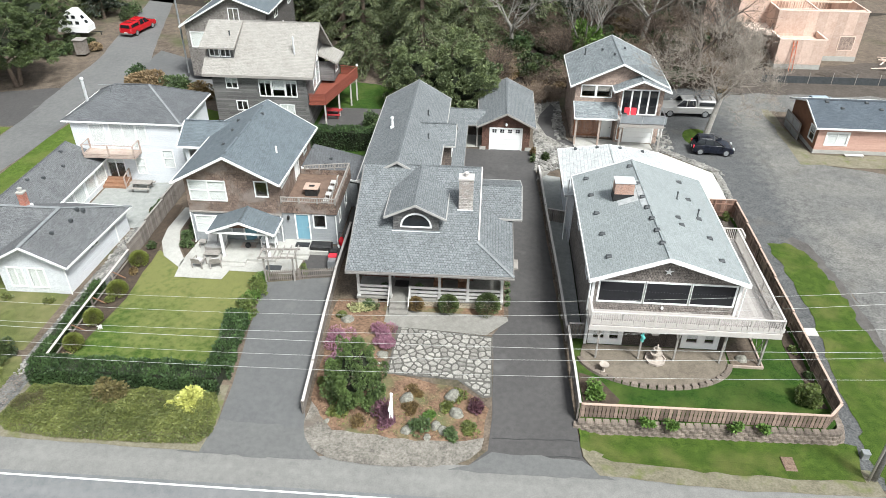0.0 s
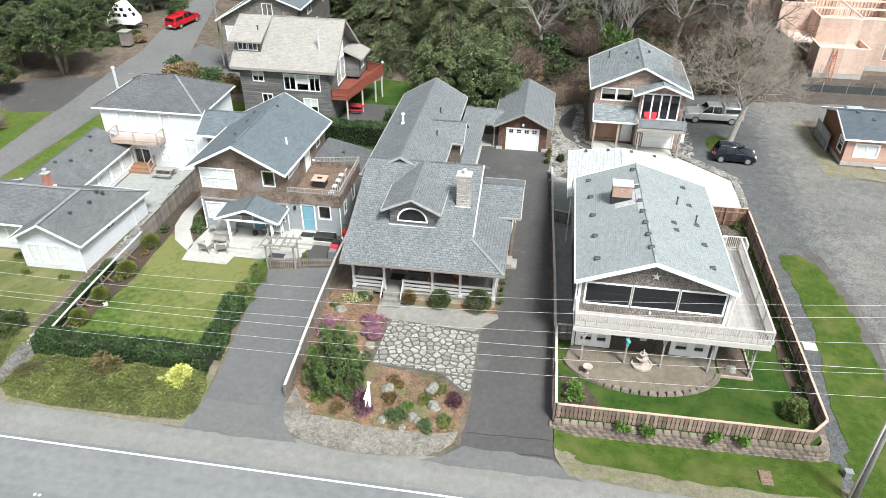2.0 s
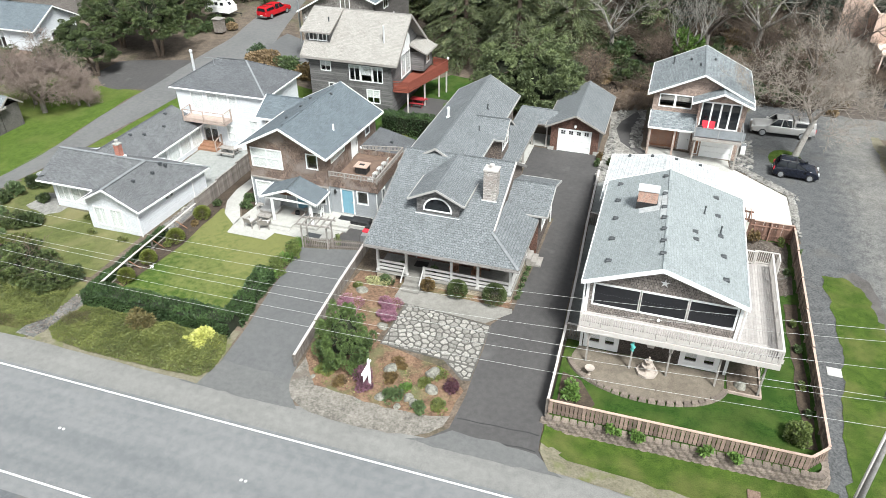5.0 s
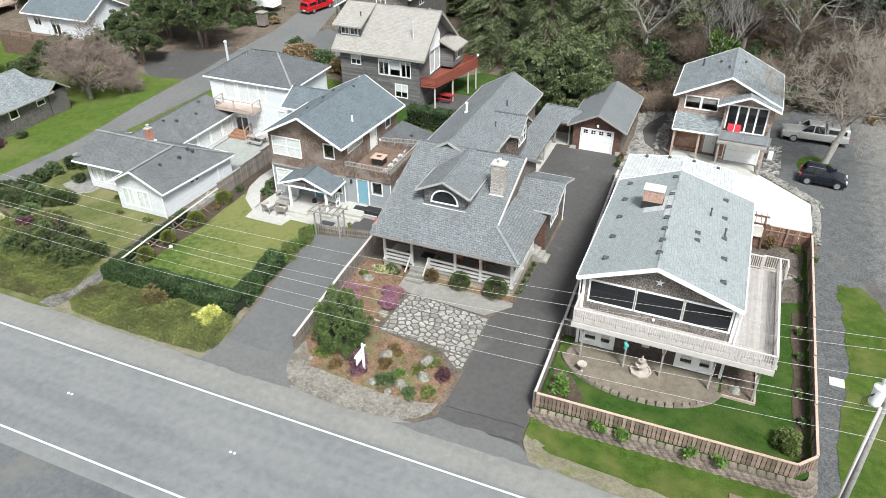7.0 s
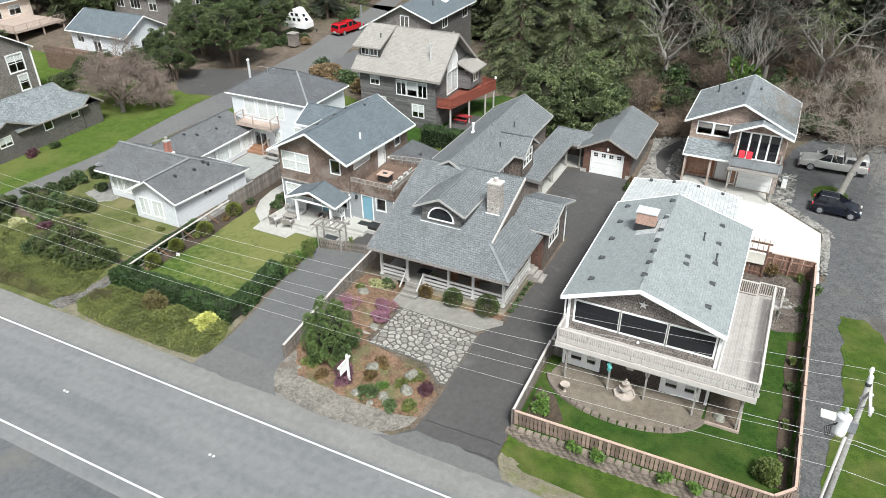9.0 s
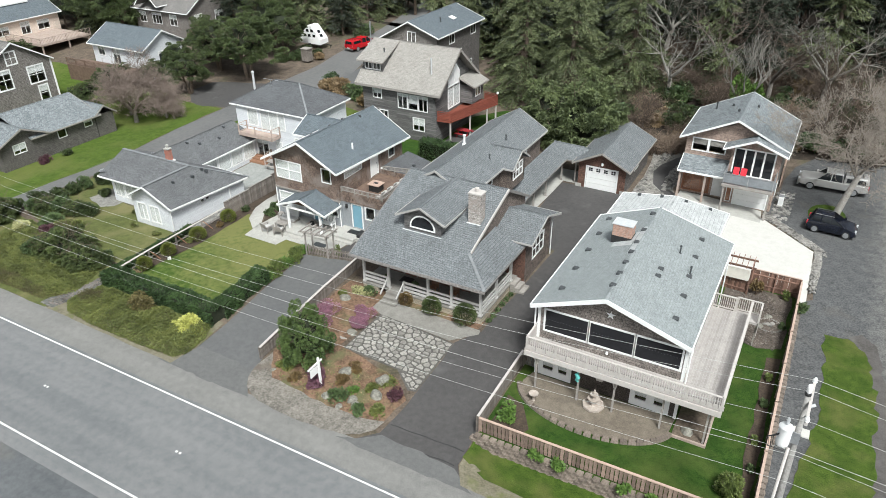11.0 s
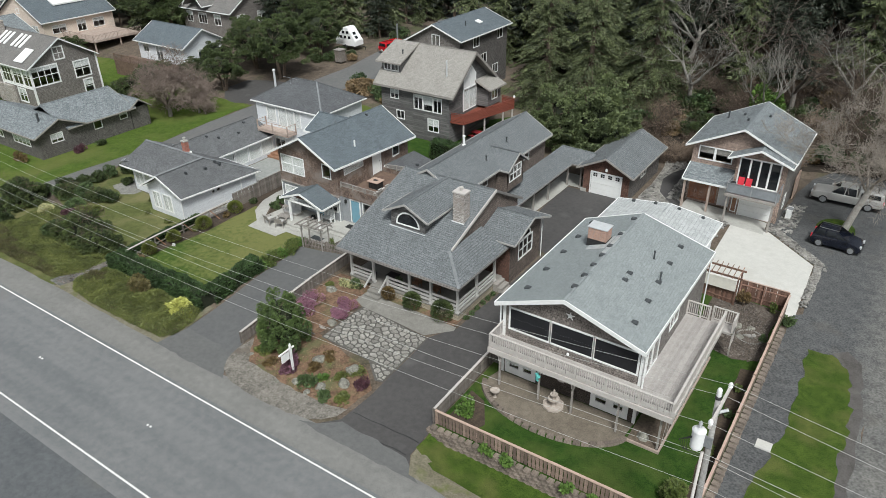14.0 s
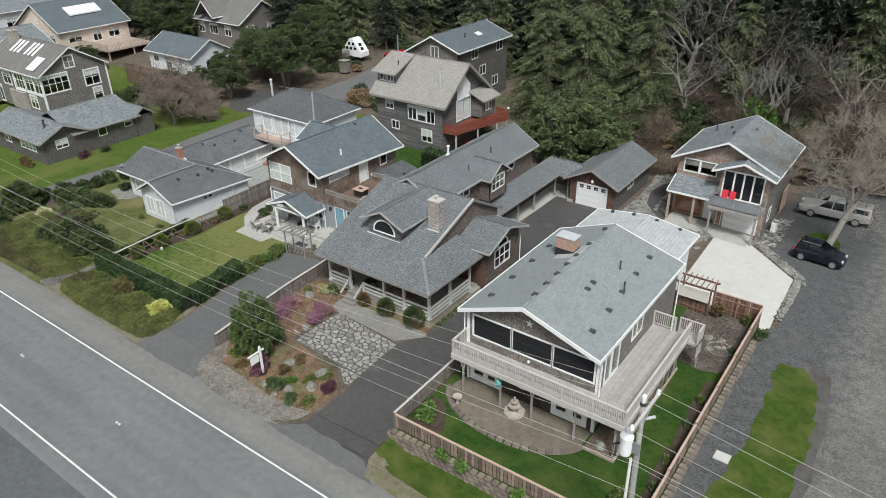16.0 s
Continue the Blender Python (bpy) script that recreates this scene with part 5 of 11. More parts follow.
# covered way to the garage
roofing(m, [[(-1.75, 46.9, 2.3), (-1.75, 60.2, 2.3), (-3.7, 62.0, 3.15), (-3.7, 46.9, 3.15)], [(-1.75, 60.2, 2.3), (-0.2, 60.2, 2.3), (-0.2, 62.0, 3.05), (-3.7, 62.0, 3.15)],
            [(-3.7, 62.0, 3.15), (-0.2, 62.0, 3.05), (-0.2, 63.6, 2.4), (-3.9, 63.6, 2.4)]], ROOF_M, [((-1.75, 46.9, 2.3), (-1.75, 60.2, 2.3)), ((-1.75, 60.2, 2.3), (-0.2, 60.2, 2.3))], [((-3.7, 62.0, 3.15), (-0.2, 62.0, 3.05))], DULL_TRIM, 0.12, "covered_way_roof", 0.12)
for x, y in ((-2.2, 47.6), (-2.2, 50.6), (-2.2, 53.5), (-2.2, 56.4), (-2.2, 60.4), (-0.9, 60.5)):
    post(m, x, y, 0, 2.3, GREY_TRIM, 0.14, "covered_way_post", True)
drape("covered_walk", [(-3.6, 47.3), (-1.95, 47.3), (-1.95, 60.3), (-0.5, 60.3), (-0.5, 63), (-3.6, 63)], 0.06, CONCRETE, "concrete walk beneath the covered way", "pavement")

# ---- single garage at the end of the driveway ----
gar = thing("garage", (1.8, 64, 0), "small dark-shaked garage with white panelled door", "garage")
s = Side(gar, (-0.45, 59.95), (3.95, 59.95), 0, 2.5, SHAKE_RED, (2.2, 3.75))
s.garage(0.78, 3.62, 0.02, 2.15)
s.done()
s = Side(gar, (3.95, 59.95), (3.95, 68), 0, 2.5, SHAKE_DARK)
s.win(3.0, 4.2, 1.3, 2.0, 2, 1)
s.done()
Side(gar, (3.95, 68), (-0.45, 68), 0, 2.5, SHAKE_DARK, (2.2, 3.75)).done()
Side(gar, (-0.45, 68), (-0.45, 59.95), 0, 2.5, SHAKE_DARK).done()
gable_y(gar, -0.95, 1.75, 4.45, 59.4, 68.5, 2.5, 3.85, 2.5, ROOF_M, GREY_TRIM)
part("lamp", Geo().lathe([(0.05, 0), (0.12, 0.08), (0.1, 0.25), (0.03, 0.3)], (1.75, 59.85, 2.45), 8), WHITE, gar)
for x in (-0.35, 3.85):
    part("plinth", Geo().box(x - 0.28, x + 0.28, 59.88, 59.94, 0, 0.35), CONCRETE, gar)

# ---- two-storey house with blue doors ----
b = thing("blue_door_house", (-17, 46.5, 0.4), "two-storey house, grey siding below brown shakes, roof deck", "house")
F = 0.45
s = Side(b, (-20.9, 42.1), (-14.3, 42.1), F, 3.0, LAP_GREY)
s.win(0.3, 2.75, 1.3, 2.55, 2, 2, 1.0)
s.door(3.75, 4.6, F + 0.2, 2.5, BLUE_DOOR)
s.win(5.1, 6.2, 1.5, 2.4, 2, 1, 0.6)
s.done()
s = Side(b, (-20.9, 42.0), (-14.3, 42.0), 3.0, 5.7, SHAKE_BROWN, (3.35, 7.5), 0.25)
s.win(0.35, 2.85, 4.0, 5.45, 2, 2, 1.0)
s.win(5.05, 5.85, 4.45, 5.55, 1, 1)
s.done()
part("belt_trim", Geo().box(-20.95, -14.25, 41.95, 42.05, 2.94, 3.06), GREY_TRIM, b)
s = Side(b, (-14.3, 42.0), (-14.3, 51.6), 3.0, 5.22, SHAKE_BROWN)
s.win(0.9, 3.2, 4.7, 5.1, 1, 1, 1.0)
s.door(4.6, 5.6, 3.3, 5.1, WHITE)
s.win(7.4, 8.2, 4.1, 5.0, 1, 1)
s.done()
Side(b, (-14.3, 42.1), (-14.3, 51.6), F, 3.0, LAP_GREY).done()
Side(b, (-14.3, 51.6), (-20.9, 51.6), F, 5.2, LAP_GREY, (3.25, 7.2)).done()
Side(b, (-20.9, 51.6), (-20.9, 42.0), F, 5.4, LAP_GREY).done()
gable_y(b, -21.55, -17.58, -13.9, 41.3, 52.1, 5.62, 7.7, 5.74, ROOF_L, rear=(-21.5, 5.4, -17.5, 7.45, -13.72, 5.2))
vents(b, [(-18.9, 47.4, 6.85), (-19.2, 49.6, 6.65), (-18.6, 44.5, 7.08), (-17.2, 49.5, 7.32)], 0.22)
part("flue_pipe", Geo().tube([(-15.1, 45.3, 6.1), (-15.1, 45.3, 6.72)], 0.075, 8), WHITE, b)
# lower rear-left extension
s = Side(b, (-23.45, 48.5), (-20.9, 48.5), 0, 5.0, LAP_WHITE)
s.win(0.35, 1.15, 3.3, 4.6)
s.done()
walls_round(b, -23.45, -20.9, 48.5, 52.4, 0, 5.0, LAP_WHITE, "es")
gable_x(b, -23.85, -19.5, 48.1, 50.4, 52.8, 5.0, 6.2, 5.0, ROOF_L, None, "rear_roof", True, False)
# single-storey part with the roof deck
s = Side(b, (-14.3, 42.35), (-10.45, 42.35), F, 3.1, LAP_GREY)
s.door(0.95, 1.85, F + 0.35, 2.85, BLUE_DOOR)
s.win(2.25, 3.05, 1.85, 2.85, 1, 1)
s.done()
s = Side(b, (-10.45, 42.35), (-10.45, 47.8), F, 3.1, LAP_GREY)
s.win(1.0, 1.5, 1.8, 2.7, 1, 1)
s.win(3.2, 3.8, 1.8, 2.9, 1, 1)
s.done()
part("roof_deck", Geo().box(-14.3, -10.4, 42.3, 47.9, 3.05, 3.2), DECK_BROWN, b, "brown board roof deck")
part("parapet", Geo().box(-14.3, -10.35, 42.25, 42.35, 3.0, 3.85).box(-10.45, -10.35, 42.35, 47.9, 3.0, 3.85).box(-14.2, -10.45, 47.8, 47.9, 3.2, 3.6), SHAKE_BROWN, b)
railing(b, [(-14.25, 42.3, 3.85), (-10.4, 42.3, 3.85), (-10.4, 47.85, 3.85), (-13.9, 47.85, 3.5)], 0.42, GREY_TRIM, 1.3, 0.12)
# low rear roof beside it
walls_round(b, -14.2, -9.9, 47.9, 52.1, 0.2, 2.45, LAP_GREY)
roofing(b, [[(-14.2, 47.95, 3.75), (-9.6, 47.95, 2.6), (-9.6, 52.4, 2.5), (-14.2, 52.4, 3.6)]], ROOF_W2, [((-9.6, 47.95, 2.6), (-9.6, 52.4, 2.5)), ((-14.2, 47.95, 3.75), (-9.6, 47.95, 2.6))], (), None, 0.13, "low_roof")
vents(b, [(-12.6, 49.2, 3.36), (-12.4, 50.4, 3.28)], 0.25)
# entry porch
gable_y(b, -19.0, -16.6, -14.2, 39.75, 42.0, 2.7, 3.6, 2.7, ROOF_L, None, "porch_roof", True, False)
part("porch_gable", Geo().prism([(-17.6, 40.0, 3.0), (-15.6, 40.0, 3.0), (-16.6, 40.0, 3.42)], (0, 0.08, 0)), SHAKE_RED, b)
part("porch_beam", Geo().box(-18.6, -14.6, 39.92, 40.04, 2.5, 2.62).box(-18.6, -18.44, 40.06, 42, 2.45, 2.65).box(-14.76, -14.6, 40.06, 42, 2.45, 2.65), WHITE, b)
for x in (-18.1, -14.85):
    post(b, x, 40.0, 0.6, 2.5, WHITE, 0.16, "porch_post")
part("porch_slab", Geo().box(-18.6, -14.4, 39.7, 42.1, 0.3, 0.65).box(-14.4, -10.9, 40.9, 42.35, 0.3, 0.72), CONCRETE, b)
steps(b, -18.4, -16.4, 39.0, 39.7, 0.35, 0.65, 2, CONCRETE)
steps(b, -14.2, -12.2, 40.2, 40.9, 0.35, 0.72, 2, CONCRETE)
for x in (-20.9, -14.35, -10.45):
    downpipe(b, x, 42.0 if x < -11 else 42.25, 0.4, 2.92)
part("wall_lamp", Geo().box(-13.95, -13.8, 42.2, 42.35, 2.45, 2.75), BLACK, b)
part("door_mat", Geo().box(-13.4, -12.4, 41.4, 42.0, 0.72, 0.74), BLACK, b)
part("door_mat", Geo().box(-17.3, -16.2, 41.1, 41.8, 0.65, 0.67), TAN_WOOD, b)

# ---- low white house with the red chimney ----
w = thing("white_house", (-31, 40, -0.4), "low white house with dark roof and red brick chimney", "house")
WZ = -0.8
s = Side(w, (-32.2, 36.25), (-27.6, 36.25), WZ, 1.95, LAP_WHITE, (2.4, 3.4))
s.win(0.68, 1.6, 0.02, 1.45, 2, 1, 1.0, None, 0.11)
s.win(2.12, 3.12, 0.02, 1.45, 2, 1, 1.0, None, 0.11)
s.done()
s = Side(w, (-27.6, 36.25), (-27.2, 44.4), WZ, 1.5, LAP_WHITE)
s.win(3.2, 3.55, 1.02, 1.27, 1, 1, 0, None, 0.05)
s.win(3.75, 4.1, 1.02, 1.27, 1, 1, 0, None, 0.05)
s.done()
Side(w, (-27.2, 44.4), (-32.2, 44.4), WZ, 1.5, LAP_WHITE).done()
Side(w, (-32.2, 37.9), (-32.2, 36.25), WZ, 1.9, LAP_WHITE).done()
# L-shaped roof: front gable, main ridge, and one hip down to the rear corner
A, B, C = (-29.75, 35.65, 3.55), (-29.75, 40.8, 3.5), (-26.87, 44.85, 1.42)
D, E, L = (-27.15, 35.95, 1.86), (-32.65, 35.75, 1.95), (-38.15, 40.8, 3.5)
roofing(w, [[A, D, C, B], [E, A, B, (-32.65, 40.8, 1.95)]], ROOF_W, [(A, D), (E, A), (D, C), (E, (-32.65, 37.7, 1.95))], (), None, 0.13, "front_roof", 0.14)
r = roofing(w, [[(-38.15, 37.55, 2.05), (-29.8, 37.55, 2.05), B, L], [L, B, C, (-38.15, 44.8, 1.6)]], ROOF_W,
            [((-38.15, 37.55, 2.05), (-32.6, 37.55, 2.05)), ((-38.15, 44.8, 1.6), C)], (), None, 0.13, "main_roof", 0.14)
for p, q in ((L, B), (B, C), (A, B)):
    part("ridge_cap", Geo().bar(V(p) + V(0, 0, 0.015), V(q) + V(0, 0, 0.015), 0.26, 0.035), ROOF_CAP, r)
s = Side(w, (-37.3, 38.2), (-32.2, 38.2), WZ, 1.9, LAP_WHITE)
s.win(0.4, 1.5, 0.2, 1.5, 2, 1, 1.0)
s.win(1.8, 3.4, 0.2, 1.5, 2, 1, 1.0)
s.done()
Side(w, (-37.3, 44.4), (-37.3, 38.2), WZ, 1.9, LAP_WHITE, (3.6, 3.3)).done()
part("flashing", Geo().box(-32.72, -32.0, 40.75, 41.4, 3.1, 3.42), WHITE, w)
chimney(w, -32.6, -32.14, 40.84, 41.28, 3.2, 4.45, BRICK_RED, CONCRETE, 1)
vents(w, [(-29.0, 38.2, 3.1), (-28.7, 40.1, 2.95), (-28.9, 41.4, 3.08), (-28.6, 41.6, 2.9)], 0.24)
part("satellite_dish", Geo().lathe([(0.05, 0), (0.3, 0.12), (0.42, 0.22), (0.4, 0.22), (0.04, 0.03)], (-38.0, 38.2, 2.15), 12), METAL, w)
downpipe(w, -27.5, 36.15, WZ, 1.7)
downpipe(w, -27.2, 42.6, WZ, 1.4)
# linking wing with the long windows
s = Side(w, (-32.4, 44.4), (-32.4, 51.9), WZ, 1.75, LAP_WHITE)
for i in range(4):
    s.win(0.5 + 1.75 * i, 1.95 + 1.75 * i, 0.0, 1.45, 1, 1, 1.0)
s.done()
Side(w, (-36.3, 51.9), (-36.3, 44.4), WZ, 1.75, LAP_WHITE).done()
gable_y(w, -36.6, -35.3, -32.0, 41.2, 52.0, 1.75, 3.15, 1.78, ROOF_W, None, "link_roof", False, False, True, 0.13, 0.14)
vents(w, [(-34.2, 46.3, 2.75), (-33.9, 48.6, 2.6), (-34.9, 45.4, 3.0), (-34.9, 50.3, 3.0)], 0.26)

# ---- white two-storey house with hipped roof ----
w2 = thing("white_hipped_house", (-29.7, 55.8, -0.2), "white two-storey house with hipped dark roof and small balcony", "house")
s = Side(w2, (-34.5, 52.0), (-25.3, 52.0), -0.5, 5.0, LAP_WHITE)
s.win(1.6, 2.8, 3.2, 4.75, 1, 1, 1.0)
s.win(3.3, 5.4, 2.8, 4.85, 2, 1, 1.0)
s.win(5.6, 6.3, 3.2, 4.75, 1, 1, 1.0)
s.win(2.3, 3.75, -0.1, 1.85, 2, 1, 0.3)
s.win(4.9, 5.6, 0.4, 1.8, 1, 2, 1.0)
s.win(7.4, 8.2, 1.1, 2.6, 1, 2, 1.0)
s.done()
s = Side(w2, (-25.3, 52.0), (-25.3, 58.3), -0.5, 5.0, LAP_WHITE)
s.win(1.0, 2.0, 3.3, 4.5)
s.done()
Side(w2, (-25.3, 58.3), (-34.5, 58.3), -0.5, 5.0, LAP_WHITE).done()
Side(w2, (-34.5, 58.3), (-34.5, 52.0), -0.5, 5.0, LAP_WHITE).done()
a, c, d, e, r0, r1 = (-35.05, 51.75, 5.1), (-24.9, 51.75, 5.1), (-24.9, 58.7, 5.1), (-35.05, 58.7, 5.1), (-31.6, 55.3, 7.05), (-28.7, 55.4, 7.05)
roofing(w2, [[a, c, r1, r0], [c, d, r1], [d, e, r0, r1], [e, a, r0]], ROOF_W2, [(a, c), (c, d), (d, e), (e, a)], [(a, r0), (e, r0), (d, r1), (r0, r1)], None, 0.13, "roof", 0.13)
part("hip_cap", Geo().bar(V(c) + V(0, 0, 0.02), V(r1) + V(0, 0, 0.02), 0.16, 0.04), ROOF_CAP, w2)
part("balcony", Geo().box(-33.3, -28.9, 50.7, 52.0, 2.35, 2.6), TAN_WOOD, w2, "bleached wooden balcony")
railing(w2, [(-33.25, 51.95, 2.6), (-33.25, 50.75, 2.6), (-28.95, 50.75, 2.6), (-28.95, 51.95, 2.6)], 0.9, TAN_WOOD, 2.2, 2.2, 0.06)
g = Geo().tube([(-34.0, 54.6, 5.2), (-34.0, 54.6, 7.7)], 0.12, 10).lathe([(0.17, 0), (0.17, 0.1), (0.08, 0.2)], (-34, 54.6, 7.6), 10)
part("flue_pipe", g, FOIL, w2)
part("antenna", Geo().tube([(-31.6, 54.5, 6.4), (-31.6, 54.5, 7.3)], 0.03, 5).tube([(-32.6, 54.5, 7.25), (-30.6, 54.5, 7.25)], 0.025, 5), METAL, w2)
steps(w2, -32.6, -30.4, 50.7, 52.0, -0.4, 0.0, 3, BROWN_WOOD)
railing(w2, [(-32.6, 51.9, 0.0), (-32.6, 50.8, -0.3)], 0.85, TAN_WOOD, 2, 2)
railing(w2, [(-30.4, 51.9, 0.0), (-30.4, 50.8, -0.3)], 0.85, TAN_WOOD, 2, 2)


# ---- low-gabled house with the wrap-round deck ----
r = thing("deck_house", (10.6, 40, 0.35), "grey-shaked house, low pale roof, wrap-round upper deck", "house")
LO = 3.05
s = Side(r, (6.5, 33.0), (14.75, 33.0), LO, 5.35, SHAKE_WORN, (3.85, 7.0))
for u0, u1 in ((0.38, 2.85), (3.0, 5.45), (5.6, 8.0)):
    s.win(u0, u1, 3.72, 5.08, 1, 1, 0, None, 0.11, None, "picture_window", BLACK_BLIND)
s.done()
# lower wall: darker shakes carry the deck's shade
s = Side(r, (6.5, 33.0), (14.75, 33.0), YARD, LO, SHAKE_DECK_SHADE)
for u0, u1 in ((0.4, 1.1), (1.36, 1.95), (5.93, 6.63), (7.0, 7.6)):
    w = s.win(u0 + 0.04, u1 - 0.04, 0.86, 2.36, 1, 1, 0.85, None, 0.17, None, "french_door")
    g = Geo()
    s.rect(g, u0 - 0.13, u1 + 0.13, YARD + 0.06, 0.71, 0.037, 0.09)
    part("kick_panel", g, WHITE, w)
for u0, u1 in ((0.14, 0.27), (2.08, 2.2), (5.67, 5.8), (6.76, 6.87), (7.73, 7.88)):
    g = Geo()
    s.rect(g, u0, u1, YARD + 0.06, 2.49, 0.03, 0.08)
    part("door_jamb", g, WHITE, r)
s.door(3.9, 4.8, YARD + 0.05, 2.4, SHAKE_DECK_SHADE, SHAKE_DECK_SHADE)
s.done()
s = Side(r, (14.75, 33.0), (14.75, 44.7), YARD, 5.45, SHAKE_GREY)
s.win(0.9, 1.5, LO + 0.1, 5.0, 1, 1, 0, None, 0.12)
s.win(1.75, 2.6, LO + 0.1, 5.0, 1, 1, 0, None, 0.12)
s.win(4.5, 5.9, 3.9, 5.0, 2, 1, 0)
s.done()
Side(r, (14.75, 44.7), (6.5, 44.7), YARD, 5.3, SHAKE_GREY, (4.6, 6.75)).done()
s = Side(r, (6.5, 44.7), (6.5, 33.0), 0, 5.35, SHAKE_GREY)
s.win(8.5, 9.4, 3.6, 4.6, 1, 1, 0.5)
s.win(3.0, 3.8, 3.6, 4.6, 1, 1, 0.5)
s.done()
gable_y(r, 6.12, 10.32, 15.0, 32.4, 44.95, 5.55, 7.2, 5.66, ROOF_R, None, "roof", True, True, True, 0.14, 0.24, (6.12, 5.45, 10.1, 6.95, 15.0, 5.5))


def deck_roof(x, y):
    t = (y - 32.4) / 12.55
    xr, zr = 10.32 - 0.22 * t, 7.2 - 0.25 * t
    return zr - (xr - x) * (zr - 5.55 + 0.1 * t) / (xr - 6.12) if x < xr else zr - (x - xr) * (zr - 5.66 + 0.16 * t) / (15.0 - xr)



vents(r, [(x, y, deck_roof(x, y)) for x, y in ((9.83, 43.97), (7.02, 43.94), (7.1, 41.53), (7.2, 39.11), (7.26, 36.59), (7.34, 34.1), (9.94, 41.39), (9.99, 39.56), (10.04, 38.21), (10.1, 36.84), (10.14, 35.46), (10.19, 34.06), (13.16, 43.4), (13.26, 41.0), (11.89, 37.87), (11.94, 37.02), (13.41, 38.6), (13.57, 36.44), (13.7, 34.1))], 0.34)
pipe(r, 12.41, 40.6, deck_roof(12.41, 40.6), 0.45, 0.045, DARK_METAL)
pipe(r, 13.41, 38.95, deck_roof(13.41, 38.95), 0.45, 0.045, DARK_METAL)
part("chimney", Geo().box(8.3, 9.5, 40.05, 40.9, 6.0, 7.62), BRICK_PINK, r)
part("chimney_cap", Geo().box(8.25, 9.55, 40.0, 40.95, 7.62, 7.68), FOIL, r)
part("chimney_skirt", Geo().box(8.27, 9.53, 40.02, 40.93, 6.0, 6.84), BLACK, r)
for y0, y1, x0, x1 in ((38.2, 41.9, 9.78, 10.14), (39.3, 39.95, 8.5, 9.7), (39.95, 41.2, 9.55, 9.74)):
    part("flashing", Geo().prism([(x, y, deck_roof(x, y) + 0.008) for x, y in ((x0, y0), (x1, y0), (x1, y1), (x0, y1))], (0, 0, 0.006)), DULL_FLASHING, r)
part("wall_lamp", Geo().lathe([(0.04, 0), (0.09, 0.05), (0.06, 0.16)], (10.6, 32.93, 3.3), 8), WHITE, r)
part("wall_planter", Geo().prism([(10.3, 32.6, 1.55), (10.66, 32.6, 1.55), (10.72, 32.55, 1.8), (10.24, 32.55, 1.8)], (0, 0.38, 0)), RAIL_PALE, r, "small pale wall planter")
g = Geo()
for i in range(5):
    t = math.tau * i / 5 + 0.3
    g.prism([(10.55 + 0.09 * math.cos(t - 0.6), 32.94, 5.97 + 0.09 * math.sin(t - 0.6)), (10.55 + 0.27 * math.cos(t), 32.94, 5.97 + 0.27 * math.sin(t)), (10.55 + 0.09 * math.cos(t + 0.6), 32.94, 5.97 + 0.09 * math.sin(t + 0.6))], (0, -0.04, 0))
g.prism([(10.55 + 0.11 * math.cos(math.tau * i / 10), 32.935, 5.97 + 0.11 * math.sin(math.tau * i / 10)) for i in range(10)], (0, -0.05, 0))
part("star_ornament", g, WHITE, r, "white star ornament")
for x, y in ((6.3, 32.85), (14.95, 32.85)):
    g = Geo().tube([(x, 32.55, 5.4), (x, y, 5.15), (x, y, LO)], 0.05, 6)
    part("downpipe", g, WHITE, r)
for x in (6.5, 14.75):
    part("corner_board", Geo().box(x - 0.08, x + 0.08, 32.93, 33.1, LO, 5.3).box(x - 0.08, x + 0.08, 32.93, 33.1, YARD, LO), WHITE, r)
# reflection of string lights in the glass, built as rows of small boxes
for u0, u1 in ((6.95, 9.3), (9.55, 11.9), (12.15, 14.45)):
    g = Geo()
    for i in range(15):
        x = u0 + (u1 - u0) * i / 14
        g.box(x - 0.025, x + 0.025, 32.972, 32.984, 4.44 + 0.02 * math.sin(i * 1.3), 4.48 + 0.02 * math.sin(i * 1.3))
    part("string_lights", g, DARK_METAL, r, "row of small dull dots, a reflection drawn across dark glass")
# the deck
deck = part("deck", Geo().box(6.35, 17.0, 31.5, 33.0, LO - 0.12, LO - 0.03).box(14.75, 17.0, 33.0, 41.0, LO - 0.12, LO - 0.03), RAIL_PALE, r, "weathered pale deck boards")
for i in range(10):
    part("deck_board", Geo().box(6.36, 16.99, 31.505 + 0.15 * i, 31.645 + 0.15 * i, LO - 0.03, LO), DECK_PALE, deck)
for i in range(15):
    part("deck_board", Geo().box(14.76 + 0.15 * i, 14.9 + 0.15 * i, 33.01, 40.99, LO - 0.03, LO), DECK_PALE, deck)
part("deck_beam", Geo().box(6.35, 17.0, 31.42, 31.5, LO - 0.32, LO + 0.02).box(17.0, 17.07, 31.42, 41.0, LO - 0.32, LO + 0.02).box(6.3, 6.35, 31.42, 33.0, LO - 0.32, LO + 0.02), RAIL_PALE, deck)
g = Geo()
for i in range(26):
    g.box(6.6 + 0.4 * i, 6.65 + 0.4 * i, 31.5, 33.0, LO - 0.3, LO - 0.12)
part("joists", g, GREY_TRIM, deck)
railing(r, [(6.4, 33.0, LO), (6.4, 31.5, LO), (17.0, 31.5, LO), (17.0, 41.0, LO)], 0.95, RAIL_PALE, 1.8, 0.12, 0.12)
railing(r, [(14.8, 41.0, LO), (16.1, 41.0, LO)], 0.95, RAIL_PALE, 1.3, 0.12, 0.12)
g = Geo()
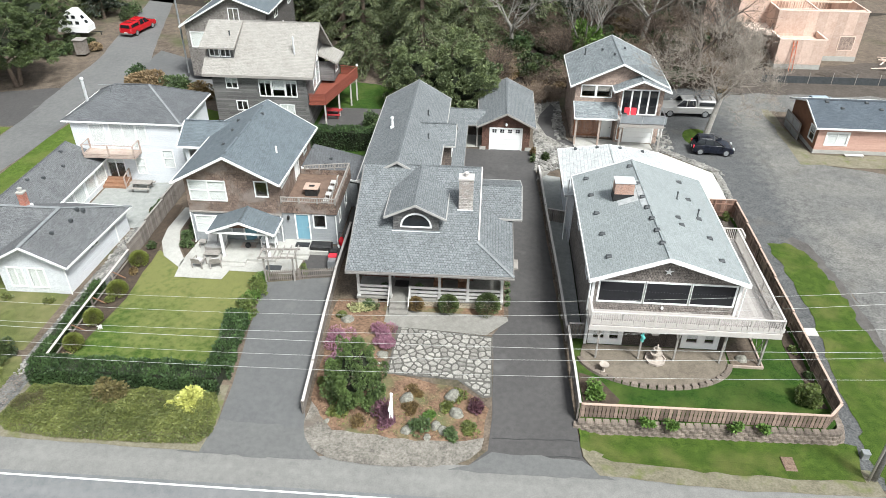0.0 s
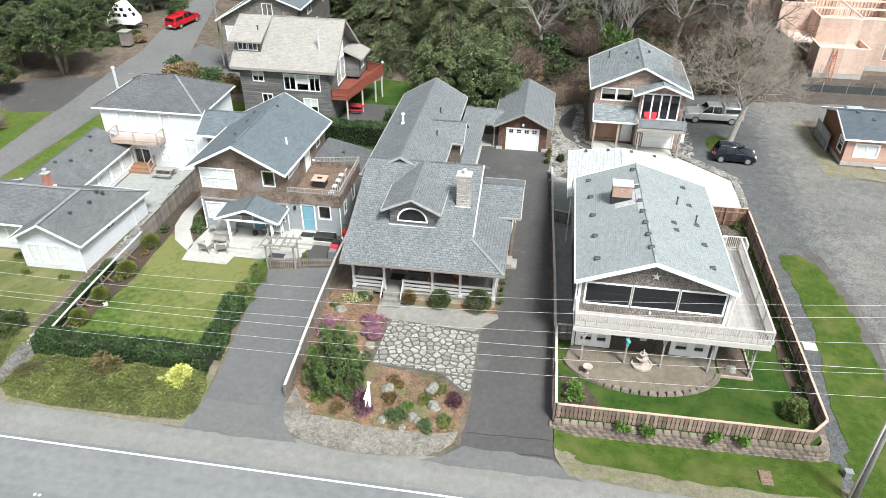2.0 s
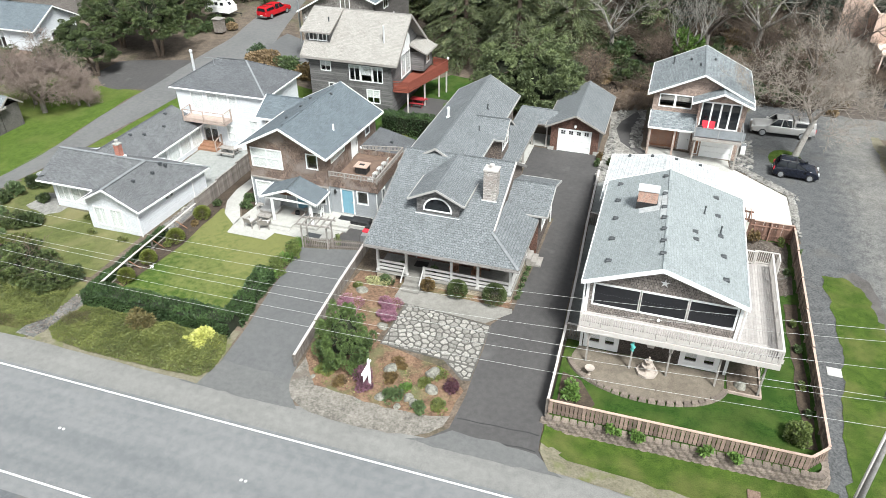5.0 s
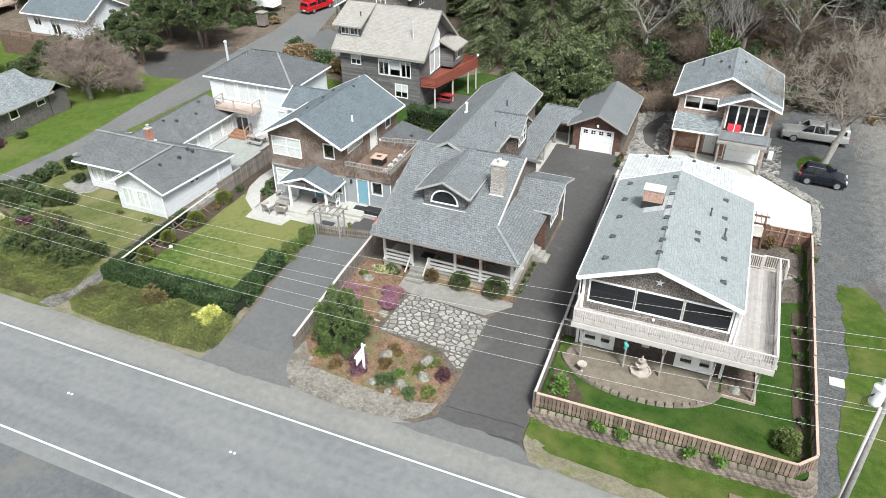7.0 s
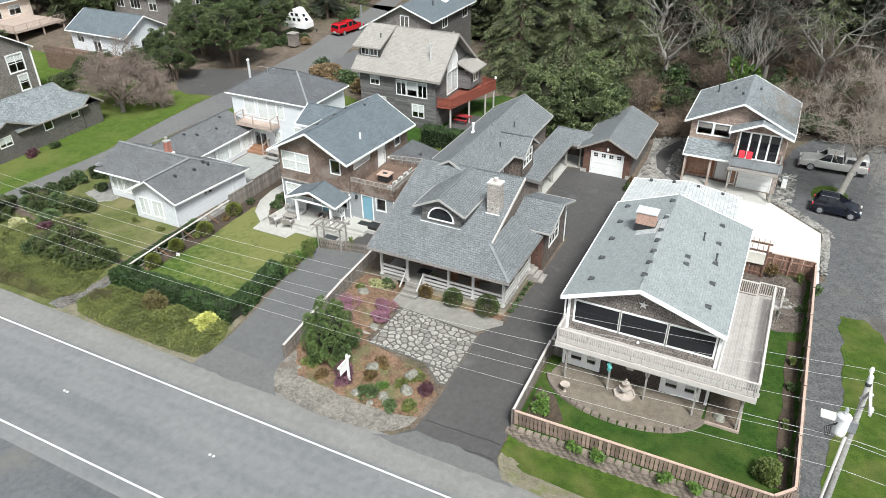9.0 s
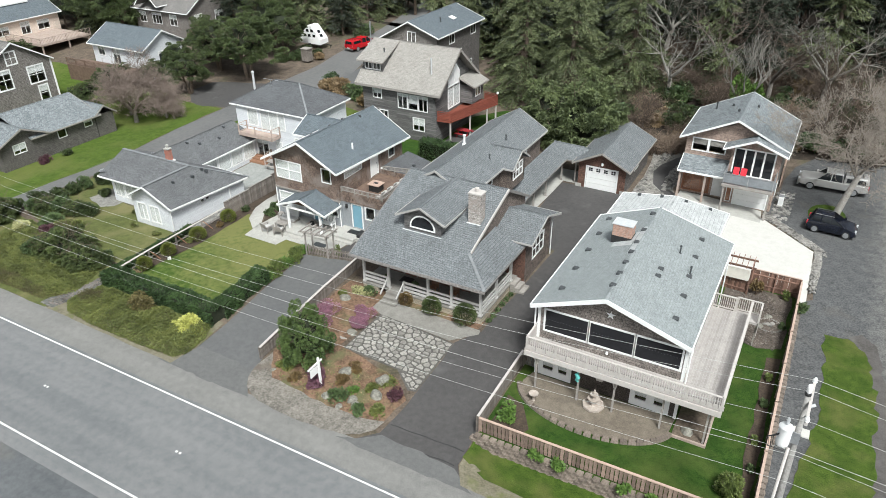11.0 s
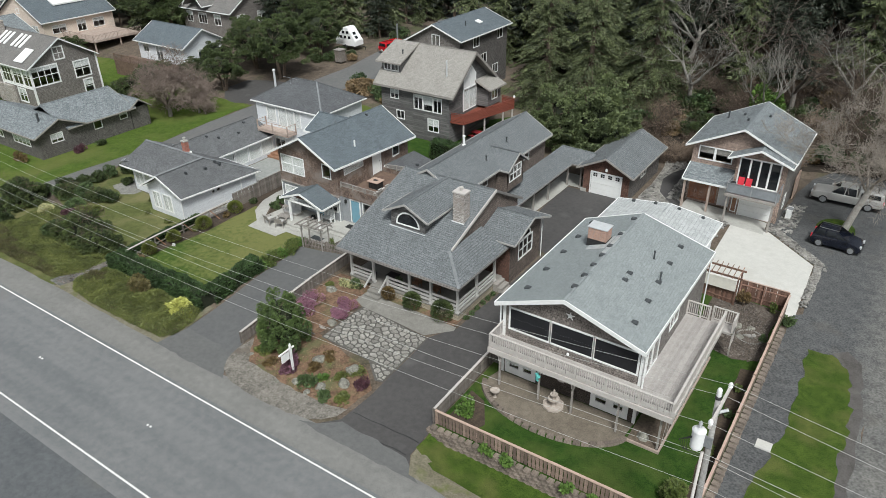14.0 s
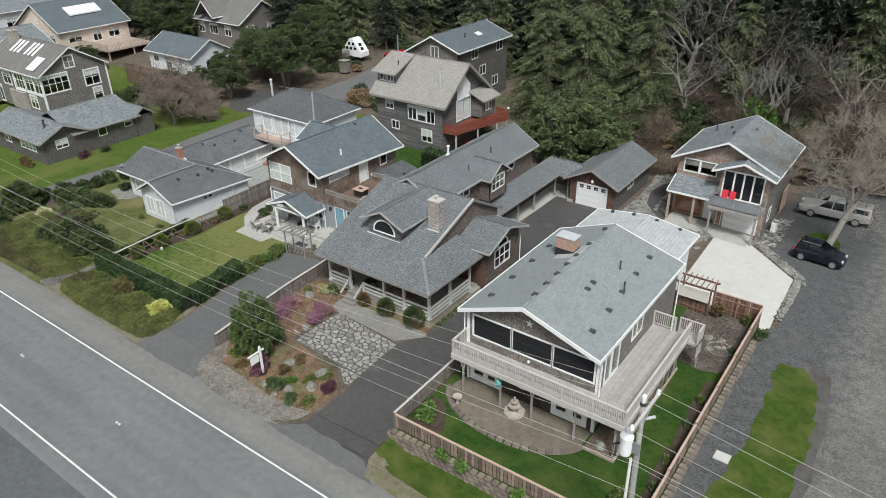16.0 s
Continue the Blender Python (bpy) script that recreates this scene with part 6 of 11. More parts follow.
for i in range(36):
    x = 6.5 + 0.3 * i
    part("rail_panel", Geo().box(x - 0.13, x + 0.13, 31.47, 31.485, LO + 0.12, LO + 0.42), RAIL_PALE, r)
for x, y in ((7.0, 31.7), (9.5, 31.8), (11.55, 31.8), (14.2, 31.8), (16.5, 31.8), (16.6, 36.0), (16.6, 40.5)):
    p = post(r, x, y, YARD, LO - 0.3, GREY_TRIM, 0.1, "deck_post")
    if x in (11.55, 7.0):
        g = Geo().prism([(x - 0.5, y - 0.04, LO - 0.3), (x + 0.5, y - 0.04, LO - 0.3), (x + 0.42, y - 0.04, LO - 0.45), (x + 0.14, y - 0.04, LO - 0.6), (x + 0.08, y - 0.04, LO - 0.9), (x - 0.08, y - 0.04, LO - 0.9), (x - 0.14, y - 0.04, LO - 0.6), (x - 0.42, y - 0.04, LO - 0.45)], (0, 0.08, 0))
        part("bracket", g, RAIL_PALE, p)
# landing and stair at the deck's back
part("landing", Geo().box(16.12, 17.6, 41.0, 41.95, LO - 0.6, LO - 0.45), DECK_PALE, r)
railing(r, [(16.15, 41.9, LO - 0.45), (17.55, 41.9, LO - 0.45), (17.55, 41.05, LO - 0.45)], 0.95, RAIL_PALE, 1.2, 0.13, 0.1)
for i in range(10):
    z = LO - 0.6 - (LO - 0.6 - YARD) * (i + 1) / 10.5
    part("stair_tread", Geo().box(14.95, 16.05, 41.1 + 0.26 * i, 41.38 + 0.26 * i, z - 0.05, z), DECK_PALE, r)
for i in range(6):
    part("skirt_board", Geo().box(17.57, 17.6, 41.02 + 0.155 * i, 41.15 + 0.155 * i, LO - 1.5, LO - 0.45), RAIL_PALE, r)
post(r, 17.5, 41.85, YARD, LO - 0.6, GREY_TRIM, 0.08, "landing_post")
# lattice below the deck's side
g = Geo()
for i in range(10):
    g.bar((16.62, 32.0 + 0.9 * i, YARD + 0.1), (16.62, 32.9 + 0.9 * i, LO - 0.4), 0.02, 0.05).bar((16.62, 32.9 + 0.9 * i, YARD + 0.1), (16.62, 32.0 + 0.9 * i, LO - 0.4), 0.02, 0.05)
part("brace", g, GREY_TRIM, r)
# rear addition with the silvery roof
walls_round(r, 6.4, 13.3, 44.75, 51.9, 0, 3.9, LAP_WHITE)
roofing(r, [[(5.75, 44.6, 4.05), (9.8, 44.6, 4.6), (9.8, 52.3, 4.55), (5.75, 52.3, 4.0)], [(9.8, 44.6, 4.6), (13.75, 44.6, 4.05), (13.75, 52.3, 4.0), (9.8, 52.3, 4.55)]], ROOF_R2,
        [((5.75, 44.6, 4.05), (5.75, 52.3, 4.0)), ((5.75, 52.3, 4.0), (9.8, 52.3, 4.55)), ((9.8, 52.3, 4.55), (13.75, 52.3, 4.0)), ((13.75, 44.6, 4.05), (13.75, 52.3, 4.0))], [((9.8, 44.6, 4.6), (9.8, 52.3, 4.55))], None, 0.12, "rear_roof")
for y in (44.76, 51.88):
    part("gable_end", Geo().prism([(6.42, y, 3.89), (13.28, y, 3.89), (9.8, y, 4.45)], (0, 0.012, 0)), LAP_WHITE, r)
vents(r, [(7.1, 51.9, 4.25), (8.8, 51.9, 4.47), (10.6, 51.9, 4.46), (12.4, 51.9, 4.22)], 0.24)
downpipe(r, 6.0, 44.9, 0.2, 5.2)
downpipe(r, 14.9, 44.8, 0.4, 5.3)

# pergola over a gate behind the house
p = thing("cedar_pergola", (15.2, 48.3, YARD), "small slatted red-cedar pergola with a cream tarp", "pergola")
for x, y in ((14.1, 47.75), (16.3, 47.75), (14.1, 48.9), (16.3, 48.9)):
    post(p, x, y, YARD - 0.3, 2.55, CEDAR_RED, 0.1)
for y in (47.75, 48.9):
    part("beam", Geo().bar((13.9, y, 2.5), (16.55, y, 2.5), 0.05, 0.14), CEDAR_RED, p)
for i in range(7):
    part("slat", Geo().bar((14.15 + 0.36 * i, 47.4, 2.61), (14.15 + 0.36 * i, 49.25, 2.61), 0.04, 0.08), CEDAR_RED, p)
part("tarp", Geo().box(14.17, 16.22, 47.7, 47.73, 1.45, 2.3), CREAM, p, "cream tarp")

# ---- tall narrow house at the back ----
k = thing("shingled_back_house", (12, 66.5, 0), "tan-shaked two-storey house with slate-blue roof and balcony", "house")
s = Side(k, (8.05, 63.5), (12.0, 63.5), 0, 5.3, SHAKE_TAN, (3.9, 7.0))
# grey half blinds stand in for the greyish reflection in these two panes
s.win(0.6, 1.8, 4.15, 5.2, 1, 1, 0.5, WHITE, 0.1, GREY_TRIM)
s.win(2.0, 3.3, 4.15, 5.2, 1, 1, 0.5, WHITE, 0.1, GREY_TRIM)
s.win(0.3, 2.5, 0.3, 2.3, 3, 1, 1.0, ORANGE_DOOR, 0.1, ORANGE_DOOR)
s.door(2.9, 3.7, 0.1, 2.2, WHITE)
s.done()
s = Side(k, (12.0, 62.6), (16.0, 62.6), 2.75, 5.5, SHAKE_TAN, (1.9, 6.25))
s.win(0.35, 3.45, 2.95, 5.2, 4, 1, 0, WHITE, 0.12, None, "sliding_door", CAR_GLASS, 0.075)
s.done()
s = Side(k, (12.0, 62.6), (16.0, 62.6), 0, 2.75, SHAKE_TAN)
s.garage(0.9, 3.5, 0.02, 2.2, 0)
s.win(0.25, 0.6, 0.3, 2.2, 1, 1, 1.0, WHITE, 0.06, ORANGE_DOOR)
s.done()
Side(k, (12.0, 63.52), (16.0, 63.52), 2.75, 5.3, SHAKE_TAN, (0.02, 7.1)).done()
Side(k, (12.0, 63.5), (12.0, 62.6), 0, 5.5, SHAKE_TAN).done()
s = Side(k, (16.0, 62.6), (16.0, 71.0), 0, 5.4, SHAKE_GREY)
s.win(1.5, 2.2, 0.9, 2.0)
s.done()
Side(k, (16.0, 71.0), (8.05, 71.0), 0, 5.3, SHAKE_TAN, (3.95, 7.1)).done()
Side(k, (8.05, 71.0), (8.05, 63.5), 0, 5.3, SHAKE_TAN).done()
part("corner_board", Geo().box(11.88, 12.06, 63.46, 63.6, 5.3, 7.1), SHAKE_TAN, k)
gable_y(k, 7.5, 12.05, 16.55, 62.95, 71.6, 5.3, 7.5, 5.4, ROOF_S)
gable_y(k, 11.35, 13.85, 16.5, 61.9, 64.9, 5.25, 6.35, 5.35, ROOF_S, None, "bay_roof", True, False)
vents(k, [(11.6, 66, 7.4), (10.8, 68.5, 7.0), (12.9, 68.5, 7.2)], 0.2)
pipe(k, 9.3, 69.3, 6.2, 0.5, 0.06)
roofing(k, [[(8.0, 61.5, 2.8), (12.0, 61.5, 2.8), (12.0, 63.5, 3.65), (8.0, 63.5, 3.65)]], ROOF_S, [((8.0, 61.5, 2.8), (12.0, 61.5, 2.8)), ((8.0, 61.5, 2.8), (8.0, 63.5, 3.65))], (), None, 0.13, "porch_roof")
for x in (8.25, 10.4):
    post(k, x, 61.75, 0, 2.75, TAN_WOOD, 0.18, "porch_post")
part("balcony", Geo().box(11.9, 15.95, 60.4, 62.6, 2.5, 2.75), GREY_TRIM, k)
part("balcony_floor", Geo().box(11.95, 15.9, 60.45, 62.58, 2.752, 2.77), DECK_PALE, k)
g = Geo()
for a, c in (((12.0, 62.5), (12.0, 60.45)), ((12.0, 60.45), (15.9, 60.45)), ((15.9, 60.45), (15.9, 62.5))):
    g.bar((*a, 3.7), (*c, 3.7), 0.08, 0.05)
rail = part("railing", g, METAL, k)
for x, y in ((12.0, 60.45), (13.95, 60.45), (15.9, 60.45), (12.0, 62.4), (15.9, 62.4)):
    part("post", Geo().box(x - 0.04, x + 0.04, y - 0.04, y + 0.04, 2.6, 3.75), METAL, rail)
g = Geo().box(12.05, 16.1, 60.44, 60.455, 2.9, 3.65)
part("screen_panel", g, SCREEN_PANEL, rail, "grey translucent balcony screen")
for x in (12.15, 15.75):
    post(k, x, 60.6, 0, 2.55, GREY_TRIM, 0.15)
for i, x in enumerate((12.75, 13.35)):
    c = thing("balcony_chair", (x, 61.6, 2.75), "bright red slatted balcony chair", "chair", "balcony chairs")
    part("seat", Geo().box(x - 0.24, x + 0.24, 61.35, 61.85, 3.1, 3.17), RED_FABRIC, c)
    part("backrest", Geo().prism([(x - 0.24, 61.85, 3.15), (x + 0.24, 61.85, 3.15), (x + 0.24, 62.05, 3.75), (x - 0.24, 62.05, 3.75)], (0, 0.05, 0)), RED_FABRIC, c)
    for dx in (-0.21, 0.21):
        for dy in (-0.2, 0.2):
            part("leg", Geo().box(x + dx - 0.025, x + dx + 0.025, 61.6 + dy - 0.025, 61.6 + dy + 0.025, 2.75, 3.1), RED_FABRIC, c)
gr = thing("barbecue", (12.35, 60.9, 2.75), "black covered barbecue on the balcony", "barbecue")
part("lid", Geo().lathe([(0.02, 0.62), (0.2, 0.64), (0.26, 0.75), (0.2, 0.92), (0.03, 0.98)], (12.35, 60.9, 2.75), 12), BLACK, gr)
for a in range(3):
    part("leg", Geo().tube([(12.35 + 0.1 * math.cos(a * 2.1), 60.9 + 0.1 * math.sin(a * 2.1), 3.4), (12.35 + 0.25 * math.cos(a * 2.1), 60.9 + 0.25 * math.sin(a * 2.1), 2.75)], 0.02, 5), BLACK, gr)
g = Geo().prism([(12.05 + 2.0 + 0.22 * math.cos(math.tau * i / 10 + 0.3) * (1 if i % 2 else 0.4), 62.5, 5.75 + 0.22 * math.sin(math.tau * i / 10 + 0.3) * (1 if i % 2 else 0.4)) for i in range(10)], (0, -0.04, 0))
part("star_ornament", g, CAST_STONE, k)
part("gate", Geo().box(16.1, 16.2, 68.5, 70.6, 0, 2.1), CEDAR_CAP, k)
hp = thing("heat_pump", (16.7, 64.6, 0), "white outdoor heat pump beside the wall", "heat pump")
part("case", Geo().box(16.45, 16.85, 64.1, 65.0, 0.1, 0.85), WHITE, hp)
part("fan_grille", Geo().lathe([(0.3, 0), (0.3, 0.02), (0.05, 0.03)], (16.65, 64.55, 0.85), 14), METAL, hp)
part("base", Geo().box(16.4, 16.9, 64.0, 65.1, 0, 0.1), CONCRETE, hp)

# ---- brown board house with the red deck ----
h = thing("board_sided_house", (-22, 66.8, 0), "weathered board-sided house with tan roof and red deck", "house")
s = Side(h, (-26.2, 62.8), (-17.2, 62.8), 0, 5.4, LAP_WOOD)
s.win(1.35, 2.35, 4.1, 5.2, 2, 1, 0.6)
s.win(4.5, 5.55, 3.4, 4.9, 2, 1, 0.2)
s.win(5.75, 6.85, 3.4, 4.9, 1, 1, 0.6)
s.win(7.05, 8.0, 3.4, 4.9, 2, 1, 0.2)
s.win(2.1, 3.05, 1.9, 2.75, 2, 1, 0)
s.win(6.3, 7.6, 1.2, 2.5, 2, 1, 0.6)
s.done()
s = Side(h, (-17.2, 62.8), (-17.2, 71.2), 0, 5.4, LAP_WOOD, (4.1, 9.0))
s.win(2.8, 4.0, 3.1, 5.3, 1, 1, 1.0, None, 0.12)
s.win(4.1, 5.3, 3.1, 5.3, 1, 1, 1.0, None, 0.12)
s.done()
g = Geo()
g.prism([(-17.19, 65.6, 5.45), (-17.19, 68.1, 5.45), (-17.19, 68.1, 6.7), (-17.19, 66.9, 8.0), (-17.19, 65.6, 6.7)], (0.05, 0, 0))
part("gable_window", g, BLIND, h)
part("gable_trim", Geo().box(-17.15, -17.1, 66.8, 66.95, 5.4, 7.9).box(-17.15, -17.1, 65.6, 68.1, 5.38, 5.48), WHITE, h)
Side(h, (-17.2, 71.2), (-26.2, 71.2), 0, 5.4, LAP_WOOD).done()
Side(h, (-26.2, 71.2), (-26.2, 62.8), 0, 5.4, LAP_WOOD, (4.2, 9.0)).done()
gable_x(h, -26.9, -16.4, 62.3, 66.9, 71.6, 5.5, 9.25, 5.5, ROOF_G, GREY_TRIM, deep=0.26)
# shed dormer
s = Side(h, (-26.6, 63.7), (-24.1, 63.7), 6.4, 7.75, LAP_WOOD)
s.win(0.3, 1.1, 6.85, 7.5, 2, 1)
s.win(1.35, 2.15, 6.85, 7.5, 2, 1)
s.done()
part("dormer_cheek", Geo().prism([(-24.12, 63.87, 6.5), (-24.12, 63.87, 7.8), (-24.1, 66.7, 9.0)], (-0.12, 0, 0)), LAP_WOOD, h)
part("dormer_cheek", Geo().prism([(-26.58, 63.87, 6.5), (-26.58, 63.87, 7.8), (-26.6, 66.7, 9.0)], (0.12, 0, 0)), LAP_WOOD, h)
roofing(h, [[(-27.1, 63.2, 7.75), (-23.8, 63.2, 7.75), (-23.8, 66.9, 9.3), (-27.1, 66.9, 9.3)]], ROOF_G, [((-27.1, 63.2, 7.75), (-23.8, 63.2, 7.75)), ((-23.8, 63.2, 7.75), (-23.8, 66.9, 9.3)), ((-27.1, 63.2, 7.75), (-27.1, 66.9, 9.3))], (), GREY_TRIM, 0.12, "dormer_roof")
pipe(h, -24.6, 64.9, 8.4, 0.35, 0.06)
part("flue_pipe", Geo().tube([(-18.4, 64.2, 7.0), (-18.4, 64.2, 8.7)], 0.09, 8), FOIL, h)
# bump-out
s = Side(h, (-15.7, 68.3), (-15.7, 71.0), 3.0, 5.0, LAP_WOOD)
s.win(0.8, 1.9, 3.7, 4.8, 2, 1)
s.done()
Side(h, (-17.2, 68.3), (-15.7, 68.3), 3.0, 5.0, LAP_WOOD).done()
roofing(h, [[(-17.2, 67.9, 5.9), (-15.2, 67.9, 5.0), (-15.2, 71.4, 5.0), (-17.2, 71.4, 5.9)]], ROOF_G, [((-15.2, 67.9, 5.0), (-15.2, 71.4, 5.0)), ((-17.2, 67.9, 5.9), (-15.2, 67.9, 5.0))], (), GREY_TRIM, 0.12, "bump_out_roof")
deck = part("deck", Geo().prism([(-17.18, 63.0, 2.7), (-15.6, 63.15, 2.7), (-13.8, 70.8, 2.7), (-15.65, 71.2, 2.7), (-17.18, 71.2, 2.7)], (0, 0, -0.15)), DECK_RED, h, "red-stained timber deck")
ring = [(-17.1, 63.0, 2.7), (-15.6, 63.15, 2.7), (-13.8, 70.8, 2.7), (-15.6, 71.15, 2.7)]
for a, c in zip(ring, ring[1:]):
    for z in (0.1, 0.26, 0.42, 0.58, 0.74):
        part("rail_board", Geo().bar(V(a) + V(0, 0, z), V(c) + V(0, 0, z), 0.03, 0.13), DECK_RED, deck)
    part("top_rail", Geo().bar(V(a) + V(0, 0, 0.92), V(c) + V(0, 0, 0.92), 0.12, 0.05), DECK_RED, deck)
    part("rim_board", Geo().bar(V(a) + V(0, 0, -0.1), V(c) + V(0, 0, -0.1), 0.06, 0.2), DECK_RED, deck)
for x, y in ((-15.7, 63.3), (-14.98, 66.4), (-14.3, 69.2), (-13.95, 70.7)):
    post(h, x, y, 0, 2.5, RAIL_PALE, 0.14, "deck_post")
part("post_lamp", Geo().lathe([(0.05, 0), (0.14, 0.12), (0.1, 0.3)], (-13.82, 70.78, 3.65), 8), WHITE, h)

# ---- dark house behind it ----
q = thing("charcoal_house", (-26, 82, 0), "charcoal-shaked house with a dark gabled roof", "house")
s = Side(q, (-33.9, 76.4), (-24.6, 76.4), 0, 5.9, SHAKE_GREY)
s.win(0.5, 2.2, 3.4, 5.0, 1, 1, 1.0)
s.win(2.5, 3.3, 3.2, 5.0, 1, 1, 1.0)
s.done()
part("gable_wall", Geo().prism([(-33.9, 76.4, 5.9), (-24.6, 76.4, 5.9), (-24.6, 76.4, 7.5), (-28.4, 76.4, 8.9)], (0, 0.15, 0)), SHAKE_GREY, q)
g = Side(q, (-29.0, 76.38), (-27.2, 76.38), 6, 8, SHAKE_GREY)
g.win(0.3, 1.35, 6.3, 7.7, 2, 1, 0.8)
s = Side(q, (-24.6, 76.4), (-24.6, 88.0), 0, 7.55, SHAKE_DARK)
for u, z in ((3.1, 6.0), (9.0, 6.0), (5.0, 3.6), (8.0, 1.6)):
    s.win(u, u + 1.3, z, z + 1.1, 2, 1)
s.done()
Side(q, (-24.6, 88), (-33.9, 88), 0, 5.9, SHAKE_DARK, (3.8, 8.9)).done()
Side(q, (-33.9, 88), (-33.9, 76.4), 0, 5.9, SHAKE_DARK).done()
gable_y(q, -34.4, -28.4, -24.1, 75.9, 88.5, 5.75, 9.05, 7.45, ROOF_L)
pipe(q, -26.4, 80.5, 8.25, 0.5, 0.07)
part("skylight", Geo().prism([(-26.6, 83, 8.4), (-25.9, 83, 8.15), (-25.9, 83.9, 8.15), (-26.6, 83.9, 8.4)], (0, 0, 0.08)), WHITE, q)
part("flue_pipe", Geo().tube([(-34.8, 77.2, 0), (-34.8, 77.2, 8.2)], 0.1, 8), METAL, q)
walls_round(q, -35.2, -29.2, 97, 106, 0, 4.6, SHAKE_DARK)
gable_y(q, -35.7, -32.2, -28.7, 96.5, 106.5, 4.6, 6.2, 4.6, ROOF_S, None, "rear_roof")


# ---- houses farther off ----
def plain_house(name, label, x0, x1, y0, y1, z0, ze, zr, ridge, wall, roof, south=(), east=(), over=0.5, trim=None, tw=0.09):
    """A gabled house; south and east give windows as (from, to, low, high, panes across, panes up)."""
    ob = thing(name, ((x0 + x1) / 2, (y0 + y1) / 2, z0), label, "house")
    mid = (x1 - x0) / 2 if ridge == "y" else (y1 - y0) / 2
    sides = {"s": Side(ob, (x0, y0), (x1, y0), z0, ze, wall, (mid, zr) if ridge == "y" else None), "e": Side(ob, (x1, y0), (x1, y1), z0, ze, wall, (mid, zr) if ridge == "x" else None),
             "n": Side(ob, (x1, y1), (x0, y1), z0, ze, wall, (mid, zr) if ridge == "y" else None), "w": Side(ob, (x0, y1), (x0, y0), z0, ze, wall, (mid, zr) if ridge == "x" else None)}
    for k, wins in (("s", south), ("e", east)):
        for u0, u1, a, c, nx_, ny_ in wins:
            sides[k].win(u0, u1, a, c, nx_, ny_, 0.4 if nx_ < 3 else 0.2, None, tw)
    for q in sides.values():
        q.done()
    k = (zr - ze) / mid
    if ridge == "y":
        gable_y(ob, x0 - over, (x0 + x1) / 2, x1 + over, y0 - over, y1 + over, ze - k * over + 0.1, zr + 0.1, ze - k * over + 0.1, roof, trim)
    else:
        gable_x(ob, x0 - over, x1 + over, y0 - over, (y0 + y1) / 2, y1 + over, ze - k * over + 0.1, zr + 0.1, ze - k * over + 0.1, roof, trim)
    return ob


o = plain_house("tall_shaked_house", "tall grey-shaked house with white trim and roof skylights", -86, -71, 47.4, 56.6, -1.3, 4.2, 7.0, "x", SHAKE_GREY, ROOF_B,
                [(8.0, 10.2, 1.7, 3.9, 3, 2), (10.7, 12.7, 1.7, 3.9, 2, 2), (13.1, 14.9, 1.7, 3.9, 2, 2), (8.2, 9.6, -0.6, 1.0, 2, 2), (10.9, 12.6, -0.6, 1.0, 2, 2), (0.5, 3, -1.0, 1.2, 3, 1), (4.5, 6.5, 1.8, 3.8, 2, 2)],
                [(0.2, 3.6, 1.7, 3.9, 4, 2), (6.0, 8.0, 1.6, 3.6, 2, 2), (6.8, 7.9, -0.8, 1.0, 1, 2)], 0.4, None, 0.17)
for x, y in ((-71, 47.4), (-71, 56.6), (-78.4, 47.4)):
    part("corner_board", Geo().box(x - 0.16, x + 0.06, y - 0.06, y + 0.16, -1.3, 4.1), WHITE, o)
part("belt_trim", Geo().box(-78.4, -70.94, 47.32, 47.4, 1.32, 1.5), WHITE, o)
s = Side(o, (-71, 47.4), (-71, 56.6), -1.3, 4.2, SHAKE_GREY)
s.n = V(1, 0, 0)
s.win(3.7, 4.9, 4.5, 5.9, 2, 2, 0.3, None, 0.17)
for i in range(6):
    x = -82.2 + 1.0 * i + (0.9 if i > 2 else 0)
    part("skylight", Geo().prism([(x, 49.5, 5.66), (x + 0.5, 49.5, 5.66), (x + 0.5, 51.4, 6.8), (x, 51.4, 6.8)], (0, 0, 0.1)), WHITE, o)
part("skylight", Geo().prism([(-74.6, 47.6, 4.55), (-72.6, 47.6, 4.55), (-72.6, 49.6, 5.75), (-74.6, 49.6, 5.75)], (0, 0, 0.08)), WHITE, o)
chimney(o, -84, -82.6, 50.5, 51.5, 5.5, 8.0, RUBBLE, CAST_STONE, 1)
gable_y(o, -88.5, -86, -83.5, 45.6, 50, 3.6, 5.6, 3.6, ROOF_B, None, "front_gable", True, False)
Side(o, (-88, 46), (-84, 46), -1.3, 3.6, SHAKE_GREY, (2, 5.3)).done()
Side(o, (-84, 46), (-84, 47.4), -1.3, 3.6, SHAKE_GREY).done()
part("stone_base", Geo().box(-80, -76, 47.1, 47.4, -1.3, 1.2), RUBBLE, o)

o = thing("low_shaked_house", (-60, 44, -1.6), "low weathered shaked house with blue-grey roof", "house")
s = Side(o, (-55.5, 38.8), (-55.5, 44.0), -2.2, 0.95, SHAKE_DARK, (2.6, 2.15))
s.win(1.5, 2.8, -0.3, 0.6, 2, 1, 0.7)
s.done()
s = Side(o, (-55.6, 44.0), (-55.6, 50.4), -2.2, 0.8, SHAKE_DARK)
s.win(1.6, 2.5, -0.3, 0.6, 1, 1)
s.win(5.0, 5.9, -0.1, 0.7, 1, 1, 0.5)
s.done()
s = Side(o, (-67, 38.8), (-55.5, 38.8), -2.2, 0.95, SHAKE_DARK)
s.win(6.2, 9.6, -0.6, 0.5, 4, 1, 0.8)
s.win(2.5, 3.8, -0.6, 0.5, 2, 1, 0.5)
s.done()
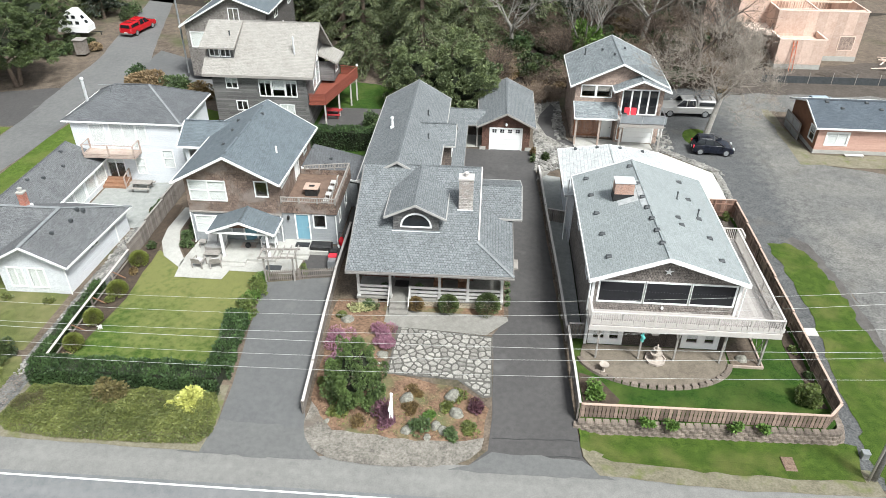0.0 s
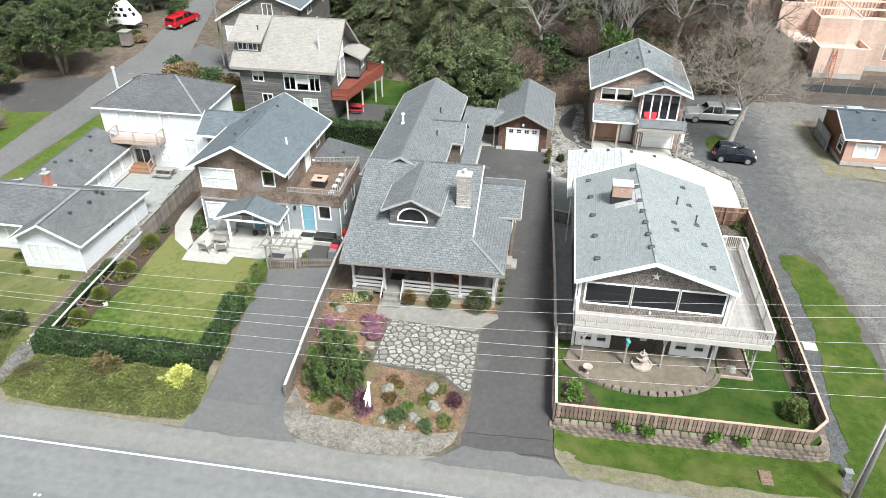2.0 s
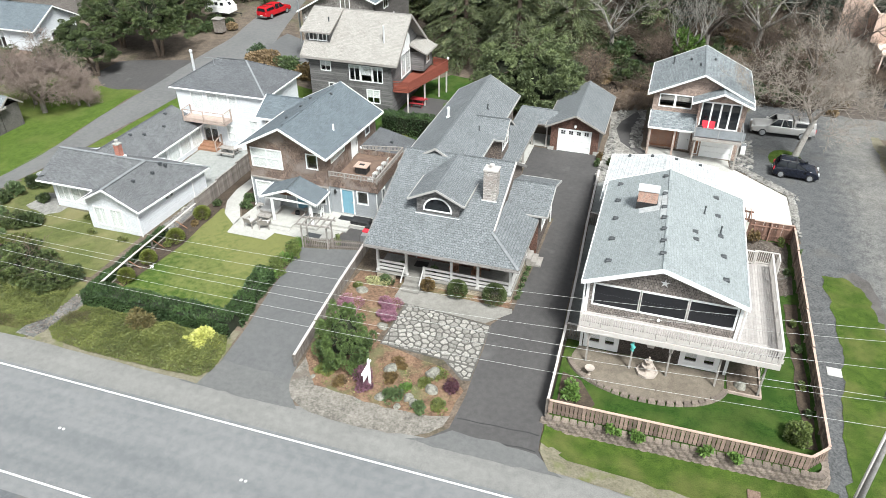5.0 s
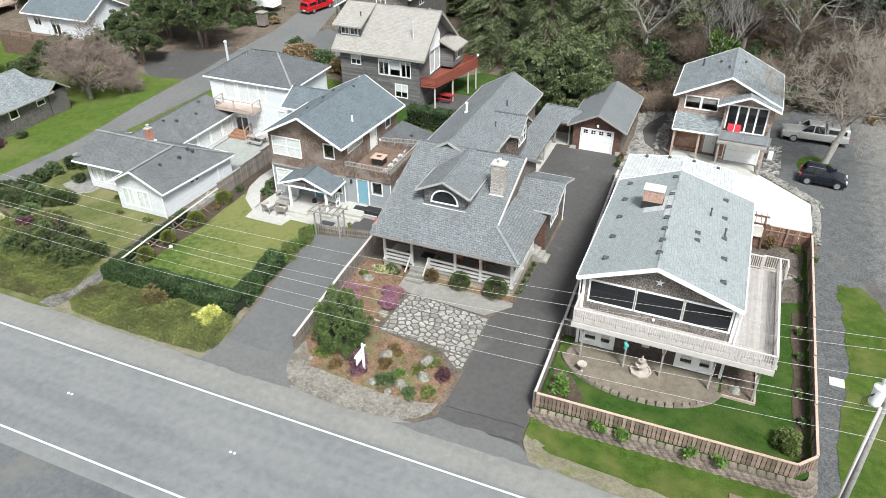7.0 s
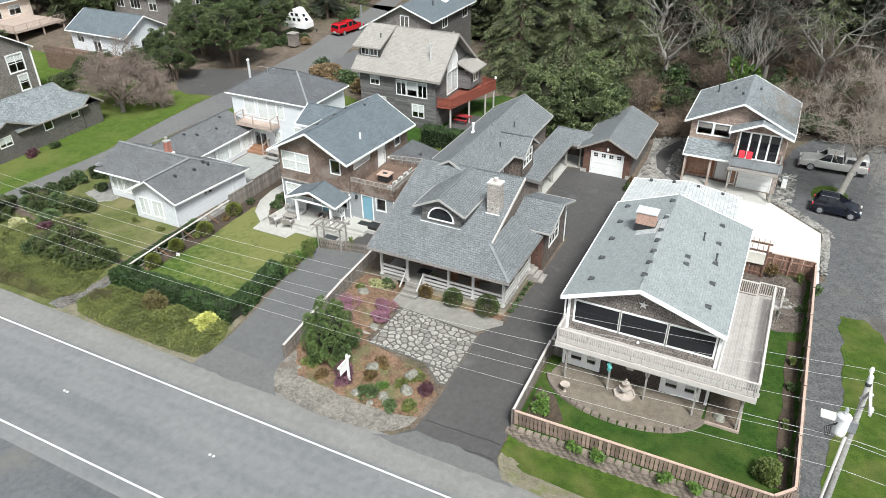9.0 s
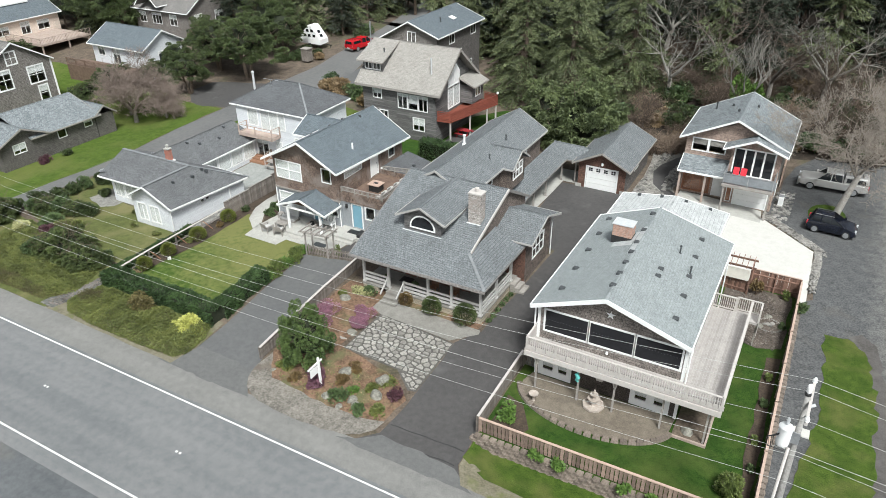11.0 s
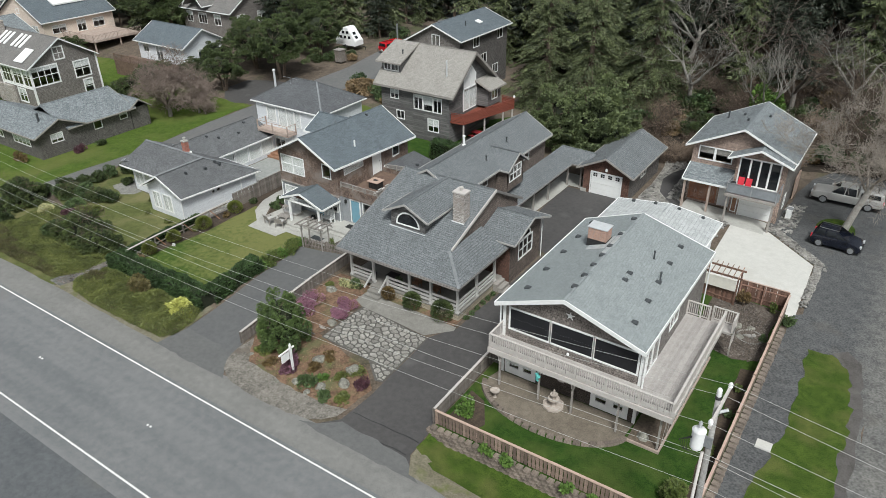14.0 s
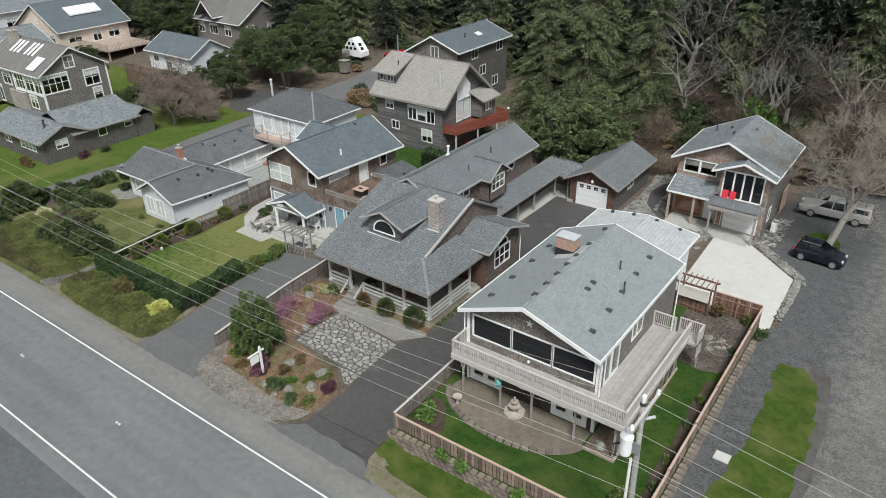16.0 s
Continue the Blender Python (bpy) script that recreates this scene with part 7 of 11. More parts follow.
Side(o, (-55.6, 50.4), (-64, 50.4), -1.7, 0.8, SHAKE_DARK, (4.2, 2.5)).done()
Side(o, (-67, 44), (-67, 38.8), -1.7, 0.95, SHAKE_DARK).done()
gable_x(o, -67.6, -55.0, 38.2, 41.4, 44.6, 0.85, 2.3, 0.85, ROOF_S, GREY_TRIM)
gable_y(o, -64.4, -60.0, -55.1, 42.2, 51.0, 0.9, 2.75, 0.85, ROOF_S, GREY_TRIM, "rear_roof", False, True)
gable_x(o, -60, -55.2, 50.2, 51.6, 53.2, 0.8, 1.75, 0.6, ROOF_S, GREY_TRIM, "lean_roof")
walls_round(o, -60, -55.6, 50.5, 52.9, -2.2, 0.7, SHAKE_DARK)
pipe(o, -57.4, 40.4, 1.75, 0.9, 0.12, DARK_METAL, "flue_pipe")

o = plain_house("beige_house", "large beige house with dark roof and wooden deck", -115, -101, 66, 79, -1.5, 3.2, 7.0, "y", LAP_BEIGE, ROOF_L,
                [(10.5, 12.2, 1.0, 2.2, 2, 1), (2.4, 4, 1.0, 2.2, 2, 1), (6.6, 7.4, 3.9, 4.7, 1, 1)], [(1.5, 3.8, 1.0, 2.2, 2, 1), (6, 7.5, 0.6, 2.4, 2, 1), (9, 11, 0.8, 2.2, 2, 1)])
part("deck", Geo().box(-101, -92, 69, 78, 0.2, 0.4), TAN_WOOD, o)
railing(o, [(-101, 69, 0.4), (-92, 69, 0.4), (-92, 78, 0.4)], 1.0, TAN_WOOD, 2.2, 0.25)
for x, y in ((-92.3, 69.3), (-96.5, 69.3), (-92.3, 74), (-92.3, 77.7)):
    post(o, x, y, -1.5, 0.2, TAN_WOOD, 0.2, "deck_post")
part("skylight", Geo().prism([(-105.5, 70, 5.95), (-103.6, 70, 4.9), (-103.6, 76, 4.9), (-105.5, 76, 5.95)], (0, 0, 0.25)), WHITE, o)

o = plain_house("white_cottage", "white cottage with a dark blue-grey roof", -76.5, -66.0, 67.0, 74.0, -1.6, 3.3, 5.2, "x", LAP_WHITE, ROOF_L, [(1.2, 2.4, 1.6, 2.8, 2, 1), (4.2, 5.6, 0.6, 2.8, 2, 1)], [(2.6, 5.0, 0.8, 2.4, 3, 1)])
part("terrace", Geo().box(-79, -67, 64.0, 66.9, -1.9, 0.5), DECK_BROWN, o)
railing(o, [(-79, 64.1, 0.5), (-67, 64.1, 0.5)], 0.9, DECK_BROWN, 2, 0.2)
o = plain_house("grey_upper_house", "grey-shaked house with white windows on higher ground", -86, -74, 83, 93, -0.6, 4.6, 7.6, "x", SHAKE_GREY, ROOF_B, [(1, 2.4, 2.2, 3.8, 2, 1), (4, 6, 2.2, 3.8, 3, 1), (8, 9.5, 2.2, 3.8, 2, 1)], [(1.5, 3.0, 2.2, 3.8, 2, 2), (6, 7.6, 2.2, 3.8, 2, 2)])
part("chimney", Geo().box(-76.5, -75.6, 88, 89, 6, 9), BRICK_RED, o)
gable_y(o, -84, -81.5, -79, 81.5, 88, 5.2, 7.8, 5.2, ROOF_B, None, "dormer_roof", True, False)
o = plain_house("far_white_house", "distant pale house among trees", -140, -124, 66, 80, -1, 4, 7.5, "y", LAP_WHITE, ROOF_S, [(3, 6, 1, 2.6, 3, 1), (9, 12, 1, 2.6, 3, 1)], [(2, 4, 1, 2.6, 2, 1), (7, 9, 1, 2.6, 2, 1)])
o = plain_house("far_blue_roof_house", "distant house with a pale blue-grey roof", -108, -96, 52, 62, -1.2, 2.6, 5.0, "y", SHAKE_GREY, ROOF_S, [(3, 5, 0.4, 1.8, 2, 1)], [(3, 5, 0.4, 1.8, 2, 1)])

# ---- pink manufactured house by the lane ----
o = thing("pink_house", (38, 66, -0.3), "pink-sided single-storey house with dark blue roof", "house")
s = Side(o, (30.3, 61.9), (46, 61.9), 0.35, 2.6, LAP_PINK)
s.win(0.9, 2.7, 0.95, 2.0, 2, 1, 1.0, None, 0.16)
s.win(7.4, 9.2, 0.95, 2.0, 2, 1, 1.0, None, 0.16)
s.win(12.0, 13.6, 0.95, 2.0, 2, 1, 1.0, None, 0.16)
s.done()
s = Side(o, (30.3, 68.5), (30.3, 61.9), 0.35, 2.6, RUST_BOARD, (3.3, 3.75))
s.win(4.9, 5.9, 0.9, 2.1, 1, 2, 0.4, None, 0.14)
s.done()
part("skirting", Geo().box(30.25, 46, 61.85, 62.0, -0.5, 0.35).box(30.25, 30.4, 62.0, 68.5, -0.5, 0.35), CONCRETE, o)
Side(o, (46, 61.9), (46, 68.5), -0.5, 2.6, LAP_PINK, (3.3, 3.75)).done()
Side(o, (46, 68.5), (30.3, 68.5), -0.5, 2.6, LAP_PINK).done()
gable_x(o, 29.85, 46.5, 61.55, 65.15, 68.9, 2.62, 3.92, 2.66, ROOF_NAVY)
vents(o, [(32.8, 64.1, 3.55), (36.3, 64.1, 3.55), (40.3, 64.1, 3.55), (31.6, 64.9, 3.85), (35.2, 64.9, 3.85)], 0.3)
g = Geo()
for y0 in (64.7, 66.5):
    for z in (-0.2, 0.75):
        g.box(29.75, 29.8, y0, y0 + 1.7, z + 0.05, z + 0.85)
part("lattice_panel", g, METAL, o)
g = Geo()
for y in (64.65, 66.45, 68.25):
    g.box(29.72, 29.84, y - 0.05, y + 0.05, -0.4, 1.7)
for z in (-0.2, 0.7, 1.65):
    g.box(29.72, 29.84, 64.6, 68.3, z - 0.04, z + 0.04)
part("lattice_post", g, GREY_TRIM, o)
steps(o, 40.2, 41.6, 60.3, 61.9, -0.3, 0.4, 3, BROWN_WOOD)
railing(o, [(40.2, 60.4, -0.1), (40.2, 61.8, 0.4)], 0.9, RAIL_PALE, 1.5, 0.2)
bn = thing("garden_bench", (33.8, 61.4, -0.25), "low pale garden bench against a pink wall", "bench")
part("seat", Geo().box(33.0, 34.7, 61.2, 61.6, 0.12, 0.18), RAIL_PALE, bn)
for x in (33.15, 34.55):
    part("leg", Geo().box(x - 0.05, x + 0.05, 61.22, 61.58, -0.28, 0.12), RAIL_PALE, bn)

RUST = plain("rusty_iron_cover", (0.1, 0.06, 0.04), (0.24, 0.17, 0.13), 3, 14, 0.9, 0.4)
# ---- house under construction ----
o = thing("unfinished_house", (42, 92, 0), "unfinished wood-framed house in bare sheathing panels", "house")
X0, XB, XR = 33.8, 39.2, 44.7


def sheathing(x0, x1, y, z0, z1, along="x"):
    """A wall of sheathing panels, each a piece of its own, with its top plate."""
    n, rows = max(1, round((x1 - x0) / 1.22)), max(1, round((z1 - z0) / 2.44))
    for i in range(n):
        for j in range(rows):
            a, c = x0 + (x1 - x0) * i / n + 0.008, x0 + (x1 - x0) * (i + 1) / n - 0.008
            d, e = z0 + (z1 - z0) * j / rows + 0.008, z0 + (z1 - z0) * (j + 1) / rows - 0.008
            part("panel", Geo().box(a, c, y, y + 0.03, d, e) if along == "x" else Geo().box(y, y + 0.03, a, c, d, e), PLYWOOD, o)
    part("top_plate", Geo().box(x0, x1, y - 0.02, y + 0.16, z1, z1 + 0.1) if along == "x" else Geo().box(y - 0.02, y + 0.16, x0, x1, z1, z1 + 0.1), LUMBER, o)


part("footing", Geo().box(X0 + 0.05, XB, 85.02, 85.3, -0.6, 0.6).box(X0 + 0.05, X0 + 0.3, 85.3, 88.5, -0.6, 0.6).box(XB, XR, 88.45, 88.7, -0.6, 0.6).box(XR - 0.2, XR, 88.7, 99, -0.6, 0.6), CONCRETE, o)
sheathing(X0, XB, 85.0, 0.6, 3.5)
sheathing(85.05, 88.5, X0, 0.6, 3.5, "y")
sheathing(85.05, 88.5, XB - 0.03, 0.6, 3.5, "y")
sheathing(34.2, XR, 88.5, 0.6, 5.9)
sheathing(88.55, 99, XR - 0.03, 0.6, 5.9, "y")
sheathing(88.55, 99, 34.2, 0.6, 5.9, "y")
sheathing(30.6, 34.2, 92.0, 3.4, 6.6)
sheathing(92.05, 100, 30.6, 0.6, 6.6, "y")
sheathing(27.6, 30.6, 96.0, 0.6, 7.4)
sheathing(34.2, XR, 99.0, 0.6, 5.9)
part("roof_sheet", Geo().box(X0 + 0.05, XB - 0.05, 85.1, 88.5, 2.85, 2.95), PLYWOOD, o)
part("floor_sheet", Geo().box(34.3, XR - 0.1, 88.6, 98.9, 3.2, 3.3), PLYWOOD, o)
part("terrace", Geo().box(31.2, 34.2, 87.6, 92.0, 3.25, 3.45), LUMBER, o)
for x in (31.25, 33.7):
    part("terrace_post", Geo().box(x, x + 0.14, 87.7, 87.84, -0.2, 3.25), LUMBER, o)
sheathing(88.0, 92.0, 31.2, 0.0, 3.2, "y")
for i in range(24):
    x = 34.5 + 0.42 * i
    part("stud", Geo().box(x, x + 0.05, 98.85, 98.95, 3.3, 5.9), LUMBER, o)
for i in range(14):
    part("stud", Geo().box(38.9 + 0.012, 39.0, 89.2 + 0.7 * i, 89.25 + 0.7 * i, 3.3, 5.9), LUMBER, o)
part("top_plate", Geo().box(38.88, 39.05, 89, 98.8, 5.9, 6.0), LUMBER, o)
for i in range(0, 12, 5):
    part("joist", Geo().box(34.3, XR - 0.1, 89.4 + 0.8 * i, 89.46 + 0.8 * i, 5.75, 5.98), LUMBER, o)
for i in range(8):
    part("stud", Geo().box(X0 + 0.5 + 0.6 * i, X0 + 0.55 + 0.6 * i, 85.04, 85.14, 2.95, 3.5), LUMBER, o)
part("window_opening", Geo().box(42.2, 43.9, 88.47, 88.5, 1.4, 3.0), SHAKE_TAN, o)
part("window_frame", Geo().box(42.1, 44.0, 88.45, 88.5, 3.0, 3.08).box(42.1, 44.0, 88.45, 88.5, 1.32, 1.4).box(42.1, 42.2, 88.45, 88.5, 1.4, 3.0).box(43.9, 44.0, 88.45, 88.5, 1.4, 3.0), LUMBER, o)
ld = thing("ladder", (35.6, 84.6, 0), "orange ladder leaning on sheathing", "ladder")
for x in (35.4, 35.8):
    part("rail", Geo().bar((x, 84.2, 0), (x, 84.95, 3.4), 0.06, 0.09), LADDER, ld)
for i in range(9):
    t = (i + 1) / 10
    part("rung", Geo().bar((35.4, 84.3 + 0.8 * t, 3.4 * t), (35.8, 84.3 + 0.8 * t, 3.4 * t), 0.05, 0.05), LADDER, ld)
rnd = random.Random(5)
g = Geo()
for i in range(26):
    x, y, a = rnd.uniform(47, 56), rnd.uniform(82, 89), rnd.uniform(0, 3.1)
    g.bar((x, y, 0.1 + rnd.random() * 0.5), (x + math.cos(a) * rnd.uniform(0.5, 2), y + math.sin(a) * 1.2, 0.15 + rnd.random() * 0.5), 0.2, 0.05)
tagged(new("lumber_scraps", g.mesh("lumber_scraps", LUMBER)), "scattered pale lumber offcuts on mud", "lumber", "", "stuff")
g = Geo()
rnd = random.Random(8)
for i in range(18):
    x, y, r_ = rnd.uniform(38, 60), rnd.uniform(81.5, 84.5), rnd.uniform(0.8, 1.8)
    g.tube_rings([[(x + k_ * r_ * (1 + 0.25 * math.sin(3 * j + i)) * math.cos(math.tau * j / 12), y + k_ * r_ * 0.5 * math.sin(math.tau * j / 12), zz * r_ * 0.4 - 0.05) for j in range(12)] for k_, zz in ((1, 0), (0.85, 0.4), (0.5, 0.8), (0.1, 1))])
tagged(new("earth_mounds", g.mesh("earth_mounds", DIRT_PILE)), "dark mounds of dug earth", "earth mound", "", "stuff")
drape("building_site_mud", wobble([(26, 76.5), (62, 76.5), (62, 92), (34, 84.6), (27, 82)], 0.4, 2, 31), 0.03, DIRT_PILE, "churned dark mud on a building site", "ground")
f = thing("silt_fence", (31, 80.2, 0), "low dark fabric site fence on stakes", "fence")
part("fabric", Geo().box(31, 62, 80.2, 80.23, 0, 0.85), DARK_METAL, f)
for i in range(13):
    part("stake", Geo().box(31 + 2.6 * i, 31.06 + 2.6 * i, 80.15, 80.2, 0, 1.3), GREY_TRIM, f)


# ---- vehicles ----
def loft(g, sections):
    """Joins outlines across the car, each a list of (x, z) at one y."""
    g.tube_rings([[(x, y, z) for x, z in sec] for y, sec in sections])


def wheel(ob, x, y, r_=0.34, w_=0.22):
    t = part("wheel", Geo().tube_rings([[(x + q * math.cos(a), y + d * w_ / 2, r_ + q * math.sin(a)) for a in (math.tau * j / 18 for j in range(18))] for d, q in ((-1, r_ * 0.86), (-0.8, r_), (0.8, r_), (1, r_ * 0.86))]), RUBBER, ob)
    part("rim", Geo().tube_rings([[(x + q * math.cos(a), y + d * (w_ / 2 + 0.004), r_ + q * math.sin(a)) for a in (math.tau * j / 14 for j in range(14))] for d, q in ((-1, r_ * 0.68), (1, r_ * 0.68))]), METAL, t)


def soften(ob, width):
    """Rounds the edges of a pressed-metal part."""
    bm = bmesh.new()
    bm.from_mesh(ob.data)
    bmesh.ops.remove_doubles(bm, verts=bm.verts[:], dist=0.002)
    bmesh.ops.bevel(bm, geom=[e for e in bm.edges if len(e.link_faces) == 2 and e.calc_face_angle(0) > 0.3], offset=width, segments=2, profile=0.6, affect="EDGES", clamp_overlap=True)
    bm.to_mesh(ob.data)
    bm.free()
    ob.data.polygons.foreach_set("use_smooth", [True] * len(ob.data.polygons))
    return ob


def vehicle(name, label, paint, body, cabin, glass, wheels, width, category, extras=()):
    """A car along x, front at +x, drawn at the origin: body and cabin outlines in (x, z), window spans (x0, x1, z0, z1) on the sides."""
    ob = new(name)
    ORIGIN[ob.name] = V(0, 0, 0)
    tagged(ob, label, category)
    h_ = width / 2

    def inset(sec, k_):
        cx = sum(p[0] for p in sec) / len(sec)
        cz = sum(p[1] for p in sec) / len(sec)
        return [(cx + (x - cx) * k_, cz + (z - cz) * (k_ * 0.5 + 0.5)) for x, z in sec]
    g = Geo()
    loft(g, [(-h_, inset(body, 0.95)), (-h_ * 0.93, body), (h_ * 0.93, body), (h_, inset(body, 0.95))])
    soften(part("body", g, paint, ob), 0.07)
    g = Geo()
    loft(g, [(-h_ * 0.9, [(x, z) for x, z in cabin["low"]]), (-h_ * 0.74, cabin["top"]), (h_ * 0.74, cabin["top"]), (h_ * 0.9, cabin["low"])])
    soften(part("cabin", g, CAR_GLASS, ob), 0.05)
    g = Geo()
    zt = max(z for x, z in cabin["top"])
    xs_ = [x for x, z in cabin["top"] if z > zt - 0.06]
    g.tube_rings([[(min(xs_) - 0.05, -h_ * 0.76, zt - 0.03), (max(xs_) + 0.05, -h_ * 0.76, zt - 0.03), (max(xs_) + 0.05, h_ * 0.76, zt - 0.03), (min(xs_) - 0.05, h_ * 0.76, zt - 0.03)],
                  [(min(xs_), -h_ * 0.7, zt + 0.035), (max(xs_), -h_ * 0.7, zt + 0.035), (max(xs_), h_ * 0.7, zt + 0.035), (min(xs_), h_ * 0.7, zt + 0.035)]])
    soften(part("roof_panel", g, paint, ob), 0.02)
    for x0, x1 in cabin["pillars"]:
        for d in (-1, 1):
            part("pillar", Geo().bar((x0, d * h_ * 0.915, cabin["low"][0][1]), (x1, d * h_ * 0.76, zt), 0.07, 0.05), paint, ob)
    for x, r_ in wheels:
        for d in (-1, 1):
            wheel(ob, x, d * (h_ - 0.1), r_)
    fx, bx = max(x for x, z in body), min(x for x, z in body)
    zl = glass
    for d in (-1, 1):
        part("headlight", Geo().box(fx - 0.14, fx + 0.015, d * h_ * 0.72 - 0.17, d * h_ * 0.72 + 0.17, zl, zl + 0.16), FOIL, ob)
        part("tail_light", Geo().box(bx - 0.015, bx + 0.1, d * h_ * 0.85 - 0.09, d * h_ * 0.85 + 0.09, zl + 0.05, zl + 0.32), RED_FABRIC, ob)
        part("mirror", Geo().box(cabin["pillars"][-1][0] - 0.12, cabin["pillars"][-1][0] + 0.04, d * (h_ + 0.08) - 0.1, d * (h_ + 0.08) + 0.1, zl + 0.3, zl + 0.46), paint, ob)
    part("bumper", Geo().box(fx - 0.1, fx + 0.05, -h_ * 0.92, h_ * 0.92, 0.32, 0.5), extras[0] if extras else BLACK, ob)
    part("bumper", Geo().box(bx - 0.06, bx + 0.1, -h_ * 0.92, h_ * 0.92, 0.36, 0.54), extras[0] if extras else BLACK, ob)
    part("number_plate", Geo().box(bx - 0.07, bx - 0.055, -0.25, 0.25, 0.55, 0.68), WHITE, ob)
    return ob


c = vehicle("compact_suv", "glossy black compact SUV parked on gravel", BLACK_PAINT,
            [(-2.0, 0.42), (-2.03, 0.72), (-1.96, 0.96), (-1.6, 1.03), (0.7, 1.03), (1.2, 0.98), (1.7, 0.88), (1.95, 0.74), (2.02, 0.5), (1.9, 0.26), (-1.85, 0.26)],
            {"low": [(-1.92, 1.0), (1.0, 1.0), (0.95, 1.03), (-1.9, 1.03)], "top": [(-1.62, 1.46), (-0.05, 1.5), (-0.1, 1.54), (-1.5, 1.53)], "pillars": [(-1.88, -1.58), (-0.95, -0.9), (-0.05, -0.1), (0.97, -0.05)]},
            0.66, ((-1.28, 0.35), (1.28, 0.35)), 1.8, "car")
c.matrix_basis = pose(20.85, 61.15, gz(20.8, 61) + 0.03, 0, 0, -4)
c.scale = (0.9, 0.93, 0.97)
for d in (-1, 1):
    part("roof_rail", Geo().bar((-1.5, d * 0.6, 1.63), (0.05, d * 0.6, 1.63), 0.04, 0.04), CHROME, c)


def pickup(name, label, paint, canopy):
    c_ = vehicle(name, label, paint,
                 [(-2.85, 0.55), (-2.85, 1.08), (-0.6, 1.1), (1.2, 1.12), (2.6, 1.02), (2.8, 0.85), (2.85, 0.5), (2.5, 0.42), (-2.6, 0.42)],
                 {"low": [(-0.75, 1.08), (1.45, 1.1), (1.4, 1.12), (-0.75, 1.12)], "top": [(-0.65, 1.68), (0.7, 1.7), (0.68, 1.76), (-0.62, 1.76)], "pillars": [(-0.72, -0.62), (0.25, 0.2), (1.42, 0.68)]},
                 0.78, ((-1.75, 0.38), (1.8, 0.38)), 1.9, "pickup truck", (CHROME,))
    g_ = Geo()
    g_.tube_rings([[(-2.82, -0.88, 1.09), (-0.8, -0.88, 1.09), (-0.8, 0.88, 1.09), (-2.82, 0.88, 1.09)], [(-2.75, -0.76, 1.66), (-0.82, -0.76, 1.7), (-0.82, 0.76, 1.7), (-2.75, 0.76, 1.66)], [(-2.6, -0.66, 1.74), (-0.85, -0.66, 1.78), (-0.85, 0.66, 1.78), (-2.6, 0.66, 1.74)]])
    cp = soften(part("canopy", g_, canopy, c_), 0.06)
    for d in (-1, 1):
        part("canopy_window", Geo().prism([(-2.55, d * 0.87, 1.22), (-1.0, d * 0.87, 1.22), (-1.0, d * 0.79, 1.58), (-2.5, d * 0.79, 1.58)], (0, d * 0.012, 0)), CAR_GLASS, cp)
    part("canopy_window", Geo().prism([(-2.83, -0.7, 1.2), (-2.83, 0.7, 1.2), (-2.78, 0.62, 1.6), (-2.78, -0.62, 1.6)], (-0.012, 0, 0)), CAR_GLASS, cp)
    for x in (-2.2, -1.2):
        part("rack_bar", Geo().bar((x, -0.7, 1.84), (x, 0.7, 1.84), 0.04, 0.05), BLACK, cp)
    return c_


c = pickup("pickup_truck", "silver-grey pickup truck with a bed canopy", SILVER_PAINT, SILVER_PAINT)
c.matrix_basis = pose(20.35, 70.05, gz(20.3, 70) + 0.03, 0, 0, 181)
c = pickup("red_pickup_truck", "bright red pickup truck with canopy on the street", RED_PAINT, RED_PAINT)
c.matrix_basis = pose(-48.0, 93.6, gz(-48, 93) + 0.02, 0, 0, 80)
c = vehicle("blue_hatchback", "pale blue car parked behind a roof", BLUE_PAINT,
            [(-2.02, 0.4), (-2.0, 0.95), (-1.5, 1.02), (0.75, 1.02), (1.45, 0.95), (1.98, 0.8), (2.05, 0.45), (1.9, 0.26), (-1.9, 0.26)],
            {"low": [(-1.95, 0.98), (0.95, 1.0), (0.9, 1.02), (-1.93, 1.02)], "top": [(-1.5, 1.42), (0.12, 1.44), (0.1, 1.48), (-1.45, 1.48)], "pillars": [(-1.9, -1.5), (-0.9, -0.8), (0.0, -0.1), (0.93, 0.1)]},
            0.66, ((-1.3, 0.32), (1.3, 0.32)), 1.75, "car")
c.matrix_basis = pose(35.0, 72.0, gz(35, 72) + 0.03, 0, 0, 4)
c = vehicle("white_pickup_front", "pale car parked beside the pink house", BLUE_PAINT,
            [(-2.02, 0.4), (-2.0, 0.95), (-1.5, 1.02), (0.75, 1.02), (1.45, 0.95), (1.98, 0.8), (2.05, 0.45), (1.9, 0.26), (-1.9, 0.26)],
            {"low": [(-1.95, 0.98), (0.95, 1.0), (0.9, 1.02), (-1.93, 1.02)], "top": [(-1.5, 1.42), (0.12, 1.44), (0.1, 1.48), (-1.45, 1.48)], "pillars": [(-1.9, -1.5), (-0.9, -0.8), (0.0, -0.1), (0.93, 0.1)]},
            0.66, ((-1.3, 0.32), (1.3, 0.32)), 1.75, "car")
c.name = "parked_car"
c.matrix_basis = pose(37.2, 57.0, gz(37, 57) + 0.03, 0, 0, 75)

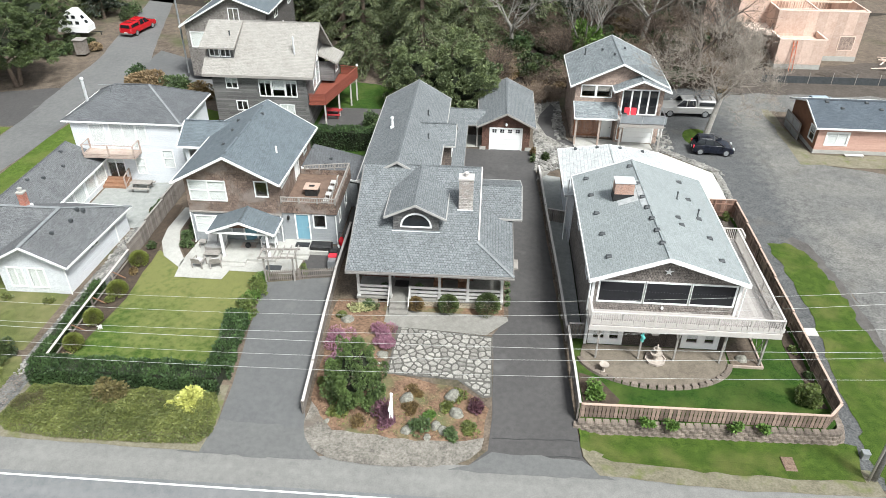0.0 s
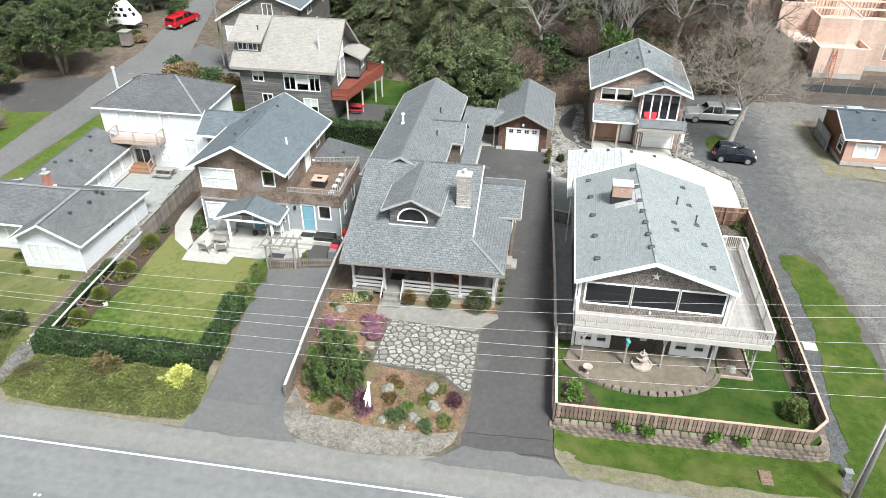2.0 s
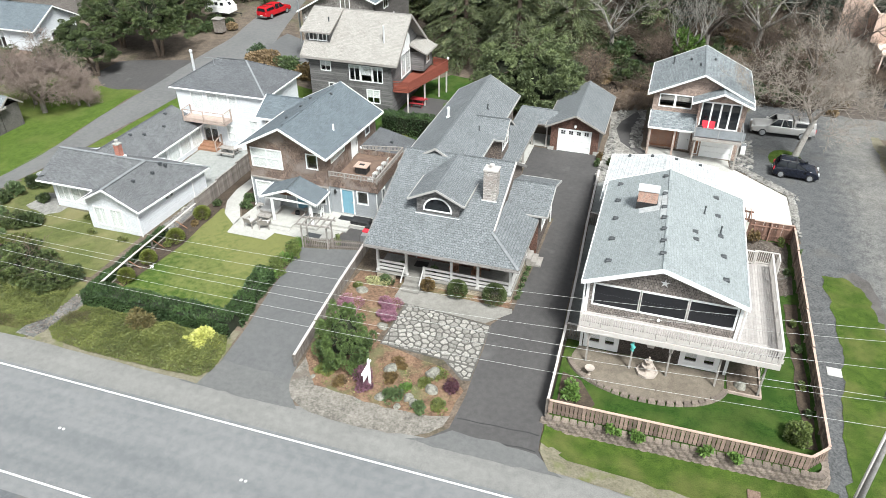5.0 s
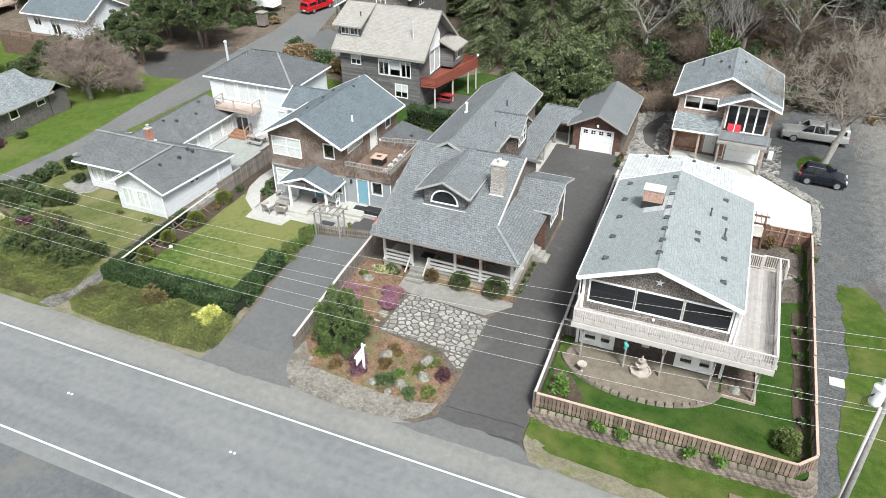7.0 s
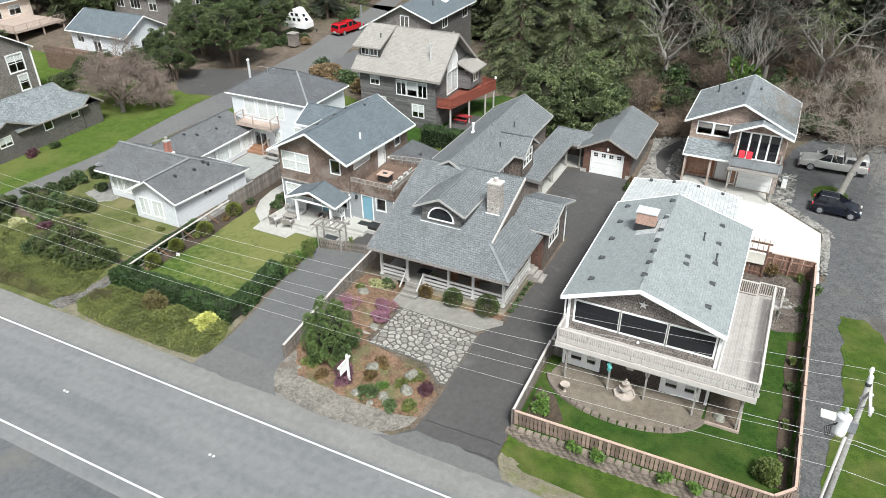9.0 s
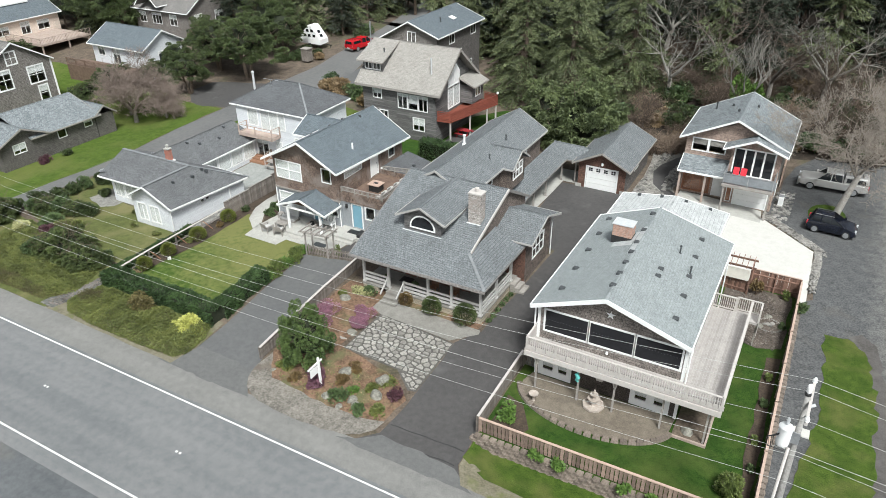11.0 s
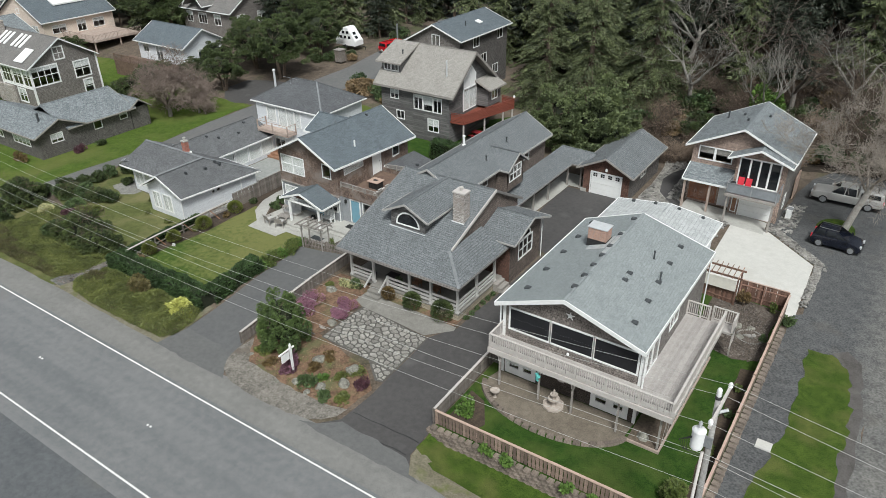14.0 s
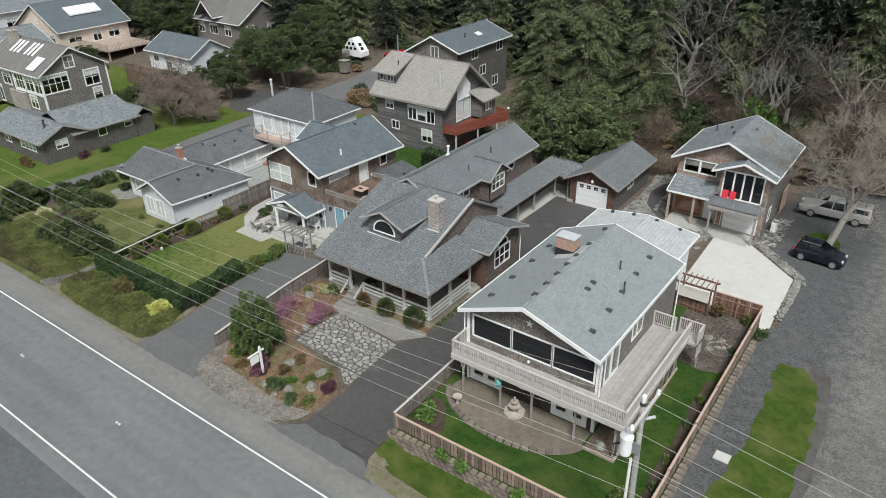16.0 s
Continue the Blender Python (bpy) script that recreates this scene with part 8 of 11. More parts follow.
# folding camper with a peaked roof
cp = thing("camping_trailer", (-55.0, 90.6, -0.2), "white peaked folding camping trailer with dark windows", "trailer")
x, y, z = -55.0, 90.6, -0.2
part("body", Geo().box(x - 2.0, x + 2.0, y - 1.05, y + 1.05, z + 0.55, z + 1.35), WHITE, cp)
g = Geo().prism([(x - 2.0, y - 1.0, z + 1.35), (x + 2.0, y - 1.0, z + 1.35), (x + 0.35, y - 0.95, z + 3.3), (x - 0.35, y - 0.95, z + 3.3)], (0, 1.95, 0))
rf = part("peaked_roof", g, WHITE, cp)
for u, v_ in ((-1.1, 1.6), (-0.3, 1.6), (0.6, 1.6), (-0.6, 2.35), (0.25, 2.35)):
    part("roof_window", Geo().box(x + u, x + u + 0.5, y - 1.02, y - 1.0, z + v_, z + v_ + 0.42), CAR_GLASS, rf)
for v_ in (1.6, 2.2):
    part("roof_window", Geo().prism([(x + 1.93 - (v_ - 1.35) * 0.667, y - 0.5, z + v_), (x + 1.93 - (v_ - 1.35) * 0.667, y + 0.1, z + v_), (x + 1.7 - (v_ - 1.35) * 0.667, y + 0.1, z + v_ + 0.4), (x + 1.7 - (v_ - 1.35) * 0.667, y - 0.5, z + v_ + 0.4)], (0.03, 0, 0.01)), CAR_GLASS, rf)
for d in (-1, 1):
    wheel_g = Geo().tube([(x, y + d * 1.0, z + 0.33), (x, y + d * 1.2, z + 0.33)], 0.33, 14)
    part("wheel", wheel_g, RUBBER, cp)
part("drawbar", Geo().bar((x + 2, y, z + 0.5), (x + 3.4, y, z + 0.45), 0.1, 0.1).bar((x + 3.2, y, z + 0.45), (x + 3.2, y, z), 0.08, 0.08), BLACK, cp)
sh = thing("garden_bin", (-50.7, 83.3, -0.2), "small weathered wooden bin enclosure", "bin enclosure")
part("panel", Geo().box(-51.3, -50.1, 82.8, 83.9, -0.25, 1.5), OLD_BOARD, sh)
part("lid", Geo().box(-51.4, -50.0, 82.7, 84.0, 1.5, 1.58), GREY_TRIM, sh)

# ---- utility pole, transformer and wires ----
px, py = 20.1, 24.35
pole = thing("utility_pole", (px, py, gz(px, py)), "weathered utility pole with crossarm and white transformer", "utility pole")
part("pole", Geo().tube([(px, py, -0.4), (px - 0.1, py, 5), (px - 0.26, py + 0.05, 10.98)], [0.155, 0.125, 0.1], 12), POLE_WOOD, pole, smooth=True)
cap = part("collar", Geo().lathe([(0.06, 0), (0.115, 0.03), (0.115, 0.1), (0.05, 0.13)], (px - 0.28, py + 0.08, 10.98), 12), BLACK, pole, "dark metal collar")
part("post_insulator", Geo().lathe([(0.06, 0), (0.1, 0.05), (0.075, 0.1), (0.105, 0.16), (0.08, 0.22), (0.1, 0.28), (0.07, 0.36), (0.02, 0.4)], (px - 0.28, py + 0.08, 11.1), 14), WHITE, cap, "white porcelain insulator", smooth=True)
arm = part("crossarm", Geo().prism([(px - 0.22, 23.1, 10.7), (px - 0.12, 23.1, 10.7), (px - 0.05, 25.65, 10.75), (px - 0.15, 25.65, 10.75)], (0, 0, 0.11)), RAIL_PALE, pole)
for y in (23.2, 25.52):
    part("insulator", Geo().lathe([(0.03, 0), (0.09, 0.03), (0.05, 0.08), (0.09, 0.12), (0.04, 0.22)], (px - 0.17 + 0.03 * (y - 23.2), y, 10.82), 10), WHITE, arm)
part("brace", Geo().bar((px - 0.16, 23.7, 10.72), (px - 0.2, 24.25, 10.1), 0.03, 0.04).bar((px - 0.1, 25.0, 10.74), (px - 0.18, 24.45, 10.1), 0.03, 0.04), METAL, arm)
tr = part("transformer", Geo().lathe([(0.05, 0), (0.22, 0.02), (0.24, 0.1), (0.24, 0.8), (0.26, 0.81), (0.26, 0.88), (0.17, 0.95), (0.04, 0.97)], (px - 0.62, py - 0.1, 8.6), 32), WHITE, pole, "white transformer can", smooth=False)
part("bushing", Geo().lathe([(0.05, 0), (0.08, 0.06), (0.05, 0.12), (0.08, 0.18), (0.03, 0.3)], (px - 0.62, py - 0.1, 9.6), 8), FOIL, tr)
part("bracket", Geo().box(px - 0.4, px - 0.1, py - 0.12, py - 0.04, 8.8, 9.3), METAL, tr)
part("cutout", Geo().tube([(px - 0.3, py + 0.35, 10.1), (px + 0.1, py + 0.55, 10.3)], 0.06, 8), FOIL, pole)
part("conduit", Geo().tube([(px - 0.3, py - 0.1, -0.3), (px - 0.36, py - 0.1, 8.5)], 0.06, 10), RAIL_PALE, pole, "pale plastic conduit", smooth=True)
part("conduit", Geo().tube([(px - 0.15, py + 0.16, -0.3), (px - 0.2, py + 0.16, 7.6)], 0.035, 8), METAL, pole)
g = Geo()
for i in range(4):
    g.tube([(px - 0.5 - 0.05 * i, py - 0.2, 9.3), (px - 0.95 - 0.08 * i, py - 0.25 - 0.06 * i, 9.0), (px - 0.9 - 0.05 * i, py - 0.2, 8.4), (px - 0.35, py - 0.1, 8.3)], 0.016, 5)
part("leads", g, BLACK, tr, "looped black leads")


def wire(y, z_end, x_low, z_low, r_=0.0065):
    k_ = (z_end - z_low) / (px - x_low) ** 2
    pts_ = [(x, y, z_low + k_ * (x - x_low) ** 2) for x in [x_low - (px - x_low) + i * (2 * (px - x_low)) / 40 for i in range(41)]]
    span = px - x_low
    right = [(px + i * 2 * span / 30, y, z_low + k_ * (i * 2 * span / 30 - span) ** 2) for i in range(1, 31)]
    part("wire", Geo().tube(pts_ + right, r_, 5), WIRE, lines)


lines = thing("overhead_wires", (px, py, 6), "pale overhead power lines strung along the road", "power line")
wire(25.45, 11.0, -20, 8.4)
wire(24.65, 11.05, -18, 8.25)
wire(23.0, 11.0, -22, 8.55)
wire(24.2, 8.5, -18, 7.15, 0.0085)
wire(24.2, 8.3, -18, 6.2, 0.007)
wire(24.2, 6.9, -20, 5.3, 0.0075)

gb = thing("utility_box", (20.3, 25.9, gz(20.3, 25.9)), "small grey-green utility box in grass", "utility box")
part("case", Geo().box(20.12, 20.48, 25.75, 26.05, -0.4, 0.1), METAL, gb)
part("lid", Geo().box(20.1, 20.5, 25.73, 26.07, 0.1, 0.15), METAL, gb)
structure("utility_lid", Geo().box(20.7, 21.5, 35.55, 36.25, -0.4, -0.22), NEW_CONCRETE, "square pale concrete utility lid", "utility cover")
structure("drain_grate", Geo().box(15.9, 16.5, 24.6, 25.5, -0.5, gz(16, 25) + 0.13), RUST, "square rusty drain cover in grass", "utility cover")


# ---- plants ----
# near-black green: the shade deep among leaves is put into this colour
SHADE_GREEN = plain("near_black_shade_green", (0.012, 0.018, 0.008), (0.025, 0.03, 0.014), 2, 12, 0.95, 0.4)


def cards(name, c, size, material, seed=1, aspect=0.6, axis=None, vary=0.5, up=0.0, flat=1.0):
    """Many small leaves at the places c (n x 3), each a quad of its own; axis: the way each leaf points."""
    rng = np.random.default_rng(seed)
    c = np.asarray(c, float)
    n = len(c)
    a = rng.normal(size=(n, 3)) if axis is None else np.asarray(axis, float) + 0.35 * rng.normal(size=(n, 3))
    a /= np.linalg.norm(a, axis=1, keepdims=True) + 1e-9
    b = rng.normal(size=(n, 3))
    if up:
        b = np.cross(a, np.array([0, 0, 1.0]) * up + b)
    b -= (b * a).sum(1, keepdims=True) * a
    b /= np.linalg.norm(b, axis=1, keepdims=True) + 1e-9
    a[:, 2] *= flat
    b[:, 2] *= flat
    s = size * (1 + vary * rng.uniform(-1, 1, (n, 1)))
    a, b = a * s, b * s * aspect
    v = np.stack([c - a, c + b * 0.9, c + a, c - b * 0.9], 1).reshape(-1, 3)
    me = bpy.data.meshes.new(name)
    me.vertices.add(4 * n), me.loops.add(4 * n), me.polygons.add(n)
    me.vertices.foreach_set("co", v.ravel().astype(np.float32))
    me.loops.foreach_set("vertex_index", np.arange(4 * n, dtype=np.int32))
    me.polygons.foreach_set("loop_start", np.arange(0, 4 * n, 4, dtype=np.int32))
    me.update(calc_edges=True)
    me.materials.append(material)
    return me


def lump(n, seed, rx, ry, rz, lobes=7, shell=0.55, flat=0.0):
    """Places in an uneven rounded crown made of several lobes, base at 0."""
    rng = np.random.default_rng(seed)
    ang = rng.uniform(0, math.tau, lobes)
    rad = rng.uniform(0.25, 0.62, lobes)
    cen = np.stack([rad * np.cos(ang), rad * np.sin(ang), rng.uniform(0.35, 1.1, lobes)], 1)
    cen[0] = (0, 0, 0.9)
    lr = rng.uniform(0.38, 0.62, lobes)
    k = rng.integers(0, lobes, n)
    d = rng.normal(size=(n, 3))
    d /= np.linalg.norm(d, axis=1, keepdims=True)
    r = (shell + (1 - shell) * rng.uniform(0, 1, (n, 1)) ** 0.5)
    p = cen[k] + d * r * lr[k][:, None]
    p[:, 2] = np.abs(p[:, 2])
    return p * np.array([rx, ry, rz * 0.62]), d


def crown_lobes(n, seed, r, h, lobes, lobe=(0.17, 0.32), flat=0.8):
    """Places on many small lobes set over a rounded crown, with hollows between them; base at 0."""
    rng = np.random.default_rng(seed)
    t = (np.arange(lobes) + 0.5) / lobes
    a = np.arange(lobes) * 2.39996 + rng.normal(0, 0.35, lobes)
    zc = 1 - 1.35 * t + rng.normal(0, 0.05, lobes)
    d = np.stack([np.sqrt(np.maximum(0, 1 - zc ** 2)) * np.cos(a), np.sqrt(np.maximum(0, 1 - zc ** 2)) * np.sin(a), zc], 1)
    lr = rng.uniform(*lobe, lobes)
    cen = d * (rng.uniform(0.62, 0.86, lobes) * (1 + 0.12 * rng.normal(size=lobes)))[:, None]
    k = rng.choice(lobes, n, p=lr ** 2 / (lr ** 2).sum())
    e = rng.normal(size=(n, 3))
    e[:, 2] = e[:, 2] * 0.8 + 0.35
    e /= np.linalg.norm(e, axis=1, keepdims=True)
    p = cen[k] + e * (lr[k] * rng.uniform(0.72, 1.05, n))[:, None] * np.array([1, 1, flat])
    p = p * np.array([r, r, h * 0.72])
    p[:, 2] = np.maximum(p[:, 2] + h * 0.24, 0.05 * h * rng.uniform(0, 1, n))
    return p, e


def sphere(n, seed, rx, ry, h):
    """Places on a clipped ball that stands on the ground."""
    rng = np.random.default_rng(seed)
    d = rng.normal(size=(n, 3))
    d[:, 2] = np.where(d[:, 2] < -0.4, -d[:, 2], d[:, 2])
    d /= np.linalg.norm(d, axis=1, keepdims=True)
    p = d * rng.uniform(0.78, 1.04, (n, 1)) * np.array([rx, ry, h * 0.55]) + np.array([0, 0, h * 0.46])
    p[:, 2] = np.maximum(p[:, 2], 0.02)
    return p, d


def shrub(name, label, x, y, rx, ry, h, material, n=1500, leaf=0.09, seed=1, z=None, group="", category="shrub", lobes=8, ball=False):
    z = gz(x, y) if z is None else z
    p, d = sphere(n, seed, rx, ry, h) if ball else lump(n, seed, rx, ry, h, lobes)
    ob = new(name)
    ob.location = (x, y, z)
    tagged(ob, label, category, group)
    f = new("foliage", cards("foliage", p, leaf, material, seed, 0.6, d))
    f.parent = ob
    g = Geo()
    rnd = random.Random(seed)
    for i in range(6):
        a = math.tau * i / 6 + rnd.random()
        g.tube([(0, 0, -0.05), (rx * 0.25 * math.cos(a), ry * 0.25 * math.sin(a), h * 0.35), (rx * 0.5 * math.cos(a), ry * 0.5 * math.sin(a), h * 0.7)], [0.03 + 0.012 * h, 0.02, 0.008], 5)
    s_ = tagged(new("stem", g.mesh("stem", BARK_BROWN)), kind="stuff")
    s_.parent = ob
    return ob


def hedge(name, label, pts, width, h, material, per=900, leaf=0.08, seed=1, dz=0.0):
    """A clipped hedge along a line: leaves on its sides and top over a solid dark heart that stands in for the shade
    inside.
    """
    rng = np.random.default_rng(seed)
    P, D = [], []
    ob = new(name)
    x0, y0 = pts[0]
    base = V(x0, y0, gz(x0, y0) + dz)
    ob.location = base
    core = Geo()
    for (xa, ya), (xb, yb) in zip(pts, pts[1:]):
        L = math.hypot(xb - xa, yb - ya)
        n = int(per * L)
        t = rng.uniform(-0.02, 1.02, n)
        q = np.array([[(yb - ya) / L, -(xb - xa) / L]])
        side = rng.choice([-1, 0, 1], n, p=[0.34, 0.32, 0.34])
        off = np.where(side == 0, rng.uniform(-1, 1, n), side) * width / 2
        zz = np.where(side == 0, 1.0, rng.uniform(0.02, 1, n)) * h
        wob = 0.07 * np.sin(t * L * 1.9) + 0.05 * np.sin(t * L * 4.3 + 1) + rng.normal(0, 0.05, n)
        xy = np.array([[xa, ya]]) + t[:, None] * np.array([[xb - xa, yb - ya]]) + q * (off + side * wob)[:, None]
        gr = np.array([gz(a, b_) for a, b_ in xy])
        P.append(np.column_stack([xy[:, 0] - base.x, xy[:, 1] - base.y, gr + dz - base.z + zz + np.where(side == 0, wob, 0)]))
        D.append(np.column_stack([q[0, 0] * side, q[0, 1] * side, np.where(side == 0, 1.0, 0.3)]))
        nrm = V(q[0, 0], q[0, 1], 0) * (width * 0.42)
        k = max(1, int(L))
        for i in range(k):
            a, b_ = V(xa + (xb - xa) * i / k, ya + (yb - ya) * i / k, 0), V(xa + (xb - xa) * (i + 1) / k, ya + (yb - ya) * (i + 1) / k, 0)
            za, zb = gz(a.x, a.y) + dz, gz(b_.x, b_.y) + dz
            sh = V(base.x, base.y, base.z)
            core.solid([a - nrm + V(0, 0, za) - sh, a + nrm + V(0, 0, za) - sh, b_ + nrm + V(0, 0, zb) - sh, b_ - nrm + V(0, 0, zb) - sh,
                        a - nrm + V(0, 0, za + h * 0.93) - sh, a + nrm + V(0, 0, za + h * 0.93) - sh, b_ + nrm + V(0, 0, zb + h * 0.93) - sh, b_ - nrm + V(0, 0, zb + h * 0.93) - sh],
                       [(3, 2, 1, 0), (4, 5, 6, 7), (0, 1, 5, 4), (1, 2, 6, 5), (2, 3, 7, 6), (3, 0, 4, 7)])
    f = new("foliage", cards("foliage", np.concatenate(P), leaf, material, seed, 0.6, np.concatenate(D)))
    f.parent = ob
    c_ = new("heart", core.mesh("heart", SHADE_GREEN))
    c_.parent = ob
    return tagged(ob, label, "hedge")




def cover(name, label, poly, h, material, n, leaf, seed, dz=0.0, category="ground cover"):
    """Low leafy ground cover over an outline."""
    rng = np.random.default_rng(seed)
    xs_, ys_ = [p[0] for p in poly], [p[1] for p in poly]
    P = []
    while len(P) < n:
        x, y = rng.uniform(min(xs_), max(xs_)), rng.uniform(min(ys_), max(ys_))
        inside, edge = False, 9.0
        for (xa, ya), (xb, yb) in zip(poly, poly[1:] + poly[:1]):
            if (ya > y) != (yb > y) and x < (xb - xa) * (y - ya) / (yb - ya) + xa:
                inside = not inside
            t = max(0, min(1, ((x - xa) * (xb - xa) + (y - ya) * (yb - ya)) / ((xb - xa) ** 2 + (yb - ya) ** 2)))
            edge = min(edge, math.hypot(x - xa - t * (xb - xa), y - ya - t * (yb - ya)))
        if inside:
            bumpy = noise.noise((x * 0.8, y * 0.8, seed)) * 0.55 + noise.noise((x * 2.2, y * 2.2, seed)) * 0.25
            top = h * min(1.0, 0.25 + edge / 0.7) * (1 + bumpy)
            P.append((x, y, gz(x, y) + dz + top * rng.uniform(0.55, 1.0)))
    P = np.array(P)
    base = np.array([xs_[0], ys_[0], 0])
    ob = new(name, cards(name, P - base, leaf, material, seed, 0.6, None, 0.5, 0.0, 0.65))
    ob.location = base
    return tagged(ob, label, category, "", "stuff")


FINE = [0.012]


def limbs(g, p, d, length, r, depth, rnd, kids=3, spread_=0.7, lift=0.15, droop=0.0, tips=None):
    """Branching wood, thinner at each fork."""
    n = 3
    pts, rad, q = [p], [r], p
    for i in range(n):
        d = (d + V(rnd.uniform(-1, 1), rnd.uniform(-1, 1), rnd.uniform(-1, 1)) * 0.16 + V(0, 0, lift * 0.3 - droop * 0.2)).normalized()
        q = q + d * (length / n)
        pts.append(q)
        rad.append(r * (1 - 0.38 * (i + 1) / n))
    rad = [max(v, FINE[0]) for v in rad]
    g.tube(pts, rad, 7 if r > 0.12 else (5 if r > 0.04 else 3), False)
    if depth == 0:
        if tips is not None:
            tips.append((q, d))
        return
    for i in range(kids):
        a = V(rnd.uniform(-1, 1), rnd.uniform(-1, 1), rnd.uniform(-0.6, 0.8))
        nd = (d * (1 - spread_ * 0.5) + a.normalized() * spread_).normalized()
        k = rnd.randint(1, n) if i else n
        limbs(g, pts[k], nd, length * rnd.uniform(0.6, 0.85), rad[k] * rnd.uniform(0.5, 0.72), depth - 1, rnd, kids, spread_, lift, droop, tips)


def bare_tree(name, label, h, r, material, seed, depth=5, kids=3, spread_=0.75, lift=0.2, trunk_share=0.28, lean=(0, 0), limb=0.6, bark=None):
    rnd = random.Random(seed)
    ob = new(name)
    tagged(ob, label, "tree")
    g = Geo()
    top = V(lean[0], lean[1], h * trunk_share)
    g.tube([(0, 0, -0.3), top * 0.5, top], [r * 1.25, r, r * 0.85], 9, False)
    t = new("trunk", g.mesh("trunk", bark or BARK, (0, 0, 0), False))
    t.parent = ob
    g = Geo()
    for i in range(4):
        a = math.tau * i / 4 + rnd.uniform(-0.5, 0.5)
        limbs(g, top * rnd.uniform(0.75, 1.0) if i else top, V(math.cos(a) * 0.7, math.sin(a) * 0.7, rnd.uniform(0.5, 1.1)).normalized(), h * 0.3, r * limb, depth, rnd, kids, spread_, lift)
    b_ = new("crown", g.mesh("crown", material, (0, 0, 0), False))
    b_.parent = ob
    return ob


def conifer(name, label, h, r, material, seed, whorls=26, leaf=0.2, dense=11, bare=0.1, shape=0.85, droop=0.35, trunk_r=0.25, slim=0.3, inner=0.0, per=6, thick=0.16):
    rnd, rng = random.Random(seed), np.random.default_rng(seed)
    ob = new(name)
    tagged(ob, label, "tree")
    g = Geo()
    g.tube([(0, 0, -0.4), (0, 0, h * 0.5), (0, 0, h * 0.98)], [trunk_r, trunk_r * 0.6, 0.03], 8, False)
    P, A = [], []
    lb = Geo()
    for i in range(whorls):
        t = bare + (1 - bare) * (i + rnd.random()) / whorls
        z = h * t
        R = r * (1 - t) ** shape * rnd.uniform(0.7, 1.15) + 0.15
        for j in range(per if t < 0.85 else 4):
            a = rnd.uniform(0, math.tau)
            L = R * rnd.uniform(0.6, 1.15)
            d = V(math.cos(a), math.sin(a), 0)
            m_ = max(4, int(L / 0.32))
            pts = [V(0, 0, z) + d * (L * k / m_) + V(0, 0, -droop * L * (k / m_) ** 1.4 + 0.12 * L * (k / m_)) for k in range(m_ + 1)]
            if L > 0.8:
                lb.tube([pts[0], pts[m_ // 2], pts[-1]], [0.02 + 0.02 * L, 0.02, 0.008], 3, False)
            for k in range(max(1, int(m_ * inner)), m_ + 1):
                w_ = L * 0.3 * (1 - 0.55 * k / m_) + 0.12
                for q in range(dense):
                    o_ = V(-d.y, d.x, 0) * rnd.uniform(-w_, w_) + V(0, 0, rnd.uniform(-thick, thick * 0.35))
                    P.append(pts[k] + o_ + d * rnd.uniform(-0.2, 0.2))
                    A.append(d * 0.7 + V(-d.y, d.x, 0) * (o_.length * (1 if o_.dot(V(-d.y, d.x, 0)) > 0 else -1)) * 0.9 + V(0, 0, -droop * 0.8))
    t_ = new("trunk", g.mesh("trunk", BARK_BROWN, (0, 0, 0), False))
    l_ = tagged(new("limb", lb.mesh("limb", BARK_BROWN, (0, 0, 0), False)), kind="stuff")
    c_ = new("crown", cards("crown", np.array(P), leaf, material, seed, slim, np.array(A), 0.5))
    t_.parent = l_.parent = c_.parent = ob
    return ob


def round_tree(name, label, h, r, material, seed, n=9000, leaf=0.16, trunk=0.25, clear=0.25, lobes=16, stems=1, bark=None, lobe=(0.17, 0.32), flat=0.8):
    """An evergreen with a lobed crown on one or more trunks."""
    rnd = random.Random(seed)
    ob = new(name)
    tagged(ob, label, "tree")
    g = Geo()
    tips = []
    for i in range(stems):
        a = math.tau * i / stems + rnd.random()
        top = V(math.cos(a) * r * 0.25 * (stems > 1), math.sin(a) * r * 0.25 * (stems > 1), h * 0.45)
        g.tube([(top.x * 0.2, top.y * 0.2, -0.3), top * 0.5, top], [trunk, trunk * 0.8, trunk * 0.6], 8, False)
        for j in range(5):
            b_ = rnd.uniform(0, math.tau)
            limbs(g, top * rnd.uniform(0.6, 1), V(math.cos(b_), math.sin(b_), 0.7).normalized(), r * 0.55, trunk * 0.45, 2, rnd, 2, 0.7, 0.2, 0, tips)
    t_ = new("trunk", g.mesh("trunk", bark or BARK_BROWN, (0, 0, 0), False))
    p, d = crown_lobes(n, seed, r, h * (1 - clear), lobes, lobe, flat)
    p[:, 2] += h * clear
    # solid near-black core stands in for the shade inside the crown
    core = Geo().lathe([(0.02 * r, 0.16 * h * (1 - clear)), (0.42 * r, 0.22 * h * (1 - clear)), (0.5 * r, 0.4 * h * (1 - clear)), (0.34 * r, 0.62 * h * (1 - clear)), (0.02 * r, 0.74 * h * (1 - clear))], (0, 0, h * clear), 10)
    i_ = new("inner_foliage", core.mesh("inner_foliage", SHADE_GREEN))
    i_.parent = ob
    c_ = new("crown", cards("crown", p, leaf, material, seed, 0.5, d))
    t_.parent = c_.parent = ob
    return ob


def plant(ob, x, y, s=1.0, turn=0.0, z=None):
    ob.matrix_basis = pose(x, y, (gz(x, y) if z is None else z) - 0.05, 0, 0, turn)
    ob.scale = (s, s, s)
    return ob


